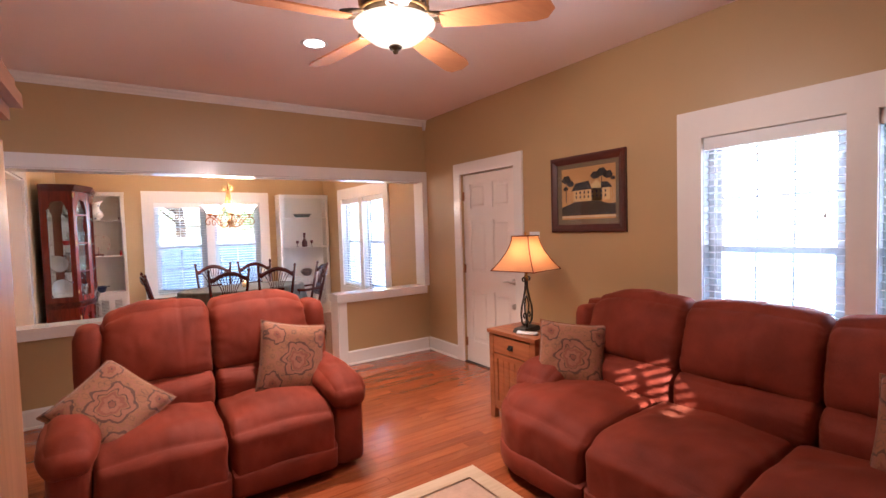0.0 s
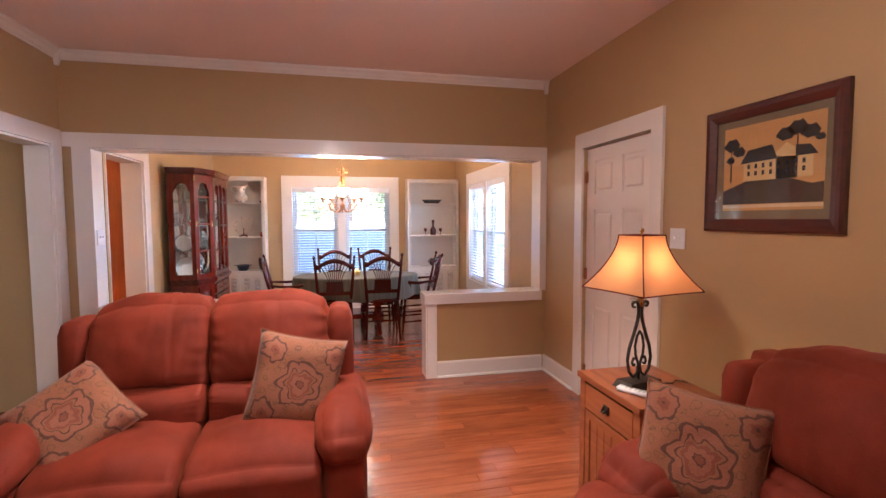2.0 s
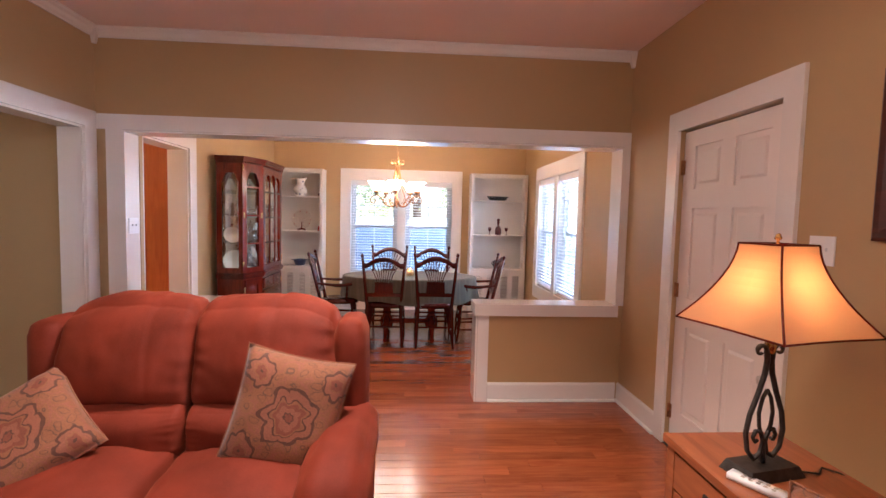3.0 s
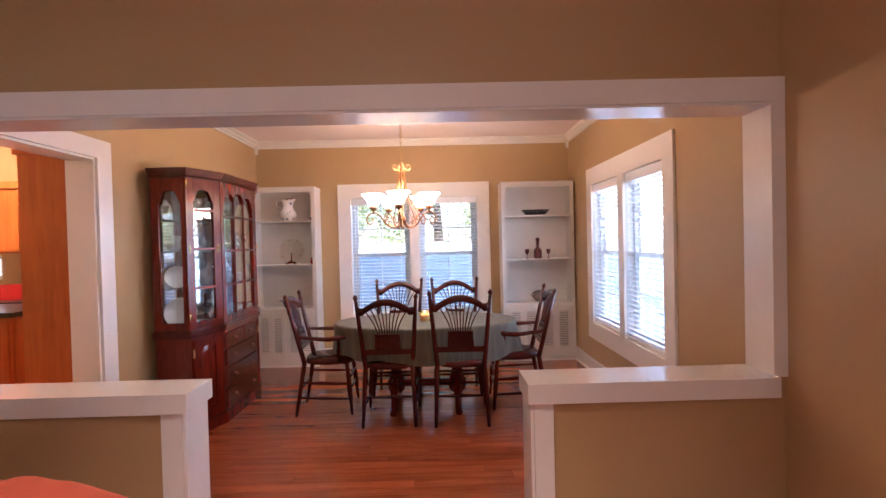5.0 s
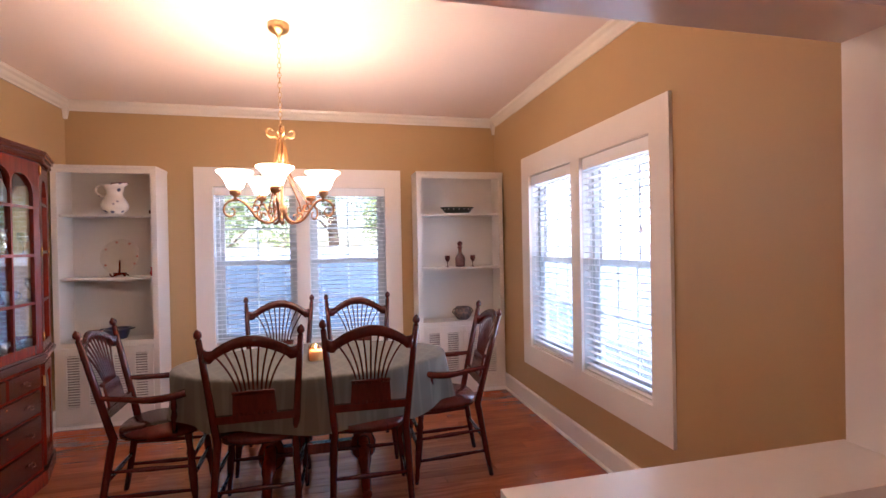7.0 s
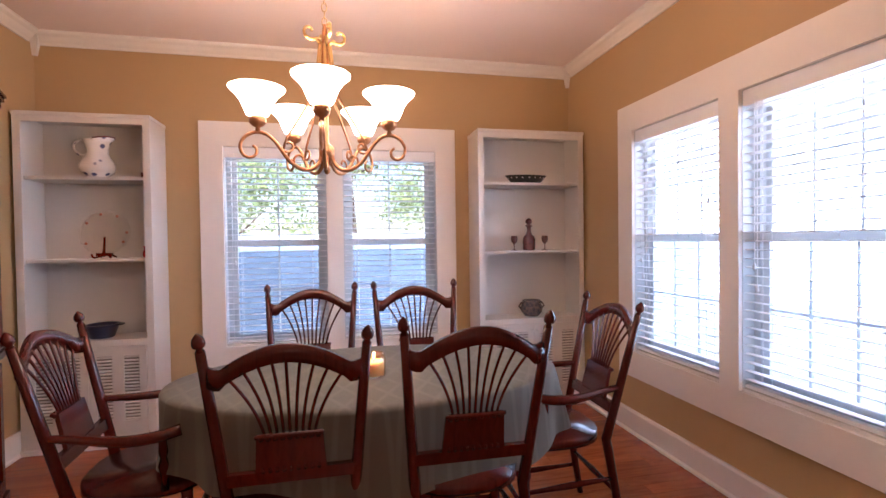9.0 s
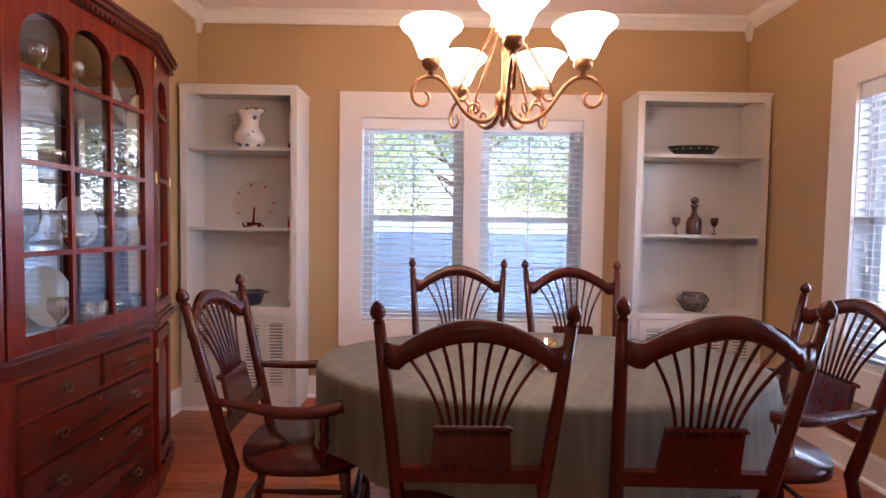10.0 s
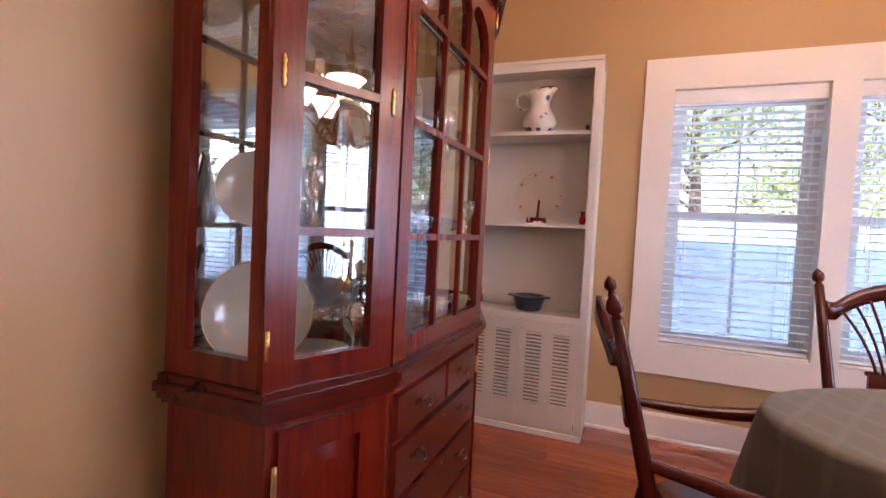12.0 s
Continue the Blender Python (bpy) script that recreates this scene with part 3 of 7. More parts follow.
# ---- upholstery ----
def puff(name, x0, x1, y0, y1, z0, z1, mat, parent, r=0.06, bulge=(0.0, 0.0, 0.02), n=14, bend=None, wrinkle=0.004, seed=0.0, label="", seam=None, gather=0.0):
    """A stuffed cushion: a rounded block with swollen faces and soft creases."""
    bm = bmesh.new()
    c = Vector(((x0 + x1) / 2, (y0 + y1) / 2, (z0 + z1) / 2))
    h = Vector(((x1 - x0) / 2, (y1 - y0) / 2, (z1 - z0) / 2))
    r = Vector([min(v, h[i] * 0.95) for i, v in enumerate(r if isinstance(r, tuple) else (r, r, r))])
    grid = {}

    def vert(key):
        if key not in grid:
            p = Vector([2 * k / n - 1 for k in key])
            q = Vector([p[i] * h[i] for i in range(3)])
            core = Vector([max(-(h[i] - r[i]), min(h[i] - r[i], q[i])) for i in range(3)])
            d = Vector([(q[i] - core[i]) / r[i] for i in range(3)])
            if d.length > 1e-9:
                d.normalize()
                q = core + Vector([d[i] * r[i] for i in range(3)])
            for i in range(3):
                j, k2 = (i + 1) % 3, (i + 2) % 3
                q[i] += bulge[i] * p[i] * (1 - p[j] ** 2) * (1 - p[k2] ** 2)
            if seam is not None:
                q *= 1 - 0.028 * math.exp(-((p.x - seam) / 0.035) ** 2) * (1 - abs(p.x) ** 4)
            if gather:
                edge = math.exp(-((1 - abs(p.x)) / 0.22) ** 2)
                q.y += gather * edge * math.sin((p.z * 1.7 + noise.noise(Vector((p.x, p.z, seed))) * 0.7) * 13) * (1 - p.z ** 4)
            if bend:
                q = bend(p, q)
            w = c + q
            w += (q.normalized() if q.length else Vector()) * (noise.noise(w * 9 + Vector((seed, seed, 0))) * wrinkle + noise.noise(Vector((w.x * 30, w.y * 10, w.z * 14)) + Vector((seed, 3, 0))) * wrinkle * 0.4)
            grid[key] = bm.verts.new(w)
        return grid[key]
    for axis in range(3):
        for side in (0, n):
            for i in range(n):
                for j in range(n):
                    ks = []
                    for a, b in ((i, j), (i + 1, j), (i + 1, j + 1), (i, j + 1)):
                        k = [0, 0, 0]
                        k[axis], k[(axis + 1) % 3], k[(axis + 2) % 3] = side, a, b
                        ks.append(vert(tuple(k)))
                    f = bm.faces.new(ks)
                    f.smooth = True
    return part(name, bm, mat, parent, label)


def recliner_sofa(at, seats, backs, width, label, category="sofa", wrap=0.0, deep=0.0):
    """A reclining sofa facing -y; its front at y = 0, its back at y = 0.97. wrap: how far the seats round the arms' fronts; deep: how much shallower the seat is."""
    s = thing("loveseat" if len(seats) == 2 else "sofa", label, category)
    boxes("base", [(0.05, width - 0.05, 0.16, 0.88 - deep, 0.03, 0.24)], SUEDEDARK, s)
    for x in (0.09, width - 0.15):
        for y in (0.20, 0.78):
            boxes("foot", [(x, x + 0.06, y, y + 0.06, 0.0, 0.03)], IRON, s)
    last = len(seats) - 1
    arms = ((0.0, seats[0][0] + 0.02, -1), (seats[-1][1] - 0.02, width, 1))
    seams = (0.42, 0.12, -0.3)
    for k, (a, b) in enumerate(seats):
        a2 = a - (wrap * (seats[0][0] - 0.03) if k == 0 else 0)
        b2 = b + (wrap * (width - 0.03 - seats[-1][1]) if k == last else 0)

        def round_front(p, q, lo=k == 0, hi=k == last):
            away = (max(0.0, -p.x - 0.2) if lo else 0.0) + (max(0.0, p.x - 0.2) if hi else 0.0)
            back = wrap * 0.26 * away ** 2 * (1 - p.y) / 2
            return Vector((q.x, q.y + back, q.z - 0.045 * max(0, -p.y) ** 2 * max(0, p.z) + 0.010 * max(0, p.z) * math.cos(p.x * 3.0)))
        puff("seat", a2 + 0.001, b2 - 0.001, -0.01 - 0.09 * wrap, 0.66, 0.075, 0.475, SUEDE, s, (0.032, 0.13, 0.10), (0.0, 0.02, 0.032), 36, wrinkle=0.010, bend=round_front, seed=k * 7.0)
        puff("footrest", a2 + 0.001, b2 - 0.001, -0.022 - 0.09 * wrap, 0.20, 0.045, 0.245, SUEDE, s, (0.03, 0.04, 0.035), (0.0, 0.025, 0.0), 18, seed=k + 2.0, bend=round_front)
    nb = len(backs)
    for k, (a, b) in enumerate(backs):
        lo, hi = (k == 0), (k == nb - 1)

        def lean(p, q, lo=lo, hi=hi):
            drop = 0.0
            if lo:
                drop += 0.085 * max(0, -p.x - 0.35) ** 1.6
            if hi:
                drop += 0.085 * max(0, p.x - 0.35) ** 1.6
            pleat = 0.010 * max(0, p.x - 0.55) * math.sin(p.z * 16 + 1.0) if hi else 0.0
            return Vector((q.x, q.y + 0.11 * (p.z + 1) / 2 + pleat, q.z - drop * max(0, p.z) - 0.02 * p.x * p.x * max(0, p.z)))
        puff("backrest", a - 0.004, b + 0.004, 0.60 - deep, 0.83 - deep, 0.61, 1.065 - 0.04 * wrap, SUEDE, s, (0.045, 0.08, 0.10), (0.0, 0.05, 0.015), 44, bend=lean, wrinkle=0.009, seed=k * 5.0 + 1, seam=seams[k], gather=0.003)
    inner = [(max(a, seats[0][0] - 0.03), min(b, seats[-1][1] + 0.03)) for a, b in backs]
    for k, (a, b) in enumerate(inner):
        puff("lumbar_cushion", a + 0.002, b - 0.002, 0.555 - deep, 0.80 - deep, 0.40, 0.645, SUEDE, s, (0.035, 0.09, 0.09), (0.0, 0.04, 0.0), 40, seed=k * 3.0 + 4, seam=seams[k], gather=0.002)
    front = 0.015 + 0.20 * wrap
    for x0, x1, sgn in arms:
        puff("arm_panel", x0 + 0.015, x1 - 0.015, front, 0.86 - deep, 0.03, 0.50, SUEDE, s, 0.05, (0.01, 0.012, 0.0), 12, seed=sgn * 2.0)
        puff("arm_pad", x0 - 0.008, x1 + 0.006, front - 0.035, 0.70, 0.43, 0.60, SUEDE, s, (0.085, 0.10, 0.08), (0.012, 0.01, 0.018), 30, wrinkle=0.010,
             bend=lambda p, q: Vector((q.x * (1 - 0.04 * p.y), q.y, q.z - 0.05 * max(0, -p.y) ** 2.5 + 0.012 * p.y)), seed=sgn * 6.0)
    puff("wing", 0.10, 0.235, 0.66 - deep, 0.93 - deep, 0.30, 0.975 - 0.06 * wrap, SUEDE, s, 0.055, (0.01, 0.01, 0), 10, seed=8.0)
    puff("wing", width - 0.19, width - 0.055, 0.66 - deep, 0.93 - deep, 0.30, 0.99 - 0.06 * wrap, SUEDE, s, 0.055, (0.01, 0.01, 0), 10, seed=9.0)
    puff("back_panel", 0.09, width - 0.09, 0.80 - deep, 0.965 - deep, 0.06, 0.95, SUEDE, s, 0.05, (0, 0.01, 0), 14, seed=5.0)
    s.matrix_world = at
    return s


def paisley():
    """Woven tapestry: tan ground, a scalloped rust medallion in the middle, smaller ones towards the corners, fine curls between."""
    m = bpy.data.materials.new("tapestry")
    m.use_nodes = True
    n, l = m.node_tree.nodes, m.node_tree.links
    b = n["Principled BSDF"]
    tc = n.new("ShaderNodeTexCoord")

    def math_node(op, a, c=None, d=None):
        k = n.new("ShaderNodeMath")
        k.operation = op
        for i, v in enumerate((a, c, d)):
            if v is None:
                continue
            if isinstance(v, (int, float)):
                k.inputs[i].default_value = v
            else:
                l.new(v, k.inputs[i])
        return k.outputs[0]
    warp = n.new("ShaderNodeTexNoise")
    warp.inputs["Scale"].default_value = 13
    l.new(tc.outputs["Object"], warp.inputs[0])
    shift = n.new("ShaderNodeVectorMath")
    shift.operation = "MULTIPLY_ADD"
    shift.inputs[1].default_value = (0.065, 0.065, 0.065)
    l.new(warp.outputs["Color"], shift.inputs[0])
    l.new(tc.outputs["Object"], shift.inputs[2])
    xyz = n.new("ShaderNodeSeparateXYZ")
    l.new(shift.outputs[0], xyz.inputs[0])
    x, y = math_node("SUBTRACT", xyz.outputs[0], 0.045), math_node("SUBTRACT", xyz.outputs[1], 0.020)
    tan, rust, dark, rose, olive = (0.35, 0.130, 0.052, 1), (0.27, 0.060, 0.030, 1), (0.085, 0.026, 0.014, 1), (0.37, 0.125, 0.065, 1), (0.20, 0.085, 0.042, 1)

    def medallion(u, v, size, petals, stops):
        reach = math_node("SQRT", math_node("ADD", math_node("MULTIPLY", u, u), math_node("MULTIPLY", v, v)))
        lobe = math_node("ABSOLUTE", math_node("SINE", math_node("MULTIPLY", math_node("ARCTAN2", v, u), petals / 2)))
        t = math_node("MULTIPLY", reach, math_node("MULTIPLY", math_node("MULTIPLY_ADD", lobe, -0.22, 1.12), 1 / size))
        ramp = n.new("ShaderNodeValToRGB")
        ramp.color_ramp.interpolation = "CONSTANT"
        e = ramp.color_ramp.elements
        e[0].position, e[0].color = 0.0, stops[0][1]
        e[1].position, e[1].color = stops[1]
        for p, col in stops[2:]:
            e.new(p).color = col
        l.new(t, ramp.inputs[0])
        return t, ramp.outputs[0]

    def over(low, high, t):
        mx = n.new("ShaderNodeMix")
        mx.data_type = "RGBA"
        l.new(math_node("MULTIPLY", math_node("LESS_THAN", t, 1.0), 0.8), mx.inputs[0])
        l.new(low, mx.inputs[6])
        l.new(high, mx.inputs[7])
        return mx.outputs[2]
    vor = n.new("ShaderNodeTexVoronoi")
    vor.inputs["Scale"].default_value = 24
    l.new(shift.outputs[0], vor.inputs[0])
    curls = n.new("ShaderNodeValToRGB")
    curls.color_ramp.interpolation = "CONSTANT"
    e = curls.color_ramp.elements
    e[0].position, e[0].color = 0.0, tan
    e[1].position, e[1].color = 0.30, olive
    for p, col in ((0.36, tan), (0.60, rose), (0.72, tan)):
        e.new(p).color = col
    l.new(vor.outputs["Distance"], curls.inputs[0])
    t1, c1 = medallion(x, y, 0.105, 7, [(0, rust), (0.16, dark), (0.21, rose), (0.40, rust), (0.54, tan), (0.62, dark), (0.67, rose), (0.88, dark)])
    t2, c2 = medallion(math_node("SUBTRACT", math_node("ABSOLUTE", x), 0.150), math_node("SUBTRACT", math_node("ABSOLUTE", y), 0.145), 0.058, 6, [(0, dark), (0.12, rust), (0.42, tan), (0.55, rose), (0.84, dark)])
    col = over(over(curls.outputs[0], c2, t2), c1, t1)
    weave = n.new("ShaderNodeTexNoise")
    weave.inputs["Scale"].default_value = 240
    l.new(tc.outputs["Object"], weave.inputs[0])
    mx = n.new("ShaderNodeMix")
    mx.data_type, mx.blend_type = "RGBA", "MULTIPLY"
    mx.inputs[0].default_value = 0.6
    l.new(col, mx.inputs[6])
    l.new(weave.outputs[0], mx.inputs[7])
    l.new(mx.outputs[2], b.inputs["Base Color"])
    b.inputs["Roughness"].default_value = 0.8
    b.inputs["Sheen Weight"].default_value = 0.15
    bp = n.new("ShaderNodeBump")
    bp.inputs["Strength"].default_value, bp.inputs["Distance"].default_value = 0.5, 0.002
    l.new(weave.outputs[0], bp.inputs["Height"])
    l.new(bp.outputs[0], b.inputs["Normal"])
    return m


TAPESTRY = paisley()


def pillow(at, label, w=0.42, h=0.42, thick=0.15, seed=0):
    p = thing("throw_pillow", label, "pillow", "throw pillows")
    bm = bmesh.new()
    n = 18
    sides = []
    for s in (1, -1):
        g = []
        for i in range(n + 1):
            row = []
            for j in range(n + 1):
                u, v = 2 * i / n - 1, 2 * j / n - 1
                t = max(0.0, (1 - u ** 4) * (1 - v ** 4)) ** 0.55
                pinch = 1 - 0.07 * (1 - u * u) * v * v
                pinch2 = 1 - 0.07 * (1 - v * v) * u * u
                wr = noise.noise(Vector((u * 2.5 + seed, v * 2.5, s))) * 0.012 * t
                if i in (0, n) or j in (0, n):
                    if s == -1:
                        row.append(sides[0][i][j])
                        continue
                row.append(bm.verts.new((u * w / 2 * pinch2, v * h / 2 * pinch, s * (thick / 2 * t + wr))))
            g.append(row)
        sides.append(g)
        for i in range(n):
            for j in range(n):
                q = (g[i][j], g[i + 1][j], g[i + 1][j + 1], g[i][j + 1])
                f = bm.faces.new(q if s > 0 else q[::-1])
                f.smooth = True
    part("cushion", bm, TAPESTRY, p)
    bm = bmesh.new()
    rim = [((2 * i / n - 1), -1) for i in range(n)] + [(1, (2 * i / n - 1)) for i in range(n)] + [(1 - 2 * i / n, 1) for i in range(n)] + [(-1, 1 - 2 * i / n) for i in range(n + 1)]
    tube(bm, [(u * w / 2 * (1 - 0.07 * (1 - v * v) * u * u), v * h / 2 * (1 - 0.07 * (1 - u * u) * v * v), 0) for u, v in rim], 0.004, 6)
    part("piping", bm, TAPESTRY, p)
    p.matrix_world = at
    return p


recliner_sofa(Matrix.Translation((0.105, 3.43, 0)), [(0.185, 0.775), (0.775, 1.365)], [(0.225, 0.785), (0.785, 1.39)], 1.57,
              "rust-red suede reclining loveseat with two padded seats, on oak floor", "loveseat", deep=0.12)
recliner_sofa(Matrix.Translation((2.35, 3.04, 0)) @ pose(0, 0, 0, 0, 0, -90), [(0.27, 0.79), (0.79, 1.44), (1.44, 1.97)], [(0.235, 0.855), (0.855, 1.505), (1.505, 2.12)], 2.24,
              "long rust-red suede reclining sofa with three seats under the window", wrap=1.0)
pillow(Matrix.Translation((1.335, 3.83, 0.655)) @ pose(0, 0, 0, 74, 4, 6) @ pose(0, 0, 0, 0, 0, -9), "tan and rust tapestry pillow propped upright on the loveseat", 0.44, 0.46, 0.15, 1)
pillow(Matrix.Translation((0.37, 3.76, 0.585)) @ pose(0, 0, 0, 44, 22, -14) @ pose(0, 0, 0, 0, 0, -20), "tan and rust tapestry pillow slumped against the loveseat's arm", 0.42, 0.42, 0.15, 4)
pillow(Matrix.Translation((2.79, 2.77, 0.635)) @ pose(0, 0, 0, 70, 4, -52), "tan and rust tapestry pillow propped against the sofa's arm", 0.42, 0.42, 0.14, 7)
pillow(Matrix.Translation((2.83, 1.13, 0.66)) @ pose(0, 0, 0, 68, -6, -105), "tan and rust tapestry pillow leaning back on the sofa", 0.42, 0.42, 0.14, 11)


# ---- living room things ----
def end_table(at, w=0.43, d=0.40, h=0.687):
    """Pine end table, drawer and door towards -x of the world; local front is -y."""
    t = thing("end_table", "honey pine end table with one drawer over a door", "end table")
    boxes("tabletop", [(0, w, 0, d, h - 0.028, h)], PINE, t, bev=0.006)
    for x in (0.012, w - 0.057):
        for y in (0.012, d - 0.057):
            boxes("leg", [(x, x + 0.045, y, y + 0.045, 0.0, h - 0.0285)], PINE, t, bev=0.004)
    for a in (0.018, w - 0.030):
        boxes("side_panel", [(a, a + 0.012, 0.057, d - 0.057, 0.08, h - 0.03)], PINE, t)
    boxes("back_panel", [(0.057, w - 0.057, d - 0.03, d - 0.018, 0.08, h - 0.03)], PINE, t)
    boxes("bottom_shelf", [(0.057, w - 0.057, 0.02, d - 0.03, 0.08, 0.10)], PINE, t)
    dr = boxes("drawer", [(0.062, w - 0.062, 0.012, 0.034, h - 0.17, h - 0.045)], PINE, t, bev=0.005)
    bm = bmesh.new()
    box(bm, w / 2 - 0.02, w / 2 + 0.02, 0.004, 0.0118, h - 0.125, h - 0.09)
    tube(bm, [(w / 2 - 0.016, 0.004, h - 0.10), (w / 2 - 0.01, -0.012, h - 0.118), (w / 2 + 0.01, -0.012, h - 0.118), (w / 2 + 0.016, 0.004, h - 0.10)], 0.004, 8)
    part("pull", bm, IRON, dr)
    dd = boxes("door", [(0.062, 0.10, 0.014, 0.034, 0.105, h - 0.18), (w - 0.10, w - 0.062, 0.014, 0.034, 0.105, h - 0.18), (0.10, w - 0.10, 0.014, 0.034, 0.105, 0.145), (0.10, w - 0.10, 0.014, 0.034, h - 0.22, h - 0.18)], PINE, t, bev=0.003)
    for i in range(5):
        x = 0.104 + (w - 0.208) * i / 5
        boxes("slat", [(x, x + (w - 0.208) / 5 - 0.005, 0.02, 0.03, 0.146, h - 0.221)], PINE, dd)
    t.matrix_world = at
    return t


end_table(Matrix.Translation((2.745, 3.555, 0)) @ pose(0, 0, 0, 0, 0, -90), 0.51, 0.43)

LAMPSHADE = bpy.data.materials.new("parchment shade")
LAMPSHADE.use_nodes = True
_n, _l = LAMPSHADE.node_tree.nodes, LAMPSHADE.node_tree.links
_b = _n["Principled BSDF"]
_b.inputs["Base Color"].default_value, _b.inputs["Roughness"].default_value = (0.60, 0.36, 0.20, 1), 0.9
_t, _m, _x = _n.new("ShaderNodeBsdfTranslucent"), _n.new("ShaderNodeMixShader"), _n.new("ShaderNodeTexNoise")
_t.inputs[0].default_value = (0.85, 0.46, 0.22, 1)
_m.inputs[0].default_value = 0.6
_l.new(_b.outputs[0], _m.inputs[1])
_l.new(_t.outputs[0], _m.inputs[2])
_l.new(_m.outputs[0], _n["Material Output"].inputs[0])


def spiral(cx, cz, r0, r1, a0, a1, n=16, y=0.0):
    return [(cx + (r0 + (r1 - r0) * i / n) * math.cos(a0 + (a1 - a0) * i / n), y, cz + (r0 + (r1 - r0) * i / n) * math.sin(a0 + (a1 - a0) * i / n)) for i in range(n + 1)]


def table_lamp(at):
    """Wrought iron scroll lamp with a square flared shade; base at z = 0."""
    t = thing("table_lamp", "lit scrolled iron table lamp with a square shade, on end table", "table lamp")
    bm = bmesh.new()
    v = box(bm, -0.10, 0.10, -0.055, 0.055, 0.0, 0.032)
    for q in v:
        if q.co.z > 0.02:
            q.co.x *= 0.86
            q.co.y *= 0.8
    bevel(bm, 0.004)
    part("base", bm, IRON, t)
    bm = bmesh.new()
    for s in (-1, 1):
        outer = [(s * 0.012, 0, 0.385), (s * 0.008, 0, 0.35), (s * 0.014, 0, 0.31), (s * 0.034, 0, 0.25), (s * 0.060, 0, 0.185), (s * 0.070, 0, 0.13), (s * 0.060, 0, 0.075), (s * 0.036, 0, 0.046), (s * 0.012, 0, 0.062), (s * 0.004, 0, 0.10), (s * 0.014, 0, 0.13), (s * 0.034, 0, 0.135), (s * 0.042, 0, 0.115), (s * 0.034, 0, 0.10), (s * 0.024, 0, 0.106)]
        pts = []
        for a, b in zip(outer, outer[1:]):
            for k in range(3):
                pts.append(tuple(a[i] + (b[i] - a[i]) * k / 3 for i in range(3)))
        pts.append(outer[-1])
        tube(bm, pts, [0.008 - 0.003 * i / len(pts) for i in range(len(pts))], 8)
        tube(bm, [(0, 0, 0.26), (s * 0.016, 0, 0.235), (s * 0.026, 0, 0.19), (s * 0.022, 0, 0.15), (s * 0.008, 0, 0.11)], 0.0055, 8)
        tube(bm, [(s * 0.012, 0, 0.385)] + [(s * (0.034 + x), 0, z) for x, _, z in spiral(0, 0.382, 0.020, 0.006, 2.6, -2.4, 10)], [0.007] * 6 + [0.005] * 6, 8)
    tube(bm, [(0, 0, 0.03), (0, 0, 0.11)], 0.007, 8)
    part("scroll_stem", bm, IRON, t)
    bm = bmesh.new()
    lathe(bm, [(0, 0.37), (0.012, 0.375), (0.016, 0.40), (0.010, 0.42), (0.017, 0.44), (0.017, 0.50), (0, 0.50)], 14)
    part("socket", bm, BRASS, t)
    bm = bmesh.new()
    lathe(bm, [(0, 0.50), (0.014, 0.505), (0.022, 0.53), (0.029, 0.565), (0.020, 0.595), (0, 0.602)], 16)
    part("bulb", bm, glow("warm bulb", (1.0, 0.62, 0.28), 5), t)
    bm = bmesh.new()
    rings, n = [], 10
    for k in range(n + 1):
        u = k / n
        r = 0.175 - 0.108 * (1 - (1 - u) ** 1.7)
        z = 0.455 + 0.25 * u
        rings.append([(sx * r, sy * r, z) for sx, sy in ((-1, -1), (1, -1), (1, 1), (-1, 1))])
    vr = []
    for ring in rings:
        row = []
        for i in range(4):
            a, b = Vector(ring[i]), Vector(ring[(i + 1) % 4])
            for j in range(6):
                p = a.lerp(b, j / 6)
                bow = 1 - 0.05 * math.sin(math.pi * j / 6)
                row.append(bm.verts.new((p.x * bow, p.y * bow, p.z)))
        vr.append(row)
    for a, b in zip(vr, vr[1:]):
        for i in range(24):
            f = bm.faces.new((a[i], a[(i + 1) % 24], b[(i + 1) % 24], b[i]))
    part("shade", bm, LAMPSHADE, t, "lit parchment shade with dark edging")
    bm = bmesh.new()
    for i in range(4):
        tube(bm, [r[i] for r in rings], 0.0032, 6)
    for k in (0, n):
        for i in range(4):
            a, b = Vector(rings[k][i]), Vector(rings[k][(i + 1) % 4])
            tube(bm, [tuple((a.lerp(b, j / 6).x * (1 - 0.05 * math.sin(math.pi * j / 6)), a.lerp(b, j / 6).y * (1 - 0.05 * math.sin(math.pi * j / 6)), a.z)) for j in range(7)], 0.0032, 6)
    part("shade_trim", bm, CHERRY, t)
    bm = bmesh.new()
    lathe(bm, [(0, 0.70), (0.004, 0.70), (0.004, 0.715), (0.010, 0.722), (0.006, 0.735), (0, 0.738)], 10)
    tube(bm, [(-0.055, 0, 0.69), (0, 0, 0.705), (0.055, 0, 0.69)], 0.002, 6)
    tube(bm, [(0.03, 0, 0.47), (0.05, 0, 0.58), (0, 0, 0.70)], 0.0015, 6)
    part("harp", bm, BRASS, t)
    t.matrix_world = at
    return t


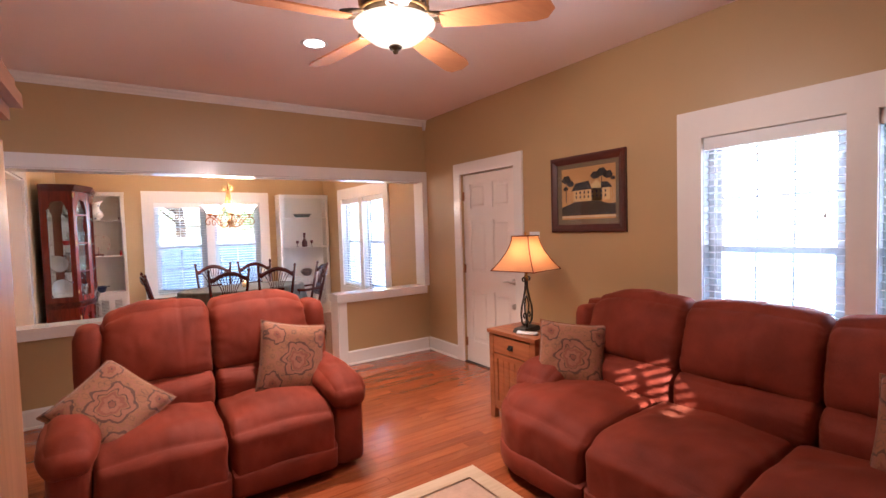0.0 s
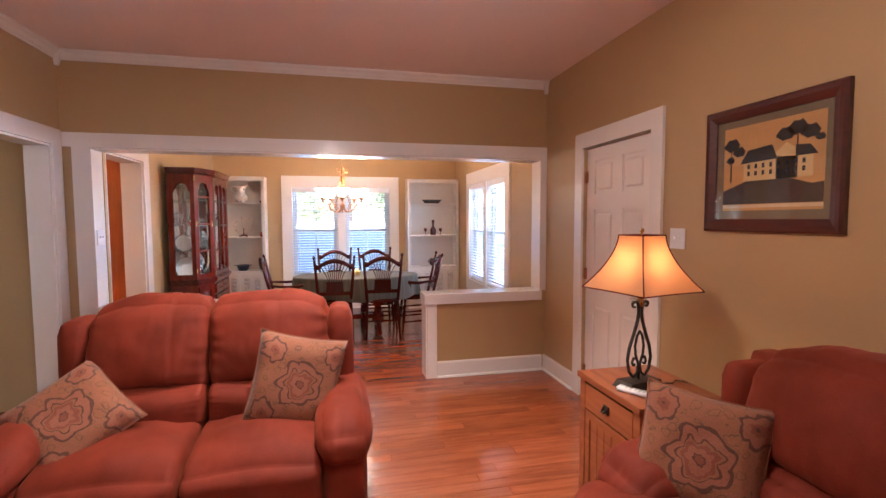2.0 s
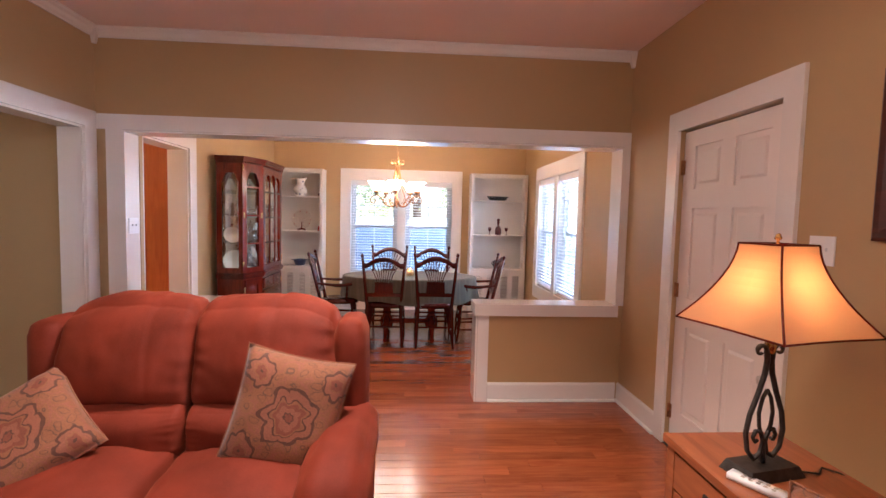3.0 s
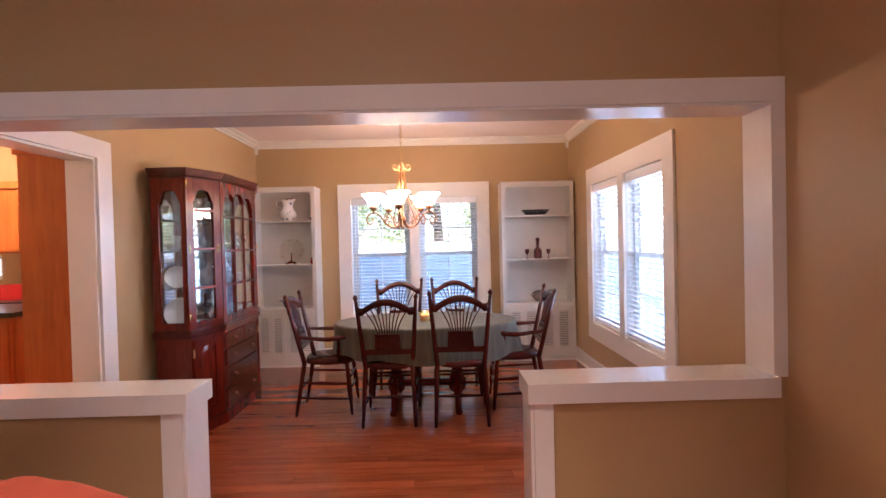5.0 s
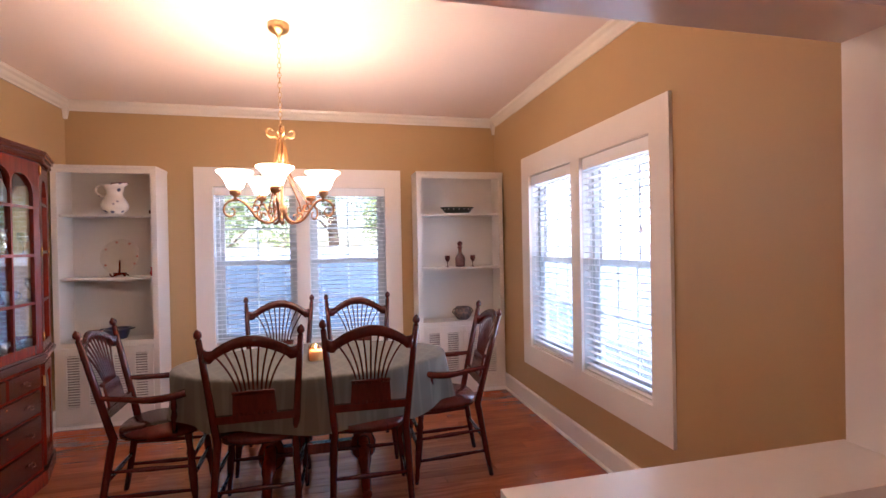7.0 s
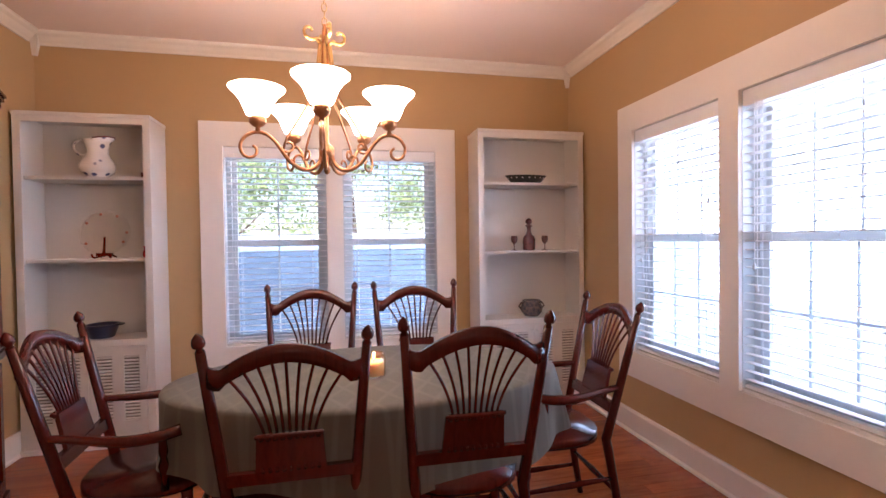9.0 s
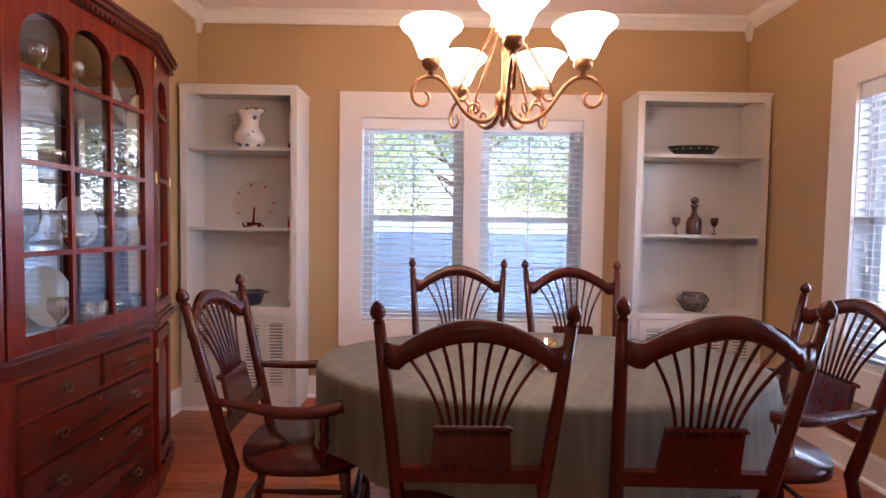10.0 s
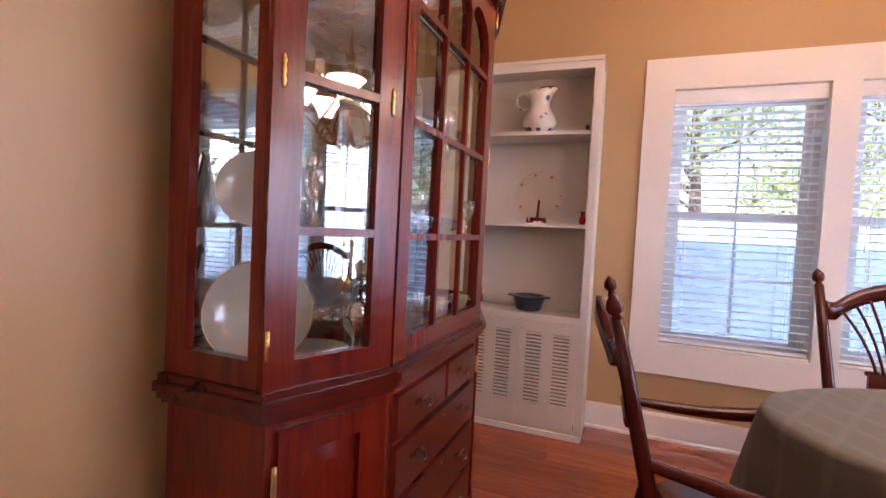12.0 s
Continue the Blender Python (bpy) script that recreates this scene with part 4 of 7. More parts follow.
table_lamp(Matrix.Translation((2.91, 3.285, 0.688)) @ pose(0, 0, 0, 0, 0, 12) @ Matrix.Diagonal((1.05, 1.05, 1.0, 1.0)))
bm = bmesh.new()
tube(bm, [(3.03, 3.28, 0.692), (3.08, 3.265, 0.692), (3.12, 3.30, 0.692), (3.15, 3.27, 0.691), (3.175, 3.26, 0.68), (3.19, 3.26, 0.5), (3.3, 3.3, 0.2), (3.5, 3.35, 0.25)], 0.003, 6)
cord = thing("power_cord", "thin dark lamp cord lying across the end table", "cord")
part("cord", bm, IRON, cord)


def remote(at):
    r = thing("remote_control", "small white remote control lying on the pine end table", "remote control")
    bm = bmesh.new()
    box(bm, -0.02, 0.02, -0.075, 0.075, 0.0, 0.018)
    bevel(bm, 0.007, 3, True)
    part("body", bm, VINYL, r)
    for i in range(5):
        for j in range(2):
            boxes("button", [(-0.012 + j * 0.016, -0.004 + j * 0.016, -0.05 + i * 0.02, -0.04 + i * 0.02, 0.0175, 0.0195)], NICKEL, r)
    r.matrix_world = at


remote(Matrix.Translation((2.83, 3.20, 0.689)) @ pose(0, 0, 0, 0, 0, 30))


def coffee_table():
    t = thing("coffee_table", "low pale oak coffee table with inset panels in its top", "coffee table")
    x0, x1, y0, y1, h = 0.655, 1.671, 1.63, 2.361, 0.44
    w = 0.07
    boxes("top_frame", [(x0, x1, y0, y0 + w, h - 0.03, h), (x0, x1, y1 - w, y1, h - 0.03, h), (x0, x0 + w, y0 + w, y1 - w, h - 0.03, h), (x1 - w, x1, y0 + w, y1 - w, h - 0.03, h)], OAKP, t, bev=0.004)
    xm = (x0 + x1) / 2
    boxes("inset_panel", [(x0 + w + 0.003, xm - 0.004, y0 + w + 0.003, y1 - w - 0.003, h - 0.025, h - 0.006)], TILE, t, "pinkish stone inset")
    boxes("inset_panel", [(xm + 0.004, x1 - w - 0.003, y0 + w + 0.003, y1 - w - 0.003, h - 0.025, h - 0.006)], TILE, t, "pinkish stone inset")
    for x in (x0 + 0.03, x1 - 0.09):
        for y in (y0 + 0.03, y1 - 0.09):
            boxes("leg", [(x, x + 0.06, y, y + 0.06, 0, h - 0.031)], OAKP, t, bev=0.005)
    boxes("apron", [(x0 + 0.09, x1 - 0.09, y0 + 0.04, y0 + 0.06, h - 0.11, h - 0.031), (x0 + 0.09, x1 - 0.09, y1 - 0.06, y1 - 0.04, h - 0.11, h - 0.031)], OAKP, t)


OAKP = wood("pale oak", (0.50, 0.33, 0.20), (0.66, 0.48, 0.32), 0.3, 0.4, "x")
TILE = material("pink stone", (0.56, 0.36, 0.26), 0.2, vary=0.15, scale=12, coat=0.3)
coffee_table()


def framed_picture():
    """Folk-art house picture on the wall x = XR, between y 2.856 and 3.615."""
    p = thing("framed_picture", "folk-art print of a cream farmhouse in a dark red frame", "picture")
    a, b, z0, z1 = 2.838, 3.554, 1.402, 2.015
    w, x0, x1 = 0.062, XR - 0.032, XR - 0.001
    bm = bmesh.new()
    prof = [(0, 0), (0, 0.022), (0.012, 0.031), (0.03, 0.028), (0.05, 0.018), (0.062, 0.012), (0.062, 0)]
    rings = []
    for o, t in prof:
        rings.append([bm.verts.new((XR - 0.001 - t, yy, zz)) for yy, zz in ((a + o, z0 + o), (b - o, z0 + o), (b - o, z1 - o), (a + o, z1 - o))])
    for r, q in zip(rings, rings[1:]):
        for i in range(4):
            bm.faces.new((r[i], r[(i + 1) % 4], q[(i + 1) % 4], q[i]))
    part("frame", bm, FRAMEW, p, "dark red wooden frame")
    def flat(name, quads, t, mat):
        bm = bmesh.new()
        for q in quads:
            bm.faces.new([bm.verts.new((XR - t, b - u * (b - a), z0 + v * (z1 - z0))) for u, v in q])
        me = part(name, bm, mat, p)
        return me
    flat("mat_board", [[(0.07, 0.09), (0.93, 0.09), (0.93, 0.91), (0.07, 0.91)]], 0.0045, material("mat board", (0.17, 0.13, 0.08), 0.8, vary=0.05, bump=0))
    flat("sky", [[(0.15, 0.17), (0.87, 0.17), (0.87, 0.84), (0.15, 0.84)]], 0.0060, material("print sky", (0.50, 0.28, 0.10), 0.7, vary=0.14, scale=4, bump=0))
    flat("lawn", [[(0.15, 0.19), (0.87, 0.19), (0.87, 0.215), (0.15, 0.215)]], 0.0072, material("print path", (0.60, 0.47, 0.28), 0.7, vary=0.1, bump=0))
    hill = [(0.15, 0.22), (0.87, 0.22), (0.87, 0.36), (0.80, 0.35), (0.74, 0.37), (0.62, 0.41), (0.50, 0.44), (0.38, 0.42), (0.30, 0.385), (0.15, 0.33)]
    flat("hill", [hill], 0.0074, material("print hill", (0.035, 0.025, 0.02), 0.7, vary=0.2, bump=0))
    flat("wall", [[(0.32, 0.40), (0.80, 0.40), (0.80, 0.55), (0.60, 0.56), (0.32, 0.54)], [(0.56, 0.40), (0.70, 0.40), (0.70, 0.60), (0.63, 0.66), (0.56, 0.60)]], 0.0080, material("print house", (0.62, 0.44, 0.20), 0.7, vary=0.08, bump=0))
    dark = material("print dark", (0.02, 0.018, 0.02), 0.7, vary=0.2, bump=0)
    flat("roof", [[(0.29, 0.54), (0.57, 0.55), (0.53, 0.66), (0.35, 0.64)], [(0.69, 0.55), (0.83, 0.55), (0.78, 0.62), (0.69, 0.63)]], 0.0086, dark)
    flat("window", [[(0.35 + 0.055 * i, 0.44 + 0.055 * j), (0.37 + 0.055 * i, 0.44 + 0.055 * j), (0.37 + 0.055 * i, 0.475 + 0.055 * j), (0.35 + 0.055 * i, 0.475 + 0.055 * j)] for i in range(8) for j in range(2)], 0.0088, dark)
    trees = []
    for cu, cv, r in ((0.22, 0.70, 0.065), (0.28, 0.64, 0.05), (0.21, 0.58, 0.035), (0.62, 0.72, 0.06), (0.70, 0.75, 0.065), (0.78, 0.71, 0.06), (0.84, 0.66, 0.03)):
        trees.append([(cu + r * (1 + 0.15 * math.sin(5 * k)) * math.cos(math.tau * k / 16), cv + 0.8 * r * (1 + 0.15 * math.cos(4 * k)) * math.sin(math.tau * k / 16)) for k in range(16)])
    for cu in (0.215, 0.70):
        trees.append([(cu - 0.006, 0.40), (cu + 0.006, 0.40), (cu + 0.004, 0.7), (cu - 0.004, 0.7)])
    flat("tree", trees, 0.0084, dark)
    g = flat("glass", [[(0.07, 0.09), (0.93, 0.09), (0.93, 0.91), (0.07, 0.91)]], 0.0105, glass("picture glass", reflect=0.02))
    g.visible_shadow = False


FRAMEW = wood("dark red frame", (0.045, 0.009, 0.007), (0.095, 0.019, 0.013), 0.35, 0.3, "y")
framed_picture()


def switch_plate(at, label):
    s = thing("light_switch", label, "light switch")
    boxes("plate", [(-0.06, 0.06, -0.006, -0.0005, -0.06, 0.06)], VINYL, s, bev=0.002)
    for x in (-0.023, 0.023):
        boxes("toggle", [(x - 0.005, x + 0.005, -0.016, -0.006, -0.004, 0.012)], VINYL, s)
    s.matrix_world = at


switch_plate(Matrix.Translation((XR, 3.775, 1.35)) @ pose(0, 0, 0, 0, 0, -90), "white double light switch plate beside the front door")


def armoire():
    t = thing("armoire", "tall honey pine armoire with a stepped cornice against the side wall", "armoire")
    x1, y0, y1, h = 0.258, 1.05, 2.20, 1.742
    boxes("body", [(XL + 0.02, x1 - 0.02, y0, y1, 0.0, h)], PINEV, t, bev=0.006)
    boxes("door", [(x1 - 0.019, x1 + 0.002, y0 + 0.03, (y0 + y1) / 2 - 0.003, 0.12, h - 0.05)], PINEV, t, bev=0.005)
    boxes("door", [(x1 - 0.019, x1 + 0.002, (y0 + y1) / 2 + 0.003, y1 - 0.03, 0.12, h - 0.05)], PINEV, t, bev=0.005)
    for k, out in enumerate((0.012, 0.034, 0.024, 0.008)):
        boxes("cornice", [(XL + 0.02, x1 + out, y0 - out, y1 + out * 0.5, h + 0.032 * k + 0.001, h + 0.032 * (k + 1))], CORNICEW, t, bev=0.006)


CORNICEW = wood("stained pine moulding", (0.15, 0.040, 0.016), (0.25, 0.08, 0.03), 0.35, 0.3, "y", 0.7)
PINEV = wood("knotty pine", (0.22, 0.085, 0.03), (0.38, 0.17, 0.07), 0.4, 0.2, "z", 0.7)
armoire()


# ---- ceiling things ----
def ceiling_fan(at):
    """Five-bladed fan with a bowl light; z = 0 at the finial's tip."""
    f = thing("ceiling_fan", "bronze ceiling fan with five oak blades and a lit bowl", "ceiling fan")
    bm = bmesh.new()
    lathe(bm, [(0, 0.0), (0.010, 0.004), (0.013, 0.012), (0.008, 0.018), (0.024, 0.022), (0.030, 0.032), (0.020, 0.038), (0, 0.038)], 16)
    part("finial", bm, BRONZEDK, f)
    bm = bmesh.new()
    lathe(bm, [(0, 0.035), (0.05, 0.040), (0.10, 0.058), (0.140, 0.088), (0.156, 0.112), (0.172, 0.118), (0.176, 0.124), (0.17, 0.128), (0.1, 0.129)], 36, caps=False)
    bowl = part("bowl", bm, glow("fan bowl", (1.0, 0.80, 0.56), 0.42, (0.26, 0.20, 0.13)), f, "lit alabaster bowl")
    bowl.visible_shadow = False
    bm = bmesh.new()
    lathe(bm, [(0.03, 0.142), (0.10, 0.145), (0.125, 0.160), (0.138, 0.168), (0.140, 0.20), (0.140, 0.25), (0.12, 0.28), (0.09, 0.30), (0.03, 0.31), (0.016, 0.32), (0.016, 0.45), (0.06, 0.46), (0.075, 0.50), (0.07, 0.522), (0, 0.524)], 28)
    part("motor_housing", bm, BRONZEDK, f)
    bm = bmesh.new()
    for zz in (0.168, 0.262):
        tube(bm, [(0.149 * math.cos(math.tau * i / 40), 0.149 * math.sin(math.tau * i / 40), zz) for i in range(41)], 0.006, 6)
    for k in range(9):
        a = math.tau * k / 9
        for c0, z0, r0, turn in ((0.0, 0.215, 0.036, 1), (0.20, 0.195, 0.022, -1), (-0.20, 0.235, 0.022, 1), (0.35, 0.232, 0.020, -1)):
            pts = []
            for i in range(15):
                u = i / 14
                th, rr = turn * (0.6 + 5.2 * u), r0 * (1 - 0.65 * u)
                g = a + c0 + rr * math.cos(th) / 0.148
                pts.append((0.148 * math.cos(g), 0.148 * math.sin(g), z0 + rr * math.sin(th)))
            tube(bm, pts, [0.0055 * (1 - 0.5 * i / 14) for i in range(15)], 6)
    part("filigree", bm, BRASSOLD, f, "old brass scrollwork")
    for k in range(5):
        a = radians(28 + 72 * k)
        m = pose(0, 0, 0.0, 0, 0, math.degrees(a))
        bl = bmesh.new()
        out = [(0.20, -0.045), (0.34, -0.060), (0.60, -0.068), (0.65, -0.055), (0.66, -0.03), (0.675, 0.0), (0.66, 0.03), (0.65, 0.055), (0.60, 0.068), (0.34, 0.060), (0.20, 0.045)]
        vs = prism(bl, out, -0.004, 0.004)
        bmesh.ops.transform(bl, matrix=m @ Matrix.Translation((0, 0, 0.128)) @ pose(0, 0, 0, -13), verts=vs)
        blade = part("blade", bl, BLADE, f)
        ir = bmesh.new()
        for s in (-1, 1):
            pts = [(0.13, s * 0.01, 0.155), (0.16, s * 0.035, 0.145), (0.20, s * 0.04, 0.138), (0.24, s * 0.02, 0.137), (0.22, s * 0.005, 0.137), (0.19, s * 0.015, 0.139)]
            vs = tube(ir, pts, [0.009, 0.008, 0.008, 0.007, 0.006, 0.004], 8)
            bmesh.ops.transform(ir, matrix=m, verts=vs)
        vs = box(ir, 0.12, 0.27, -0.012, 0.012, 0.1335, 0.1375)
        bmesh.ops.transform(ir, matrix=m, verts=vs)
        part("blade_iron", ir, BRONZEDK, blade)
    f.matrix_world = at
    return f


BRONZEDK = material("dark bronze", (0.10, 0.065, 0.035), 0.35, 0.85, vary=0.4, scale=20, bump=0.1)
BRASSOLD = material("old brass", (0.55, 0.36, 0.15), 0.3, 0.9, vary=0.2, scale=20, bump=0.05)
ceiling_fan(Matrix.Translation((1.48, 2.58, 2.2255)))


def recessed_light(x, y):
    r = thing("recessed_light", "round lit recessed downlight flush in the ceiling", "recessed light")
    bm = bmesh.new()
    lathe(bm, [(0.068, -0.003), (0.088, -0.004), (0.093, -0.001), (0.068, -0.001)], 28, (x, y, ZC), caps=False)
    part("trim_ring", bm, VINYL, r)
    bm = bmesh.new()
    lathe(bm, [(0, -0.0025), (0.0675, -0.0025), (0.0675, -0.001), (0, -0.001)], 28, (x, y, ZC))
    part("lens", bm, glow("downlight lens", (1.0, 0.9, 0.78), 6), r)


recessed_light(1.605, 3.93)


CH = (1.627, 7.46, 1.548)     # the chandelier's lowest point


def chandelier(at):
    """Five-armed scroll chandelier; z = 0 at its lowest point."""
    c = thing("chandelier", "gilded chandelier with five scrolled arms and lit white bell shades", "chandelier")
    bm = bmesh.new()
    lathe(bm, [(0, -0.0), (0.008, 0.004), (0.014, 0.016), (0.008, 0.03), (0.013, 0.04), (0.022, 0.06), (0.030, 0.07), (0.032, 0.10), (0.022, 0.11), (0.010, 0.12), (0.010, 0.22), (0.014, 0.24), (0.010, 0.27), (0.010, 0.36), (0.018, 0.37), (0.020, 0.45), (0.014, 0.50), (0.010, 0.55), (0.006, 0.57), (0, 0.575)], 18)
    part("column", bm, BRONZE, c)
    bm = bmesh.new()
    for k in range(8):
        a = math.tau * k / 8
        pts = [(0.052, 0.335), (0.036, 0.37), (0.026, 0.42), (0.022, 0.46), (0.030, 0.50)]
        pts = [(0.036 + 0.014 * (1 - u) ** 2 - 0.014 * u, 0.32 + 0.17 * u) for u in [i / 6 for i in range(7)]]
        tube(bm, [(r * math.cos(a), r * math.sin(a), z) for r, z in pts], 0.0055, 6)
    part("reed_basket", bm, BRASSOLD, c)
    for k in range(4):
        a = math.tau * k / 4 + 0.3
        bm = bmesh.new()
        pts = [(0.012, 0.49)] + [(0.060 + x, z) for x, _, z in spiral(0, 0.535, 0.034, 0.008, -2.4, 2.9, 14)]
        tube(bm, [(r * math.cos(a), r * math.sin(a), z) for r, z in pts], [0.008] * 6 + [0.006] * (len(pts) - 6), 8)
        part("top_scroll", bm, BRASSOLD, c)
    R = 0.262
    for k in range(5):
        a = radians(-92 + 72 * k)
        m = pose(0, 0, 0, 0, 0, math.degrees(a))
        bm = bmesh.new()
        path = [(0.020, 0.085), (0.03, 0.045), (0.06, 0.018), (0.10, 0.015), (0.145, 0.04), (0.18, 0.085), (0.205, 0.115), (0.235, 0.135), (0.27, 0.138), (0.305, 0.122), (0.325, 0.090), (0.318, 0.058), (0.295, 0.046), (0.272, 0.056), (0.268, 0.078), (0.282, 0.090)]
        pts = []
        for i in range(len(path) - 1):
            for j in range(3):
                u = j / 3
                p0, p1, p2, p3 = path[max(i - 1, 0)], path[i], path[i + 1], path[min(i + 2, len(path) - 1)]
                pts.append(tuple(0.5 * ((2 * p1[q]) + (-p0[q] + p2[q]) * u + (2 * p0[q] - 5 * p1[q] + 4 * p2[q] - p3[q]) * u * u + (-p0[q] + 3 * p1[q] - 3 * p2[q] + p3[q]) * u ** 3) for q in (0, 1)))
        pts.append(path[-1])
        vs = tube(bm, [(r, 0, z) for r, z in pts], [0.0085 - 0.0035 * i / len(pts) for i in range(len(pts))], 8)
        vs += tube(bm, [(0.030, 0, 0.34), (0.06, 0, 0.28), (0.11, 0, 0.20), (0.155, 0, 0.13), (0.17, 0, 0.085)], 0.0048, 6)
        vs += tube(bm, [(0.17, 0, 0.09)] + [(0.150 + x, 0, z) for x, _, z in spiral(0, 0.10, 0.030, 0.006, -0.4, -5.6, 14)], 0.0045, 6)
        vs += tube(bm, [(0.10, 0, 0.015)] + [(0.105 + x, 0, z) for x, _, z in spiral(0, 0.05, 0.033, 0.008, -1.6, 3.2, 14)], 0.0045, 6)
        bmesh.ops.transform(bm, matrix=m, verts=vs)
        arm = part("arm", bm, BRONZE, c)
        bm = bmesh.new()
        lathe(bm, [(0, 0.138), (0.010, 0.140), (0.008, 0.155), (0.020, 0.160), (0.030, 0.170), (0.032, 0.185), (0.026, 0.195), (0, 0.196)], 16, (R * math.cos(a), R * math.sin(a), 0))
        part("cup", bm, BRONZE, arm)
        bm = bmesh.new()
        lathe(bm, [(0.022, 0.196), (0.040, 0.200), (0.050, 0.220), (0.060, 0.245), (0.078, 0.270), (0.100, 0.288), (0.103, 0.294), (0.097, 0.292), (0.073, 0.272), (0.055, 0.247), (0.044, 0.220), (0.022, 0.206)], 26, (R * math.cos(a), R * math.sin(a), 0))
        part("shade", bm, SHADEGLASS, c, "lit white glass bell shade")
    bm = bmesh.new()
    z, top = 0.565, 1.09
    i = 0
    while z < top:
        pts = [(0.010 * math.cos(t), 0, z + 0.014 + 0.018 * math.sin(t)) for t in [math.tau * q / 10 for q in range(11)]]
        vs = tube(bm, pts, 0.0022, 5)
        bmesh.ops.transform(bm, matrix=pose(0, 0, 0, 0, 0, 90 * (i % 2)), verts=vs)
        z += 0.028
        i += 1
    part("chain", bm, BRASSOLD, c)
    bm = bmesh.new()
    lathe(bm, [(0, 1.075), (0.012, 1.078), (0.016, 1.09), (0.030, 1.097), (0.055, 1.112), (0.064, 1.125), (0.064, ZD - CH[2] - 0.0005), (0, ZD - CH[2] - 0.0005)], 24)
    part("canopy", bm, BRASSOLD, c)
    c.matrix_world = at
    return c


chandelier(Matrix.Translation(CH) @ Matrix.Diagonal((0.94, 0.94, 1.0, 1.0)))


def light(name, kind, place, energy, color, size=0.08):
    o = new(name, bpy.data.lights.new(name, kind))
    o.location, o.data.energy, o.data.color, o.data.shadow_soft_size = place, energy, color, size
    return o


WARM = (1.0, 0.60, 0.30)
for k in range(5):
    a = radians(-92 + 72 * k)
    light("chandelier_bulb", "POINT", (CH[0] + 0.246 * math.cos(a), CH[1] + 0.246 * math.sin(a), CH[2] + 0.285), 4.5, WARM, 0.025)
light("fan_bulb", "POINT", (1.48, 2.58, 2.3125), 25, (1.0, 0.80, 0.62), 0.14)
light("lamp_bulb", "POINT", (2.91, 3.285, 1.24), 1.8, (1.0, 0.55, 0.22), 0.04)
dl = light("downlight", "SPOT", (1.605, 3.93, 2.73), 85, (1.0, 0.78, 0.58), 0.015)
dl.data.spot_size, dl.data.spot_blend = radians(95), 0.7


# ---- dining room things ----
def tube_path(pts, per=4):
    """Smooth points through the given ones."""
    out = []
    for i in range(len(pts) - 1):
        p0, p1, p2, p3 = [Vector(pts[max(0, min(len(pts) - 1, q))]) for q in (i - 1, i, i + 1, i + 2)]
        for j in range(per):
            u = j / per
            out.append(0.5 * ((2 * p1) + (p2 - p0) * u + (2 * p0 - 5 * p1 + 4 * p2 - p3) * u * u + (3 * p1 - p0 - 3 * p2 + p3) * u ** 3))
    out.append(Vector(pts[-1]))
    return out


def turned(bm, p0, p1, radii, sides=10):
    """A turned bar from p0 to p1 with (share, radius) pairs."""
    p0, p1 = Vector(p0), Vector(p1)
    tube(bm, [p0.lerp(p1, u) for u, _ in radii], [r for _, r in radii], sides)


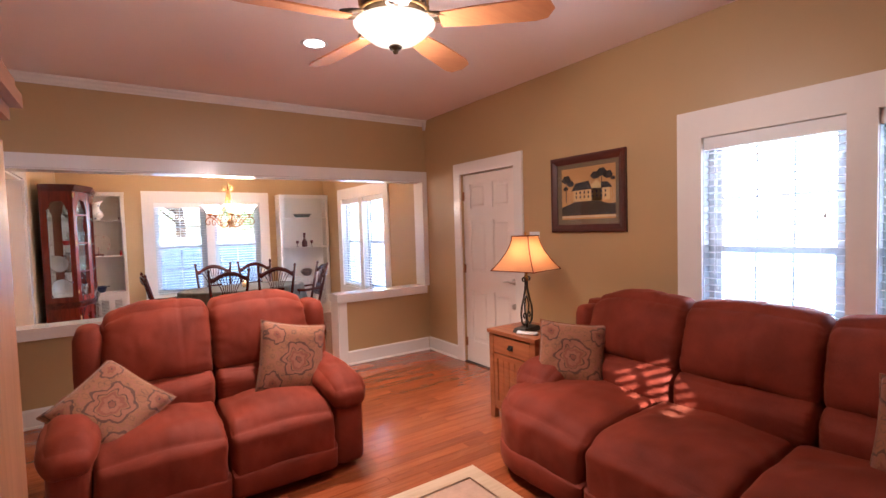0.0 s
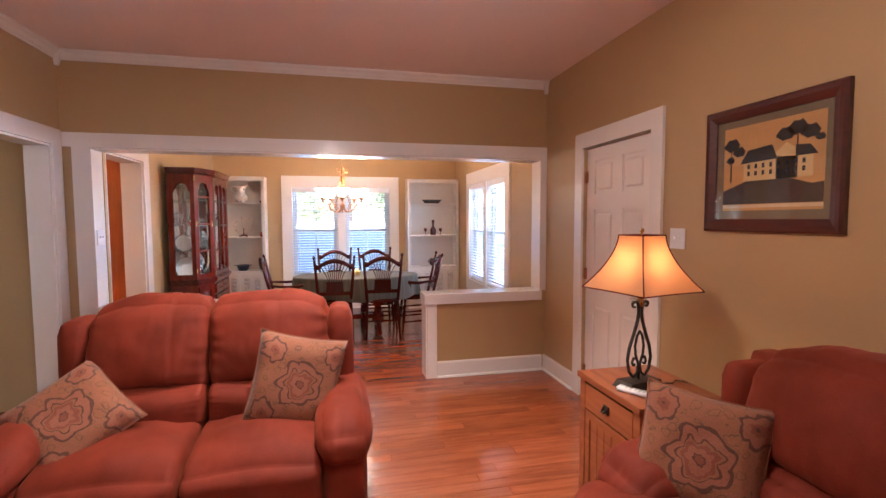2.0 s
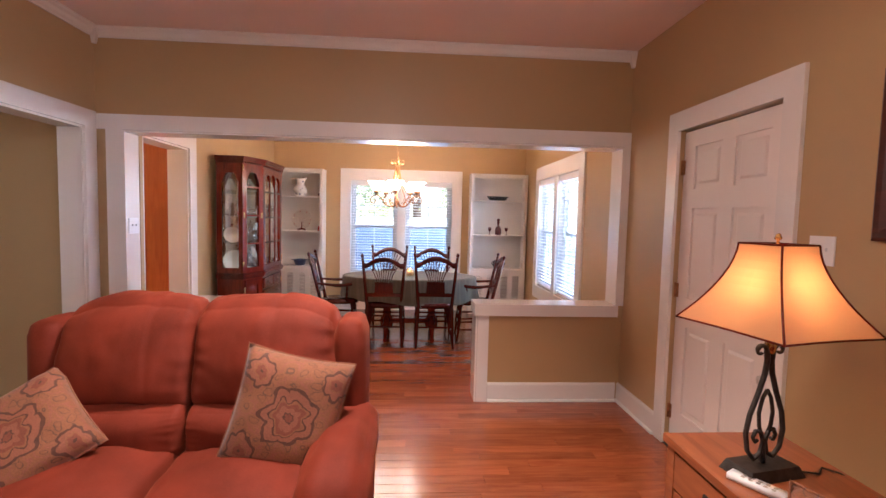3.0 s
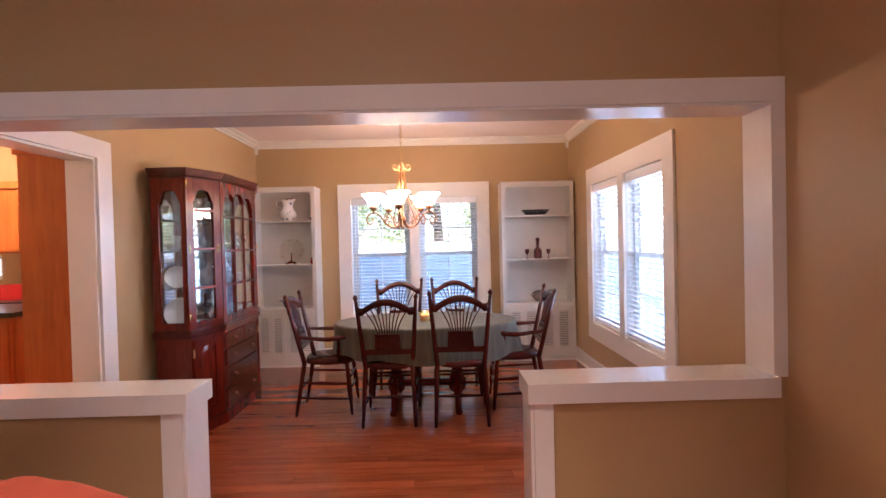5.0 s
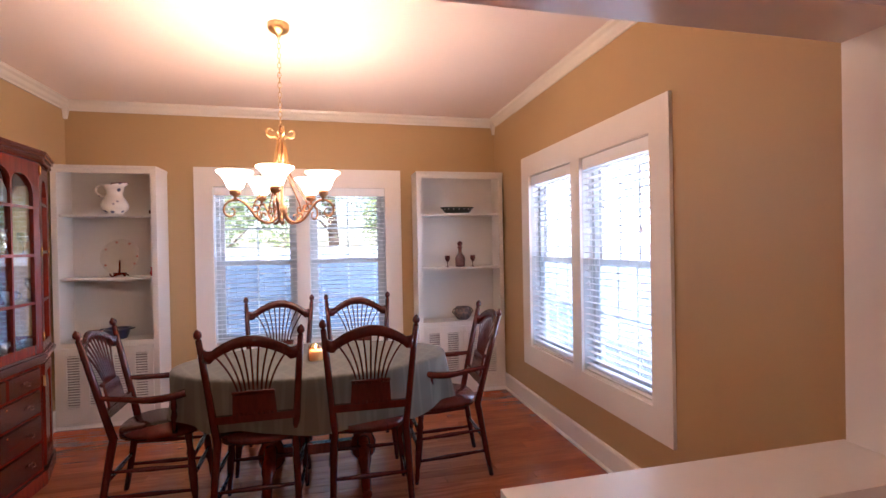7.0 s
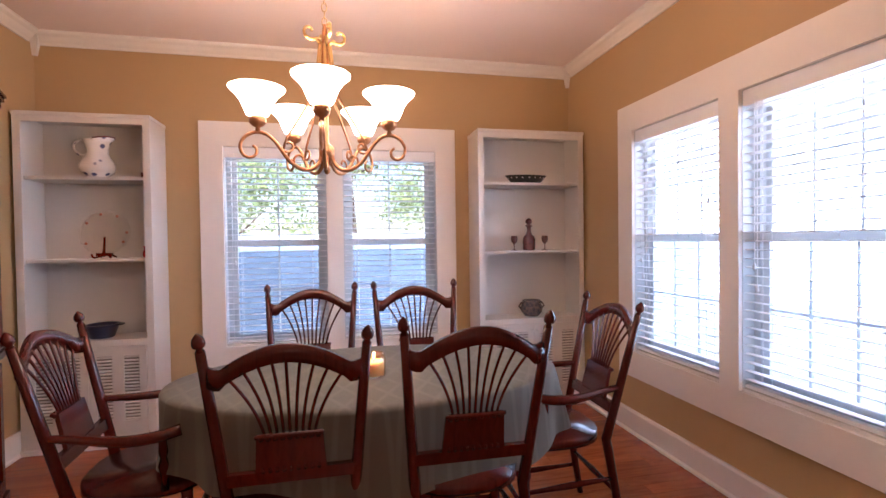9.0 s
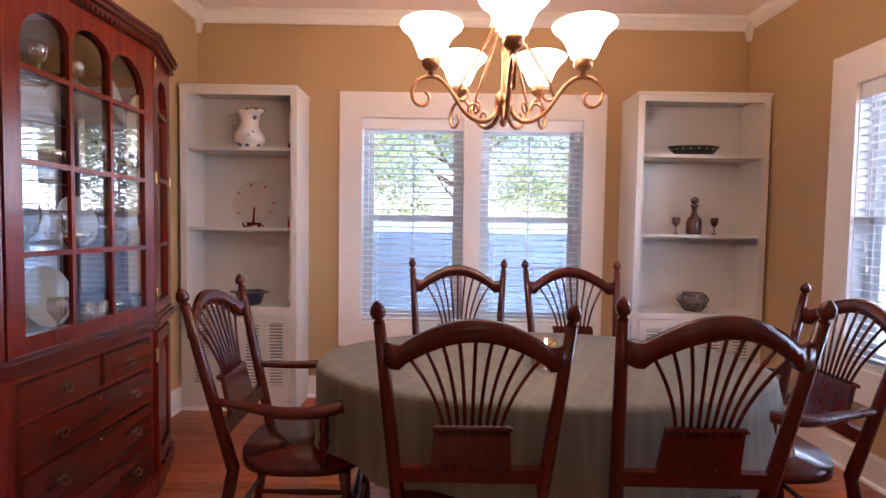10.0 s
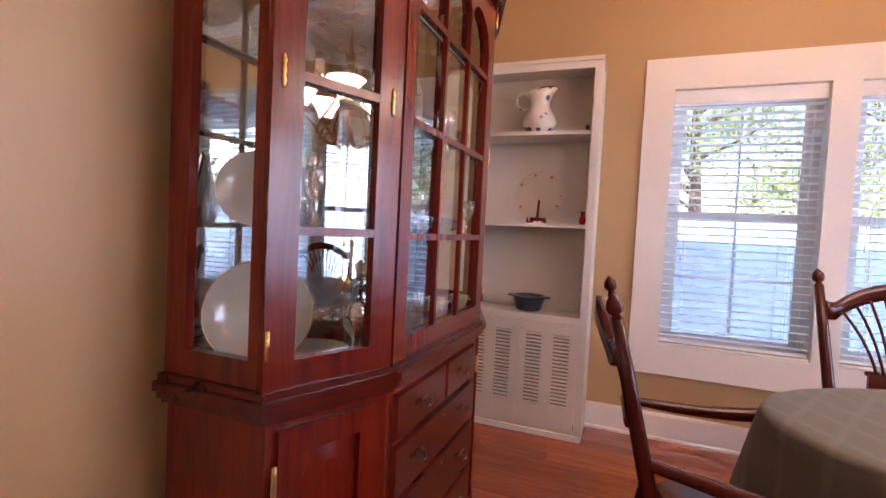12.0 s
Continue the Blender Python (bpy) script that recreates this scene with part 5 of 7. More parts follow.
def dining_chair(arms, label):
    """Wheat-back chair; faces +y, the middle of its seat at the origin."""
    c = thing("dining_chair", label, "chair", "chairs round the table")

    def back_y(z):
        return -0.20 - 0.11 * max(0.0, (z - 0.44)) / 0.58 * 1.25

    bm = bmesh.new()
    out = []
    for i in range(28):
        a = math.tau * i / 28
        x, y = math.cos(a), math.sin(a)
        w = 0.225 - 0.025 * (1 - y) / 2
        out.append((math.copysign(abs(x) ** 0.7, x) * w, math.copysign(abs(y) ** 0.75, y) * 0.215))
    prism(bm, out, 0.425, 0.462)
    bevel(bm, 0.012, 3, True)
    part("seat", bm, CHAIRW, c)
    for s in (-1, 1):
        bm = bmesh.new()
        top = (s * 0.228, back_y(0.97), 0.97)
        bot = (s * 0.185, back_y(0.44), 0.44)
        foot = (s * 0.205, -0.275, 0.0)
        tube(bm, [foot, (s * 0.198, -0.245, 0.16), (s * 0.188, -0.207, 0.40), bot, (s * 0.200, back_y(0.62), 0.62), (s * 0.214, back_y(0.80), 0.80), top], [0.014, 0.017, 0.020, 0.020, 0.018, 0.017, 0.014], 10)
        d = (Vector(top) - Vector((s * 0.214, back_y(0.80), 0.80))).normalized()
        prof = [(0, 0.014), (0.008, 0.008), (0.014, 0.016), (0.024, 0.019), (0.036, 0.017), (0.048, 0.008), (0.054, 0.002)]
        tube(bm, [Vector(top) + d * u for u, _ in prof], [r for _, r in prof], 10)
        part("back_post", bm, CHAIRW, c)
    # crest rail: an arch with dropped shoulders
    bm = bmesh.new()
    xs = [-0.214 + 0.428 * i / 24 for i in range(25)]

    def arch(x, base):
        u = abs(x) / 0.214
        return base + 0.075 * math.cos(min(1.0, u / 0.86) * math.pi / 2) ** 0.9 + (0.012 * (u - 0.86) / 0.14 if u > 0.86 else 0)
    prev = None
    for x in xs:
        zt, zb = arch(x, 0.912), arch(x, 0.862) - (0.006 if abs(x) > 0.17 else 0)
        y = back_y(zt) - 0.03 * (1 - (x / 0.214) ** 2)
        ring = [bm.verts.new((x, y - 0.012, zb)), bm.verts.new((x, y + 0.012, zb)), bm.verts.new((x, y + 0.011, zt)), bm.verts.new((x, y - 0.011, zt))]
        if prev:
            for k in range(4):
                bm.faces.new((prev[k], prev[(k + 1) % 4], ring[(k + 1) % 4], ring[k]))
        else:
            bm.faces.new(ring[::-1])
        prev = ring
    bm.faces.new(prev)
    bevel(bm, 0.004, 2, True)
    part("crest_rail", bm, CHAIRW, c)
    bm = bmesh.new()
    vs = box(bm, -0.097, 0.097, -0.007, 0.007, 0.585, 0.708)
    for v in vs:
        v.co.y += back_y(v.co.z) - 0.008
        v.co.x *= 1.07 if v.co.z < 0.6 else 0.98
    bevel(bm, 0.004, 2)
    part("splat", bm, CHAIRW, c)
    bm = bmesh.new()
    tube(bm, [(-0.098, back_y(0.705) - 0.02, 0.705), (-0.088, back_y(0.705) - 0.021, 0.707), (0.088, back_y(0.705) - 0.021, 0.707), (0.098, back_y(0.705) - 0.02, 0.705)], 0.007, 8)
    part("binding_rod", bm, CHAIRW, c)
    bm = bmesh.new()
    vs = box(bm, -0.192, 0.192, -0.012, 0.012, 0.548, 0.588)
    for v in vs:
        v.co.y += back_y(v.co.z) - 0.004
    bevel(bm, 0.005, 2)
    part("back_rail", bm, CHAIRW, c)
    bm = bmesh.new()
    for i in range(9):
        x = -0.082 + 0.0205 * i
        tube(bm, [(x, back_y(0.592) + 0.002 - 0.016, 0.586), (x, back_y(0.60) - 0.014, 0.602)], 0.005, 6)
        tube(bm, [(x, back_y(0.70) - 0.018, 0.692), (x, back_y(0.71) - 0.018, 0.712)], 0.007, 6)
    part("spindle_peg", bm, CHAIRW, c, kind="stuff")
    for i in range(9):
        t = (i - 4) / 4
        bm = bmesh.new()
        x1 = t * 0.158
        z1 = arch(x1, 0.872)
        pts = []
        for q in range(9):
            u = q / 8
            z = 0.705 + (z1 - 0.705) * u
            pts.append((t * (0.072 + 0.034 * u + 0.052 * u * u), back_y(z) - 0.010 - 0.02 * u * u * (1 - (x1 / 0.214) ** 2), z))
        tube(bm, pts, 0.0048, 6)
        part("spindle", bm, CHAIRW, c)
    for s in (-1, 1):
        bm = bmesh.new()
        turned(bm, (s * 0.215, 0.19, 0.0), (s * 0.185, 0.15, 0.43), [(0, 0.011), (0.1, 0.014), (0.2, 0.013), (0.3, 0.019), (0.55, 0.022), (0.7, 0.016), (0.76, 0.021), (0.82, 0.015), (1, 0.020)])
        part("front_leg", bm, CHAIRW, c)
    st = [(0, 0.008), (0.25, 0.010), (0.5, 0.014), (0.75, 0.010), (1, 0.008)]
    spans = [((sx * 0.208 * (1 - 0.04 * z), 0.175, z), (sx * 0.198, -0.235, z + 0.02)) for z in (0.13, 0.26) for sx in (-1, 1)]
    spans += [((-0.20, 0.175, 0.20), (0.20, 0.175, 0.20)), ((-0.20, 0.172, 0.30), (0.20, 0.172, 0.30)), ((-0.195, -0.235, 0.22), (0.195, -0.235, 0.22))]
    for p0, p1 in spans:
        bm = bmesh.new()
        turned(bm, p0, p1, st, 8)
        part("stretcher", bm, CHAIRW, c)
    if arms:
        for s in (-1, 1):
            bm = bmesh.new()
            pts = tube_path([(s * 0.203, back_y(0.66), 0.665), (s * 0.225, -0.14, 0.655), (s * 0.258, -0.02, 0.648), (s * 0.268, 0.08, 0.655), (s * 0.255, 0.155, 0.668)], 4)
            tube(bm, pts, [0.012 + 0.008 * min(1, i / 9) for i in range(len(pts))], 10, flat=1.0)
            part("armrest", bm, CHAIRW, c)
            bm = bmesh.new()
            turned(bm, (s * 0.205, 0.09, 0.45), (s * 0.262, 0.10, 0.655), [(0, 0.014), (0.2, 0.011), (0.45, 0.018), (0.6, 0.010), (0.7, 0.015), (1, 0.010)])
            part("arm_post", bm, CHAIRW, c)
    return c


side = dining_chair(False, "dark cherry wheat-back side chair pushed in at the dining table")
TALL = Matrix.Diagonal((1.0, 1.0, 1.022, 1.0))
side.matrix_world = pose(1.515, 7.335, 0) @ TALL
for x, y, r in ((2.085, 7.305, -1), (1.515, 7.93, 180), (2.08, 7.92, 180)):
    copy_thing(side, pose(x, y, 0, 0, 0, r) @ TALL)
armc = dining_chair(True, "dark cherry wheat-back armchair at the end of the dining table")
armc.matrix_world = pose(0.97, 7.57, 0, 0, 0, -90 + 3)
copy_thing(armc, pose(2.56, 7.572, 0, 0, 0, 90 - 2))

TC, TA, TB = (1.795, 7.60), 0.795, 0.465


def dining_table():
    t = thing("dining_table", "oval dark cherry pedestal dining table under a green cloth", "table")
    bm = bmesh.new()
    prism(bm, [(TC[0] + (TA - 0.008) * math.cos(math.tau * i / 48), TC[1] + (TB - 0.008) * math.sin(math.tau * i / 48)) for i in range(48)], 0.715, 0.742)
    part("tabletop", bm, CHERRYX, t)
    for x in (TC[0] - 0.27, TC[0] + 0.27):
        bm = bmesh.new()
        lathe(bm, [(0.05, 0.10), (0.075, 0.13), (0.08, 0.2), (0.05, 0.26), (0.045, 0.32), (0.075, 0.42), (0.08, 0.5), (0.05, 0.58), (0.06, 0.66), (0.09, 0.70), (0.09, 0.7145)], 20, (x, TC[1], 0))
        part("pedestal", bm, CHERRY, t)
        for k in (-1, 1):
            bm = bmesh.new()
            tube(bm, tube_path([(x, TC[1] + k * 0.04, 0.22), (x, TC[1] + k * 0.14, 0.17), (x, TC[1] + k * 0.25, 0.06), (x, TC[1] + k * 0.34, 0.03)]), [0.04] * 6 + [0.028] * 7, 10)
            part("foot", bm, CHERRY, t)
    boxes("stretcher", [(TC[0] - 0.22, TC[0] + 0.22, TC[1] - 0.025, TC[1] + 0.025, 0.16, 0.22)], CHERRY, t, bev=0.006)
    boxes("apron", [(TC[0] - 0.55, TC[0] + 0.55, TC[1] - 0.3, TC[1] - 0.28, 0.655, 0.7145), (TC[0] - 0.55, TC[0] + 0.55, TC[1] + 0.28, TC[1] + 0.3, 0.655, 0.7145)], CHERRYX, t)


dining_table()


def cloth_material():
    """Sage cloth woven with a faint diamond pattern of lighter lines."""
    m = material("sage tablecloth", (0.100, 0.090, 0.066), 0.8, vary=0.10, scale=5, bump=0.3, fine=300, sheen=0.12)
    n, l = m.node_tree.nodes, m.node_tree.links
    b = n["Principled BSDF"]
    src = b.inputs["Base Color"].links[0].from_socket
    tc = n.new("ShaderNodeTexCoord")
    outs = []
    for ang in (28, -28):
        mp = n.new("ShaderNodeMapping")
        mp.inputs["Rotation"].default_value[2] = radians(ang)
        l.new(tc.outputs["Object"], mp.inputs[0])
        w = n.new("ShaderNodeTexWave")
        w.inputs["Scale"].default_value, w.inputs["Distortion"].default_value = 3.4, 0.25
        l.new(mp.outputs[0], w.inputs[0])
        outs.append(w.outputs[1])
    mx = n.new("ShaderNodeMath")
    mx.operation = "MAXIMUM"
    l.new(outs[0], mx.inputs[0])
    l.new(outs[1], mx.inputs[1])
    rp = n.new("ShaderNodeMapRange")
    rp.inputs["From Min"].default_value, rp.inputs["From Max"].default_value = 0.86, 0.98
    rp.inputs["To Max"].default_value = 0.34
    l.new(mx.outputs[0], rp.inputs[0])
    mix = n.new("ShaderNodeMix")
    mix.data_type = "RGBA"
    l.new(rp.outputs[0], mix.inputs[0])
    l.new(src, mix.inputs[6])
    mix.inputs[7].default_value = (0.17, 0.155, 0.115, 1)
    l.new(mix.outputs[2], b.inputs["Base Color"])
    return m


def tablecloth():
    t = thing("tablecloth", "sage green tablecloth draped over the oval dining table", "tablecloth")
    bm = bmesh.new()
    n = 120
    rows = []
    shape = [(0.0, 0.7445), (0.35, 0.7445), (0.7, 0.7445), (0.93, 0.7446), (0.985, 0.7445), (1.003, 0.740), (1.010, 0.730)]
    for u, z in shape:
        rows.append([(u, z, 0.0)] * n)
    for k in range(1, 9):
        rows.append([(1.012, 0.73 - 0.031 * k, k / 8)] * n)
    vr = []
    for row in rows:
        vs = []
        if row[0][0] == 0.0:
            vs = [bm.verts.new((TC[0], TC[1], row[0][1]))]
        else:
            for i in range(n):
                a = math.tau * i / n
                u, z, drop = row[i]
                fold = noise.noise(Vector((math.cos(a) * 2.6, math.sin(a) * 2.6, 0))) + 0.55 * math.sin(a * 13 + 2 * math.sin(a * 3)) * (0.55 + 0.9 * abs(math.cos(a)) ** 3)
                o = drop * (0.030 + 0.030 * fold)
                hang = drop * 0.02 * math.sin(a * 2 + 0.6) + drop * 0.012 * math.sin(a * 9)
                vs.append(bm.verts.new((TC[0] + (TA * u + o) * math.cos(a), TC[1] + (TB * u + o) * math.sin(a), z + hang)))
        vr.append(vs)
    for a, b in zip(vr, vr[1:]):
        for i in range(n):
            j = (i + 1) % n
            f = bm.faces.new((a[0], b[i], b[j]) if len(a) == 1 else (a[i], b[i], b[j], a[j]))
            f.smooth = True
    part("cloth", bm, cloth_material(), t)


tablecloth()


def candle():
    c = thing("candle", "lit cream candle in an amber glass jar on the tablecloth", "candle")
    x, y, z = 1.795, 7.51, 0.7455
    bm = bmesh.new()
    lathe(bm, [(0, 0), (0.043, 0), (0.047, 0.005), (0.048, 0.07), (0.041, 0.088), (0.043, 0.094), (0.040, 0.094), (0.038, 0.087), (0.045, 0.069), (0.044, 0.007), (0, 0.006)], 28, (x, y, z))
    jar = part("jar", bm, glass("amber glass", (0.97, 0.86, 0.68), 0.05, 0.06), c, "amber glass jar")
    jar.visible_shadow = False
    bm = bmesh.new()
    lathe(bm, [(0, 0.0065), (0.040, 0.0065), (0.041, 0.05), (0.036, 0.062), (0.024, 0.058), (0, 0.056)], 24, (x, y, z))
    wax = material("candle wax", (0.85, 0.70, 0.48), 0.5, vary=0.08, scale=30, bump=0.05)
    wax.node_tree.nodes["Principled BSDF"].inputs["Subsurface Weight"].default_value = 0.4
    wax.node_tree.nodes["Principled BSDF"].inputs["Subsurface Scale"].default_value = 0.02
    part("wax", bm, wax, c)
    bm = bmesh.new()
    lathe(bm, [(0, 0.068), (0.004, 0.073), (0.0055, 0.080), (0.003, 0.090), (0, 0.096)], 10, (x, y, z))
    part("flame", bm, glow("flame", (1.0, 0.66, 0.28), 12), c)
    bm = bmesh.new()
    lathe(bm, [(0, 0.0575), (0.0012, 0.0575), (0.0012, 0.074), (0, 0.074)], 6, (x, y, z))
    part("wick", bm, IRON, c)
    light("candle_light", "POINT", (x, y, z + 0.085), 0.4, (1, 0.6, 0.25), 0.01)


candle()


# ---- china hutch ----
HX, HYA, HYB = 0.045, 6.985, 8.305          # side depth and ends
HM, H1Y, H2Y = 0.165, 7.275, 7.98          # middle's front and its ends
XW = -0.228


def hutch_plan(o=0.0, back=0.0):
    return [(XW + back, HYA - o), (HX + o * 0.6, HYA - o), (HM + o, H1Y), (HM + o, H2Y), (HX + o * 0.6, HYB + o), (XW + back, HYB + o)]


def framed(parent, name, origin, along, w, z0, z1, rails, cols, rows, arch, thick=0.022, mat=None, arch_h=0.06, glass_name="glass_pane", sub_arch=False):
    """A glazed frame standing from origin along the plan direction; outward to the right hand of `along`. Stiles, rails, an arched top rail, muntins and glass."""
    mat = mat or CHERRY
    m = Matrix.Translation((origin[0], origin[1], 0)) @ Matrix.Rotation(math.atan2(along[1], along[0]), 4, "Z")
    rt, rb, st = rails
    bm = bmesh.new()
    box(bm, 0, st, -thick, 0, z0, z1)
    box(bm, w - st, w, -thick, 0, z0, z1)
    box(bm, st, w - st, -thick, 0, z0, z0 + rb)
    # arched top rail as strips
    a, b = st, w - st
    bays = cols if sub_arch else 1
    for k in range(bays):
        p, q = a + (b - a) * k / bays, a + (b - a) * (k + 1) / bays
        n = 12
        lo = []
        for i in range(n + 1):
            u = 2 * i / n - 1
            if sub_arch:
                drop = arch_h * (1 - math.sqrt(max(0, 1 - u * u)))
                extra = 0.045 * abs(((p + q) / 2 + u * (q - p) / 2 - (a + b) / 2) / ((b - a) / 2)) ** 2 - 0.02
                drop = drop + extra
            else:
                drop = arch_h * (0 if abs(u) < 0.55 else (math.sin((abs(u) - 0.55) / 0.45 * math.pi / 2) ** 1.5)) + arch_h * 0.4 * u * u
            lo.append((p + (q - p) * i / n, z1 - rt - drop))
        for (x0, za), (x1, zb) in zip(lo, lo[1:]):
            v = [bm.verts.new(c) for c in ((x0, -thick, za), (x1, -thick, zb), (x1, -thick, z1), (x0, -thick, z1), (x0, 0, za), (x1, 0, zb), (x1, 0, z1), (x0, 0, z1))]
            for f in ((0, 1, 2, 3), (7, 6, 5, 4), (0, 4, 5, 1), (3, 2, 6, 7)):
                bm.faces.new([v[i] for i in f])
    bmesh.ops.remove_doubles(bm, verts=bm.verts, dist=0.0004)
    fr = part(name, bm, mat, parent)
    fr.matrix_basis = m
    for i in range(1, cols):
        x = a + (b - a) * i / cols
        boxes("muntin", [(x - 0.0075, x + 0.0075, -thick + 0.001, -0.006, z0 + rb, z1 - rt - 0.005)], mat, fr)
    edges = [a] + [v for i in range(1, cols) for v in (a + (b - a) * i / cols - 0.0075, a + (b - a) * i / cols + 0.0075)] + [b]
    for zz in rows:
        for i in range(cols):
            boxes("glazing_bar", [(edges[2 * i], edges[2 * i + 1], -thick + 0.001, -0.006, zz - 0.009, zz + 0.009)], mat, fr)
    sheet(glass_name, st, w - st, -0.005, z0 + rb, z1 - rt, CABGLASS, fr)
    return fr


def handle_pull(parent, m, w=0.042):
    bm = bmesh.new()
    vs = box(bm, -w / 2, w / 2, -0.002, 0, -0.004, 0.009)
    vs += tube(bm, [(-w / 2 + 0.006, -0.003, 0.004), (-w / 2 + 0.006, -0.014, 0.002), (-0.012, -0.018, -0.014), (0.012, -0.018, -0.014), (w / 2 - 0.006, -0.014, 0.002), (w / 2 - 0.006, -0.003, 0.004)], 0.0028, 6)
    bmesh.ops.transform(bm, matrix=m, verts=bm.verts)
    part("pull", bm, BRONZEDK, parent, "small dark brass bail pull")


def hutch():
    h = thing("china_hutch", "tall dark cherry china hutch with arched glazed doors over drawers", "china cabinet")
    bm = bmesh.new()
    prism(bm, [(x, y) for x, y in hutch_plan(-0.012)], 0.07, 0.743)
    part("lower_case", bm, CHERRY, h)
    bm = bmesh.new()
    prism(bm, hutch_plan(0.012), 0.0, 0.085)
    bevel(bm, 0.006, 2)
    part("plinth", bm, CHERRY, h)
    for k, (o, z0, z1) in enumerate(((0.004, 0.7435, 0.756), (0.016, 0.756, 0.773), (0.026, 0.773, 0.794), (0.014, 0.794, 0.808))):
        bm = bmesh.new()
        prism(bm, hutch_plan(o), z0 + 0.0003, z1)
        bevel(bm, 0.004, 2)
        part("waist_moulding", bm, CHERRYX, h)
    Z0, Z1 = 0.8085, 1.962
    for k, (o, z0, z1) in enumerate(((0.010, 1.962, 1.980), (0.022, 1.980, 1.998), (0.034, 1.998, 2.018), (0.042, 2.018, 2.032))):
        bm = bmesh.new()
        prism(bm, hutch_plan(o), z0 + 0.0003, z1)
        bevel(bm, 0.005, 2)
        part("cornice", bm, CHERRYX, h)
    bm = bmesh.new()
    i = 0
    plan = hutch_plan(0.016)
    for a, b in zip(plan, plan[1:]):
        d = Vector(b) - Vector(a)
        n = int(d.length / 0.024)
        for q in range(n):
            p = Vector(a) + d * (q + 0.25) / n
            u = d.normalized()
            e = p + u * 0.012
            nrm = Vector((u.y, -u.x)) * 0.008
            prism(bm, [(p.x, p.y), (p.x + nrm.x, p.y + nrm.y), (e.x + nrm.x, e.y + nrm.y), (e.x, e.y)], 1.965, 1.979)
    part("dentil_moulding", bm, CHERRYX, h)
    # upper case: back, top, posts
    boxes("mirror_back", [(XW + 0.012, XW + 0.016, HYA + 0.02, HYB - 0.02, Z0 + 0.001, Z1 - 0.016)], MIRROR, h, "mirrored back")
    boxes("back_board", [(XW, XW + 0.0118, HYA + 0.001, HYB - 0.001, Z0, Z1)], CHERRY, h)
    bm = bmesh.new()
    prism(bm, [(XW + 0.013, HYA + 0.003), (HX - 0.03, HYA + 0.003), (HM - 0.024, H1Y + 0.003), (HM - 0.024, H2Y - 0.003), (HX - 0.03, HYB - 0.003), (XW + 0.013, HYB - 0.003)], Z1 - 0.015, Z1 - 0.001)
    part("case_top", bm, CHERRY, h)
    # glazed sides
    wside = HX - XW - 0.012
    framed(h, "side_frame", (XW + 0.0125, HYA + 0.022), (1, 0), wside - 0.002, Z0, Z1, (0.10, 0.055, 0.045), 1, [], True, arch_h=0.07)
    f2 = framed(h, "side_frame", (HX - 0.0125, HYB - 0.022), (-1, 0), wside - 0.014, Z0, Z1, (0.10, 0.055, 0.045), 1, [], True, arch_h=0.07)
    # canted doors and middle
    rows = [1.115, 1.40, 1.685]
    for p, q in (((HX, HYA), (HM, H1Y)), ((HM, H2Y), (HX, HYB))):
        d = Vector(q) - Vector(p)
        dr = framed(h, "glazed_door", (p[0] - 0.022, p[1]) if p[0] == HX else (p[0] - 0.022, p[1]), (d.x, d.y), d.length, Z0, Z1, (0.085, 0.055, 0.065), 1, [1.12, 1.42, 1.72], True, arch_h=0.07)
        u = d.normalized()
        m = dr.matrix_basis
        for s, zz in ((0.022, 1.42), (d.length - 0.028, 1.42)):
            bm = bmesh.new()
            lathe(bm, [(0, -0.034), (0.003, -0.030), (0.006, -0.018), (0.003, -0.008), (0.007, 0.0), (0.003, 0.008), (0.006, 0.018), (0.003, 0.030), (0, 0.034)], 8, (s, -0.023, zz))
            part("escutcheon", bm, BRASS, dr, "brass escutcheon plate")
        for zz in (0.90, 1.92):
            bm = bmesh.new()
            lathe(bm, [(0, -0.03), (0.005, -0.028), (0.005, 0.028), (0, 0.03)], 8, (0.006, -0.026, zz))
            part("hinge", bm, BRASS, dr)
    framed(h, "glazed_door", (HM - 0.022, H1Y + 0.0005), (0, 1), H2Y - H1Y - 0.001, Z0, Z1, (0.085, 0.055, 0.06), 3, rows, True, arch_h=0.08, sub_arch=True)
    # shelves
    for z in (1.1175, 1.4025, 1.6875):
        bm = bmesh.new()
        bm.faces.new([bm.verts.new((x, y, z)) for x, y in ((XW + 0.02, HYA + 0.03), (HX - 0.04, HYA + 0.03), (HM - 0.035, H1Y + 0.01), (HM - 0.035, H2Y - 0.01), (HX - 0.04, HYB - 0.03), (XW + 0.02, HYB - 0.03))])
        sh = part("glass_shelf", bm, SHELFGLASS, h)
        sh.visible_shadow = False
        bm = bmesh.new()
        tube(bm, [(HX - 0.04, HYA + 0.03, z), (HM - 0.035, H1Y + 0.01, z), (HM - 0.035, H2Y - 0.01, z), (HX - 0.04, HYB - 0.03, z)], 0.003, 6)
        part("shelf_edge", bm, SHELFEDGE, h)
    # lower middle: drawers
    fx = HM - 0.012
    dz = [(0.60, 0.725), (0.445, 0.59), (0.275, 0.435), (0.10, 0.265)]
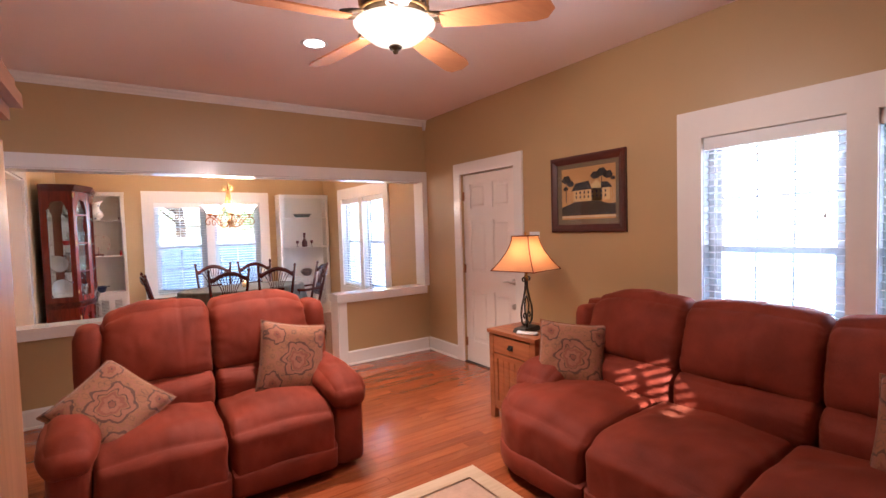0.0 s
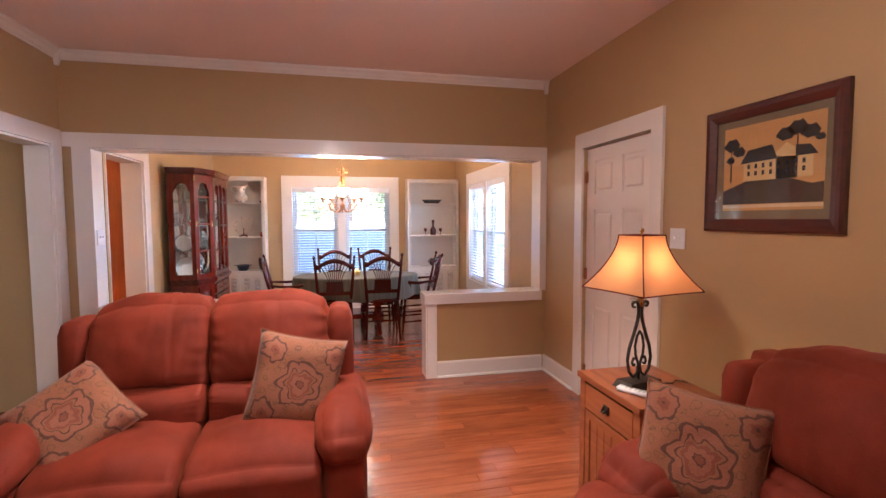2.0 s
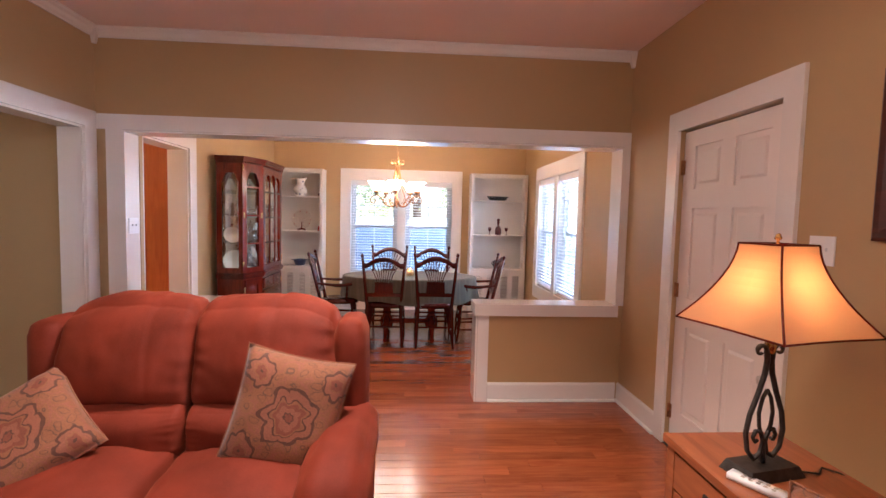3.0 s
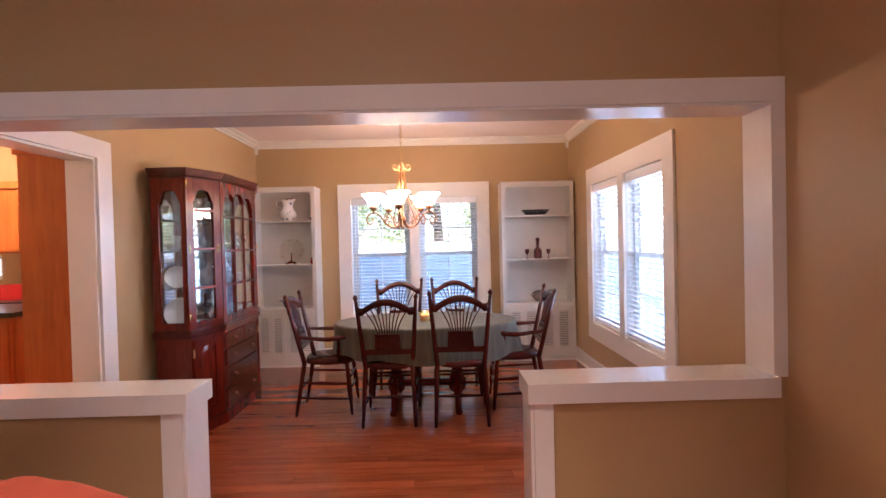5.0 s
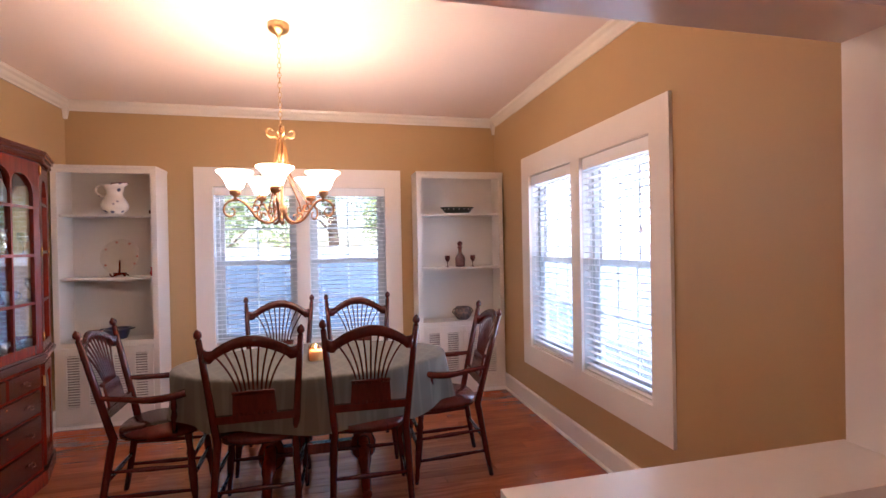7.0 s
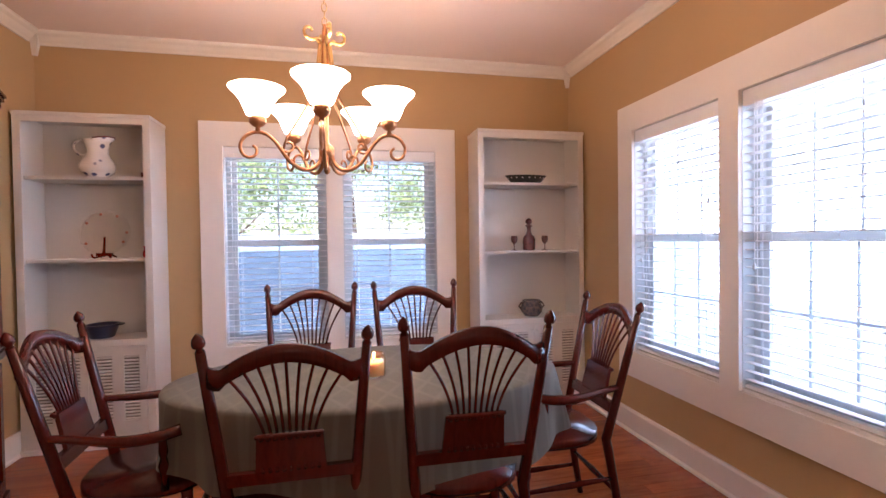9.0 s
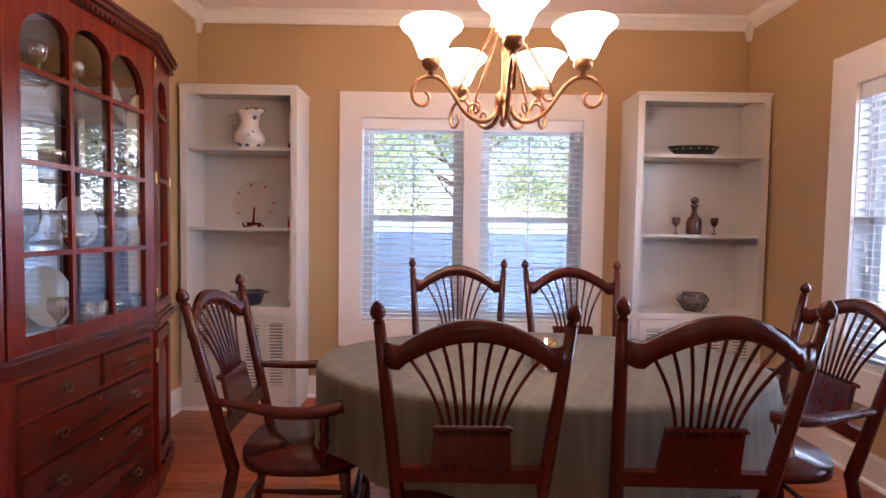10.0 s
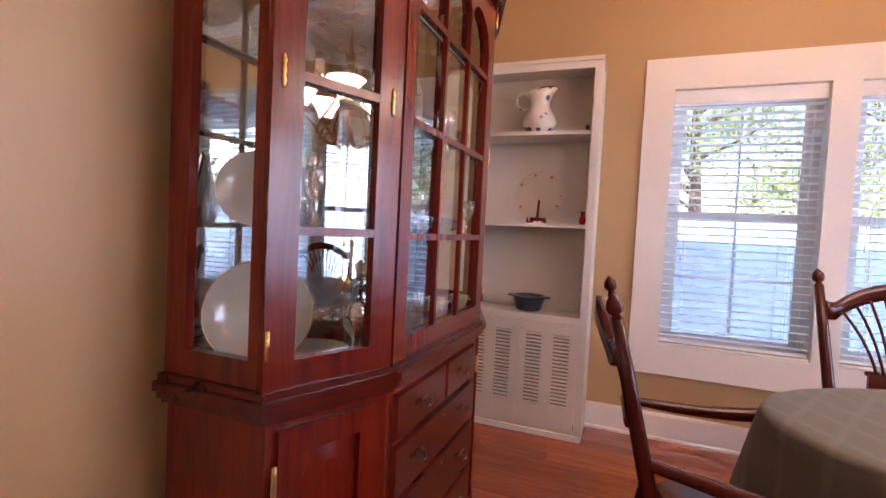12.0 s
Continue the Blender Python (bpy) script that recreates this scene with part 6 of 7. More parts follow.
    for k, (a, b) in enumerate(dz):
        spans = [(H1Y + 0.03, H1Y + 0.37), (H1Y + 0.38, H2Y - 0.03)] if k == 0 else [(H1Y + 0.03, H2Y - 0.03)]
        for y0, y1 in spans:
            bm = bmesh.new()
            vs = box(bm, fx - 0.004, fx + 0.014, y0, y1, a, b)
            for v in vs:
                if v.co.x > fx:
                    v.co.y += 0.008 if v.co.y < (y0 + y1) / 2 else -0.008
                    v.co.z += 0.008 if v.co.z < (a + b) / 2 else -0.008
            dr = part("drawer", bm, CHERRYX, h)
            cs = [(y0 + y1) / 2] if k == 0 else [y0 + 0.15, y1 - 0.12]
            for cy in cs:
                handle_pull(dr, Matrix.Translation((fx + 0.0145, cy, (a + b) / 2)) @ pose(0, 0, 0, 0, 0, 90))
            if k == 1 or k == 2:
                bm = bmesh.new()
                lathe(bm, [(0, 0), (0.006, 0), (0.006, 0.002), (0, 0.003)], 10, m=Matrix.Translation((fx + 0.0141, (y0 + y1) / 2 + 0.01, b - 0.03)) @ pose(0, 0, 0, 0, 90))
                part("keyhole", bm, BRASS, dr)
    # lower canted doors with raised arched panels
    for p, q in (((HX, HYA), (HM, H1Y)), ((HM, H2Y), (HX, HYB))):
        d = Vector(q) - Vector(p)
        L = d.length
        m = Matrix.Translation((p[0] - 0.012, p[1], 0)) @ Matrix.Rotation(math.atan2(d.y, d.x), 4, "Z")
        bm = bmesh.new()
        z0, z1, t = 0.10, 0.725, 0.014
        box(bm, 0.035, 0.085, -t, 0, z0, z1)
        box(bm, L - 0.085, L - 0.035, -t, 0, z0, z1)
        box(bm, 0.085, L - 0.085, -t, 0, z0, z0 + 0.07)
        box(bm, 0.085, L - 0.085, -t, 0, z1 - 0.055, z1)
        bevel(bm, 0.002, 1)
        dr = part("lower_door", bm, CHERRY, h)
        bm = bmesh.new()
        a, b = 0.087, L - 0.087
        out, inn = [], []
        for o, lst, y in ((0.0, out, -0.001), (0.034, inn, -0.009)):
            aa, bb, zz0 = a + o, b - o, z0 + 0.072 + o
            zt = z1 - 0.058 - o
            pts = [(aa, zz0), (bb, zz0), (bb, zt - 0.07)]
            for i in range(21):
                u = 1 - 2 * i / 20
                pts.append(((aa + bb) / 2 + u * (bb - aa) / 2 * 0.8, zt - 0.05 * abs(u) ** 2.2 - 0.0))
            pts.append((aa, zt - 0.07))
            lst += [bm.verts.new((x, y, z)) for x, z in pts]
        k = len(out)
        for i in range(k):
            bm.faces.new((out[i], out[(i + 1) % k], inn[(i + 1) % k], inn[i]))
        bm.faces.new(inn)
        part("raised_panel", bm, CHERRY, dr)
        bm = bmesh.new()
        lathe(bm, [(0, -0.035), (0.006, -0.03), (0.006, 0.03), (0, 0.035)], 8, (0.028, -0.012, z1 - 0.10))
        part("hinge", bm, BRASSOLD, dr)
        dr.matrix_basis = m
    return h


SHELFEDGE = material("green glass edge", (0.25, 0.42, 0.38), 0.15, vary=0.05, bump=0, coat=0.5)
SHELFGLASS = glass("shelf glass", (0.78, 0.90, 0.86), 0.0, 0.12)
hutch()


# ---- dishes ----
def plate(at, r, label, mat=None, rim=None):
    p = thing("plate", label, "plate", "china in the hutch")
    bm = bmesh.new()
    lathe(bm, [(0, 0.003), (r * 0.6, 0.003), (r * 0.66, 0.010), (r * 0.97, 0.020), (r, 0.022), (r * 0.98, 0.017), (r * 0.68, 0.004), (r * 0.62, 0.0), (0, 0.0)], 36)
    part("dish", bm, mat or CHINA, p)
    if rim:
        bm = bmesh.new()
        lathe(bm, [(r * 0.985, 0.0205), (r * 0.992, 0.0235), (r * 1.004, 0.0225), (r * 1.002, 0.0195)], 36, caps=False)
        part("gold_rim", bm, BRASS, p)
    p.matrix_world = at
    return p


def leaning(x, y, z, r, ang, tilt=76):
    """Upright, its face turned to ang degrees in plan and leaning back."""
    return Matrix.Translation((x, y, z + r * math.sin(radians(tilt)) * 1.0)) @ pose(0, 0, 0, 0, 0, ang) @ pose(0, 0, 0, 0, tilt)


def glassware(kind, x, y, z, s=1.0, mat=None, label=None, cat=None):
    prof = {
        "goblet": [(0, 0), (0.030, 0.001), (0.028, 0.004), (0.005, 0.010), (0.004, 0.055), (0.010, 0.065), (0.026, 0.085), (0.032, 0.11), (0.030, 0.14), (0.028, 0.14), (0.029, 0.11), (0.022, 0.085), (0, 0.07)],
        "tumbler": [(0, 0), (0.026, 0), (0.031, 0.10), (0.029, 0.10), (0.024, 0.008), (0, 0.008)],
        "bowl": [(0, 0), (0.035, 0), (0.045, 0.012), (0.085, 0.05), (0.095, 0.075), (0.091, 0.075), (0.08, 0.052), (0.04, 0.018), (0, 0.016)],
        "vase": [(0, 0), (0.030, 0), (0.042, 0.03), (0.046, 0.07), (0.030, 0.12), (0.026, 0.15), (0.040, 0.18), (0.036, 0.18), (0.022, 0.15), (0.026, 0.12), (0.040, 0.07), (0, 0.02)],
        "cup": [(0, 0), (0.022, 0), (0.026, 0.008), (0.040, 0.05), (0.043, 0.065), (0.040, 0.065), (0.034, 0.04), (0.02, 0.012), (0, 0.010)],
        "decanter": [(0, 0), (0.040, 0.0), (0.043, 0.008), (0.044, 0.075), (0.036, 0.098), (0.019, 0.112), (0.021, 0.120), (0.015, 0.126), (0.015, 0.160), (0.024, 0.168), (0.024, 0.174), (0.011, 0.180), (0.022, 0.192), (0.024, 0.206), (0.016, 0.218), (0.004, 0.224), (0, 0.226)],
    }[kind]
    g = thing(kind if kind in ("bowl", "vase", "decanter", "tumbler", "cup", "goblet") else "glass", label or ("cut crystal " + kind + " on a glass shelf in the china hutch"), cat or kind, "" if label else "crystal in the hutch")
    bm = bmesh.new()
    if mat is None:
        top = max(range(len(prof)), key=lambda i: prof[i][1])
        prof = prof[:top + 1] + [(prof[top][0] - 0.001, prof[top][1])]
    lathe(bm, [(r * s, h * s) for r, h in prof], 16, caps=mat is not None)
    part("body", bm, mat or CRYSTAL, g)
    if kind == "cup":
        bm = bmesh.new()
        tube(bm, [(0.038 * s, 0, 0.055 * s), (0.062 * s, 0, 0.05 * s), (0.060 * s, 0, 0.025 * s), (0.030 * s, 0, 0.02 * s)], 0.004 * s, 6)
        part("handle", bm, mat or CHINA, g)
    g.matrix_world = Matrix.Translation((x, y, z))
    return g


SH = [0.809, 1.1182, 1.4032, 1.6882]
plate(leaning(-0.105, 7.125, SH[0], 0.118, -50, 80), 0.118, "large gold-rimmed white dinner plate standing in the hutch", rim=True)
plate(leaning(-0.125, 7.13, SH[1], 0.088, -55, 78), 0.088, "gold-rimmed white china plate standing on a hutch shelf", rim=True)
plate(leaning(-0.12, 8.13, SH[3], 0.10, 20, 78), 0.10, "white china plate standing on the hutch's top shelf")
plate(leaning(-0.11, 7.72, SH[0], 0.12, 0, 78), 0.12, "white china plate standing at the bottom of the hutch")
plate(leaning(-0.11, 7.88, SH[1], 0.105, 0, 78), 0.105, "white china plate standing on a shelf in the hutch")
plate(Matrix.Translation((0.01, 7.16, SH[0])), 0.095, "white soup plate lying at the bottom of the hutch", rim=True)
plate(Matrix.Translation((0.01, 7.16, SH[0] + 0.0235)), 0.09, "white soup plate stacked on another in the hutch", rim=True)
for kind, x, y, k, s in (("bowl", -0.07, 7.32, 0, 1.1), ("goblet", 0.06, 7.30, 0, 1.0), ("goblet", 0.06, 7.40, 0, 0.9), ("vase", -0.06, 7.48, 0, 1.0), ("goblet", 0.08, 7.56, 0, 1.0), ("tumbler", 0.07, 7.70, 0, 1.0), ("tumbler", 0.07, 7.78, 0, 1.0), ("bowl", 0.0, 7.92, 0, 1.0),
                         ("goblet", 0.09, 7.22, 0, 1.1), ("tumbler", 0.10, 7.31, 0, 0.9), ("goblet", 0.11, 7.36, 0, 1.0), ("goblet", 0.03, 7.30, 1, 1.1), ("goblet", 0.09, 7.31, 1, 1.0), ("tumbler", 0.10, 7.24, 2, 0.9), ("goblet", 0.09, 7.30, 2, 0.9), ("goblet", 0.0, 7.08, 3, 0.9), ("goblet", 0.05, 7.14, 3, 0.9), ("bowl", 0.04, 7.30, 3, 0.8), ("goblet", 0.08, 7.50, 3, 0.9), ("goblet", 0.08, 7.66, 3, 0.9),
                         ("goblet", 0.02, 7.14, 1, 1.0), ("goblet", 0.04, 7.24, 1, 1.0), ("vase", -0.04, 7.20, 1, 1.0), ("goblet", 0.06, 7.40, 1, 1.0), ("vase", -0.04, 7.50, 1, 1.1), ("goblet", 0.06, 7.60, 1, 1.0), ("bowl", 0.0, 7.72, 1, 0.8), ("goblet", 0.05, 8.1, 1, 1.0),
                         ("tumbler", 0.03, 7.12, 2, 0.9), ("tumbler", 0.05, 7.20, 2, 0.9), ("goblet", 0.0, 7.04, 2, 0.9), ("goblet", 0.06, 7.45, 2, 1.0), ("bowl", 0.0, 7.62, 2, 0.9), ("goblet", 0.06, 7.80, 2, 1.0), ("vase", 0.0, 7.92, 2, 0.9), ("goblet", 0.0, 8.12, 2, 1.0), ("bowl", 0.0, 7.18, 3, 0.7)):
    glassware(kind, x, y, SH[k], s)
RUBY = material("ruby glass", (0.40, 0.01, 0.015), 0.1, vary=0.1, bump=0, coat=0.8)
for y in (7.22, 7.27, 7.33):
    glassware("cup", -0.05, y - 0.05, SH[2], 0.75, RUBY, "small ruby red glass cup on a shelf in the china hutch", "cup")
glassware("cup", 0.0, 7.98, SH[1], 1.0, CHINA, "white china cup on a shelf in the hutch", "cup")
glassware("cup", 0.04, 8.08, SH[0], 1.0, CHINA, "white china cup at the bottom of the hutch", "cup")
bm = bmesh.new()
prism(bm, [(-0.13, 7.22), (-0.03, 7.24), (-0.03, 7.36), (-0.13, 7.36)], SH[0] + 0.0, SH[0] + 0.05)
bevel(bm, 0.008, 2)
nb = thing("wooden_box", "small dark wooden box at the bottom of the hutch", "box")
part("box_body", bm, CHERRY, nb)
for o in list(bpy.data.objects):
    if o.name.startswith("bowl") and o.parent is None and abs(o.location.y - 7.32) < 0.01:
        o.location.y, o.location.x = 7.43, -0.10


# ---- built-in shelves ----
def niche(x0, x1, doors_open, label):
    """White shelf unit between x0 and x1 against the far wall: three open shelves over louvred doors."""
    s = thing("shelf_unit", label, "built-in shelf")
    yf, yb, top, ct = 8.95, YF - 0.001, 2.093, 0.683
    t = 0.022
    boxes("side_panel", [(x0, x0 + t, yf, yb, 0.0, top - 0.001)], SHELFW, s, bev=0.0015)
    boxes("side_panel", [(x1 - t, x1, yf, yb, 0.0, top - 0.001)], SHELFW, s, bev=0.0015)
    boxes("top_panel", [(x0 - 0.004, x1 + 0.004, yf - 0.006, yb, top, top + 0.022)], SHELFW, s, bev=0.003)
    boxes("back_panel", [(x0 + t, x1 - t, yb - 0.012, yb, 0.05, top - 0.001)], SHELFW, s)
    boxes("face_frame", [(x0 + t, x0 + 0.042, yf, yf + 0.02, 0.05, top - 0.001), (x1 - 0.042, x1 - t, yf, yf + 0.02, 0.05, top - 0.001), (x0 + 0.042, x1 - 0.042, yf, yf + 0.02, top - 0.04, top - 0.001)], SHELFW, s, bev=0.0015)
    for z in (1.203, 1.723):
        boxes("shelf", [(x0 + t, x1 - t, yf + 0.022, yb - 0.012, z - 0.02, z)], SHELFW, s, bev=0.003)
    boxes("counter", [(x0 + t, x1 - t, yf + 0.021, yb - 0.012, ct - 0.02, ct)], SHELFW, s)
    boxes("base_rail", [(x0 + t, x1 - t, yf + 0.001, yf + 0.02, 0.0, 0.05)], SHELFW, s)
    boxes("toe_moulding", [(x0, x1, yf - 0.014, yf - 0.0005, 0.0, 0.03)], WHITE, s, bev=0.004)
    boxes("counter_edge", [(x0 + 0.042, x1 - 0.042, yf, yf + 0.02, ct - 0.035, ct + 0.003)], SHELFW, s, bev=0.002)
    a, b = x0 + 0.045, x1 - 0.045
    mid = (a + b) / 2
    for d0, d1 in ((a, mid - 0.0015), (mid + 0.0015, b)):
        w = d1 - d0
        cols = [(d0 + w * 0.13, d0 + w * 0.40), (d0 + w * 0.60, d0 + w * 0.87)]
        z0, z1, v0, v1 = 0.055, ct - 0.038, 0.17, 0.585
        y0, y1 = yf - 0.012, yf + 0.001
        items, p = [], d0
        for c0, c1 in cols:
            items.append((p, c0, y0, y1, z0, z1))
            items += [(c0, c1, y0, y1, z0, v0), (c0, c1, y0, y1, v1, z1)]
            p = c1
        items.append((p, d1, y0, y1, z0, z1))
        door = boxes("louvred_door", items, SHELFW, s)
        for c0, c1 in cols:
            n = 20
            for i in range(n):
                z = v0 + (v1 - v0) * (i + 0.5) / n
                bm = bmesh.new()
                box(bm, c0 + 0.0005, c1 - 0.0005, -0.006, 0.006, -0.0035, 0.0035, Matrix.Translation((0, (y0 + y1) / 2, z)) @ pose(0, 0, 0, 35))
                part("louvre", bm, SHELFW, door)
        # added dark sheet: the shade between the louvres, put in as colour
        boxes("shade_sheet", [(d0 + 0.01, d1 - 0.01, yf + 0.012, yf + 0.016, v0 - 0.01, v1 + 0.01)], SHELFSHADE, door)
        kx = d1 - 0.02 if d0 == a else d0 + 0.02
        bm = bmesh.new()
        lathe(bm, [(0, 0), (0.005, 0), (0.005, 0.008), (0.011, 0.014), (0.008, 0.02), (0, 0.021)], 12, m=Matrix.Translation((kx, y0, 0.60)) @ pose(0, 0, 0, 90))
        part("knob", bm, SHELFW, door)
    return s


# the cupboards' inner shade as a dark colour
SHELFSHADE = material("painted cupboard shade", (0.22, 0.19, 0.17), 0.8, vary=0.1, bump=0)
niche(XD + 0.023, 0.49, False, "white built-in shelves over louvred doors, holding a pitcher and plate")
niche(2.68, XE - 0.022, False, "white built-in shelves over louvred doors, holding a decanter and goblets")


def pitcher(x, y, z):
    p = thing("pitcher", "white porcelain pitcher with blue flowers and a brown lip", "pitcher")
    m = material("flowered porcelain", (0.78, 0.74, 0.70), 0.15, vary=0.03, bump=0, coat=0.6)
    n, l = m.node_tree.nodes, m.node_tree.links
    b = n["Principled BSDF"]
    v = n.new("ShaderNodeTexVoronoi")
    v.inputs["Scale"].default_value = 16
    tc = n.new("ShaderNodeTexCoord")
    l.new(tc.outputs["Object"], v.inputs[0])
    r = n.new("ShaderNodeValToRGB")
    r.color_ramp.elements[0].position, r.color_ramp.elements[0].color = 0.18, (0.10, 0.11, 0.20, 1)
    r.color_ramp.elements[1].position, r.color_ramp.elements[1].color = 0.30, (0.78, 0.74, 0.70, 1)
    l.new(v.outputs["Distance"], r.inputs[0])
    l.new(r.outputs[0], b.inputs["Base Color"])
    bm = bmesh.new()
    vs = lathe(bm, [(0, 0), (0.060, 0), (0.066, 0.008), (0.062, 0.016), (0.092, 0.04), (0.101, 0.07), (0.094, 0.10), (0.074, 0.13), (0.060, 0.155), (0.058, 0.185), (0.066, 0.215), (0.078, 0.245), (0.074, 0.245), (0.058, 0.212), (0.052, 0.185), (0, 0.17)], 28)
    for q in vs:
        if q.co.z > 0.2 and q.co.x > 0:
            q.co.x *= 1 + (q.co.z - 0.2) * 7
            q.co.z += q.co.x * 0.18
    part("body", bm, m, p)
    bm = bmesh.new()
    tube(bm, tube_path([(-0.066, 0, 0.225), (-0.10, 0, 0.25), (-0.14, 0, 0.235), (-0.145, 0, 0.19), (-0.11, 0, 0.155), (-0.068, 0, 0.15)]), 0.009, 8)
    part("handle", bm, m, p)
    bm = bmesh.new()
    pts = []
    for i in range(17):
        a = radians(-80 + 160 * i / 16)
        xx = 0.077 * math.cos(a) * (1 + 0.045 * 7)
        pts.append((xx, 0.077 * math.sin(a), 0.2465 + xx * 0.18))
    tube(bm, pts, 0.004, 6)
    part("gilt_lip", bm, CHERRY, p)
    p.matrix_world = Matrix.Translation((x, y, z)) @ pose(0, 0, 0, 0, 0, -8)


pitcher(0.14, 9.07, 1.7235)


def display_plate(x, y, z):
    p = thing("display_plate", "clear flower-painted glass plate standing on a dark easel", "plate")
    bm = bmesh.new()
    r = 0.15
    vs = lathe(bm, [(0, 0.002), (r * 0.62, 0.002), (r * 0.7, 0.01), (r, 0.018), (r * 0.99, 0.014), (r * 0.7, 0.006), (r * 0.62, -0.001), (0, -0.001)], 40)
    bmesh.ops.transform(bm, matrix=Matrix.Translation((0, 0.035, 0.165)) @ pose(0, 0, 0, 78), verts=vs)
    part("dish", bm, glass("clear plate", (0.97, 0.96, 0.95), 0.1, 0.0), p)
    for a in (60, 105, 150, 215, 0, -30):
        bm = bmesh.new()
        q = (r * 0.85 * math.cos(radians(a)), r * 0.85 * math.sin(radians(a)))
        vs = lathe(bm, [(0, 0.0), (0.010, 0.001), (0.006, 0.004), (0, 0.0045)], 8)
        bmesh.ops.transform(bm, matrix=Matrix.Translation((0, 0.035, 0.165)) @ pose(0, 0, 0, 78) @ Matrix.Translation((q[0], q[1], 0.017)), verts=vs)
        part("painted_flower", bm, material("pink flower", (0.45, 0.16, 0.10), 0.5, bump=0), p)
    bm = bmesh.new()
    for s in (-1, 1):
        tube(bm, tube_path([(s * 0.012, 0.03, 0.03), (s * 0.03, 0.0, 0.012), (s * 0.05, -0.03, 0.006), (s * 0.055, -0.04, 0.03)]), 0.006, 8)
        tube(bm, [(s * 0.02, 0.02, 0.03), (s * 0.045, 0.06, 0.006)], 0.006, 8)
    tube(bm, [(0, -0.012, 0.012), (0, 0.0, 0.06), (0.002, 0.006, 0.14)], [0.012, 0.008, 0.006], 8)
    box(bm, -0.045, 0.045, -0.01, 0.02, 0.016, 0.034)
    part("easel", bm, CHERRY, p, "dark wooden easel")
    p.matrix_world = Matrix.Translation((x, y, z))


display_plate(0.16, 9.08, 1.2035)


def small_bowl(x, y, z):
    p = thing("serving_bowl", "small navy blue stoneware bowl with flared sides, on white shelf", "bowl")
    bm = bmesh.new()
    lathe(bm, [(0, 0), (0.062, 0), (0.070, 0.006), (0.092, 0.07), (0.104, 0.082), (0.102, 0.088), (0.09, 0.088), (0.084, 0.07), (0.06, 0.012), (0, 0.010)], 28)
    part("body", bm, NAVY, p)
    for s in (-1, 1):
        boxes("lug_handle", [(s * 0.112 - 0.012, s * 0.112 + 0.012, -0.025, 0.025, 0.078, 0.088)], NAVY, p, bev=0.003)
    p.matrix_world = Matrix.Translation((x, y, z))


small_bowl(0.14, 9.07, 0.6865)


def oblong_dish(x, y, z):
    p = thing("oblong_dish", "long black oval dish with a painted rim, on the shelf", "dish")
    bm = bmesh.new()
    vs = lathe(bm, [(0, 0), (0.10, 0), (0.12, 0.004), (0.165, 0.055), (0.172, 0.062), (0.160, 0.062), (0.115, 0.012), (0, 0.010)], 32)
    for q in vs:
        q.co.y *= 0.42
    part("body", bm, BLACKC, p)
    bm = bmesh.new()
    for i in range(9):
        a = math.pi + math.pi * (i + 0.5) / 9
        vs = lathe(bm, [(0, 0), (0.006, 0.001), (0, 0.003)], 6)
        bmesh.ops.transform(bm, matrix=Matrix.Translation((0.152 * math.cos(a), 0.152 * 0.42 * math.sin(a) - 0.002, 0.042)) @ pose(0, 0, 0, 70), verts=vs)
    part("painted_rim", bm, SHELFW, p)
    p.matrix_world = Matrix.Translation((x, y, z))


oblong_dish(3.10, 9.06, 1.7235)
AMBER = material("smoky ruby glass", (0.10, 0.03, 0.03), 0.12, vary=0.2, scale=40, bump=0.1, coat=0.6)
glassware("decanter", 3.12, 9.06, 1.2035, 1.12, AMBER, "dark cut glass decanter with a round stopper, between two goblets", "decanter")
for x in (2.985, 3.24):
    glassware("goblet", x, 9.03, 1.2035, 0.80, AMBER, "small dark stemmed goblet beside the decanter on the shelf", "goblet")


def patterned_pot(x, y, z):
    p = thing("patterned_pot", "small blue and rust patterned pot with handles, on white shelf", "pot")
    m = material("patterned glaze", (0.13, 0.085, 0.07), 0.25, vary=0.7, scale=45, bump=0.1, second=(0.03, 0.04, 0.065), coat=0.5)
    bm = bmesh.new()
    lathe(bm, [(0, 0), (0.055, 0), (0.060, 0.006), (0.082, 0.035), (0.088, 0.065), (0.078, 0.095), (0.062, 0.105), (0.072, 0.118), (0.070, 0.123), (0.058, 0.112), (0, 0.10)], 24)
    part("body", bm, m, p)
    for s in (-1, 1):
        bm = bmesh.new()
        tube(bm, [(s * 0.08, 0, 0.05), (s * 0.105, 0, 0.075), (s * 0.09, 0, 0.10), (s * 0.066, 0, 0.11)], 0.007, 8)
        part("handle", bm, m, p)
    p.matrix_world = Matrix.Translation((x, y, z))


patterned_pot(3.14, 9.07, 0.6865)


glassware("vase", 0.42, 9.04, 1.2035, 0.42, RUBY, "tiny ruby glass vase at the edge of the white shelf", "vase")
glassware("tumbler", 0.42, 9.02, 1.7235, 0.35, AMBER, "tiny dark glass at the edge of the white shelf", "glass")
switch_plate(Matrix.Translation((HX0 + 0.0155, YH + 0.07, 1.33)) @ pose(0, 0, 0, 0, 0, 90), "white light switch plate on the white opening's side jamb")


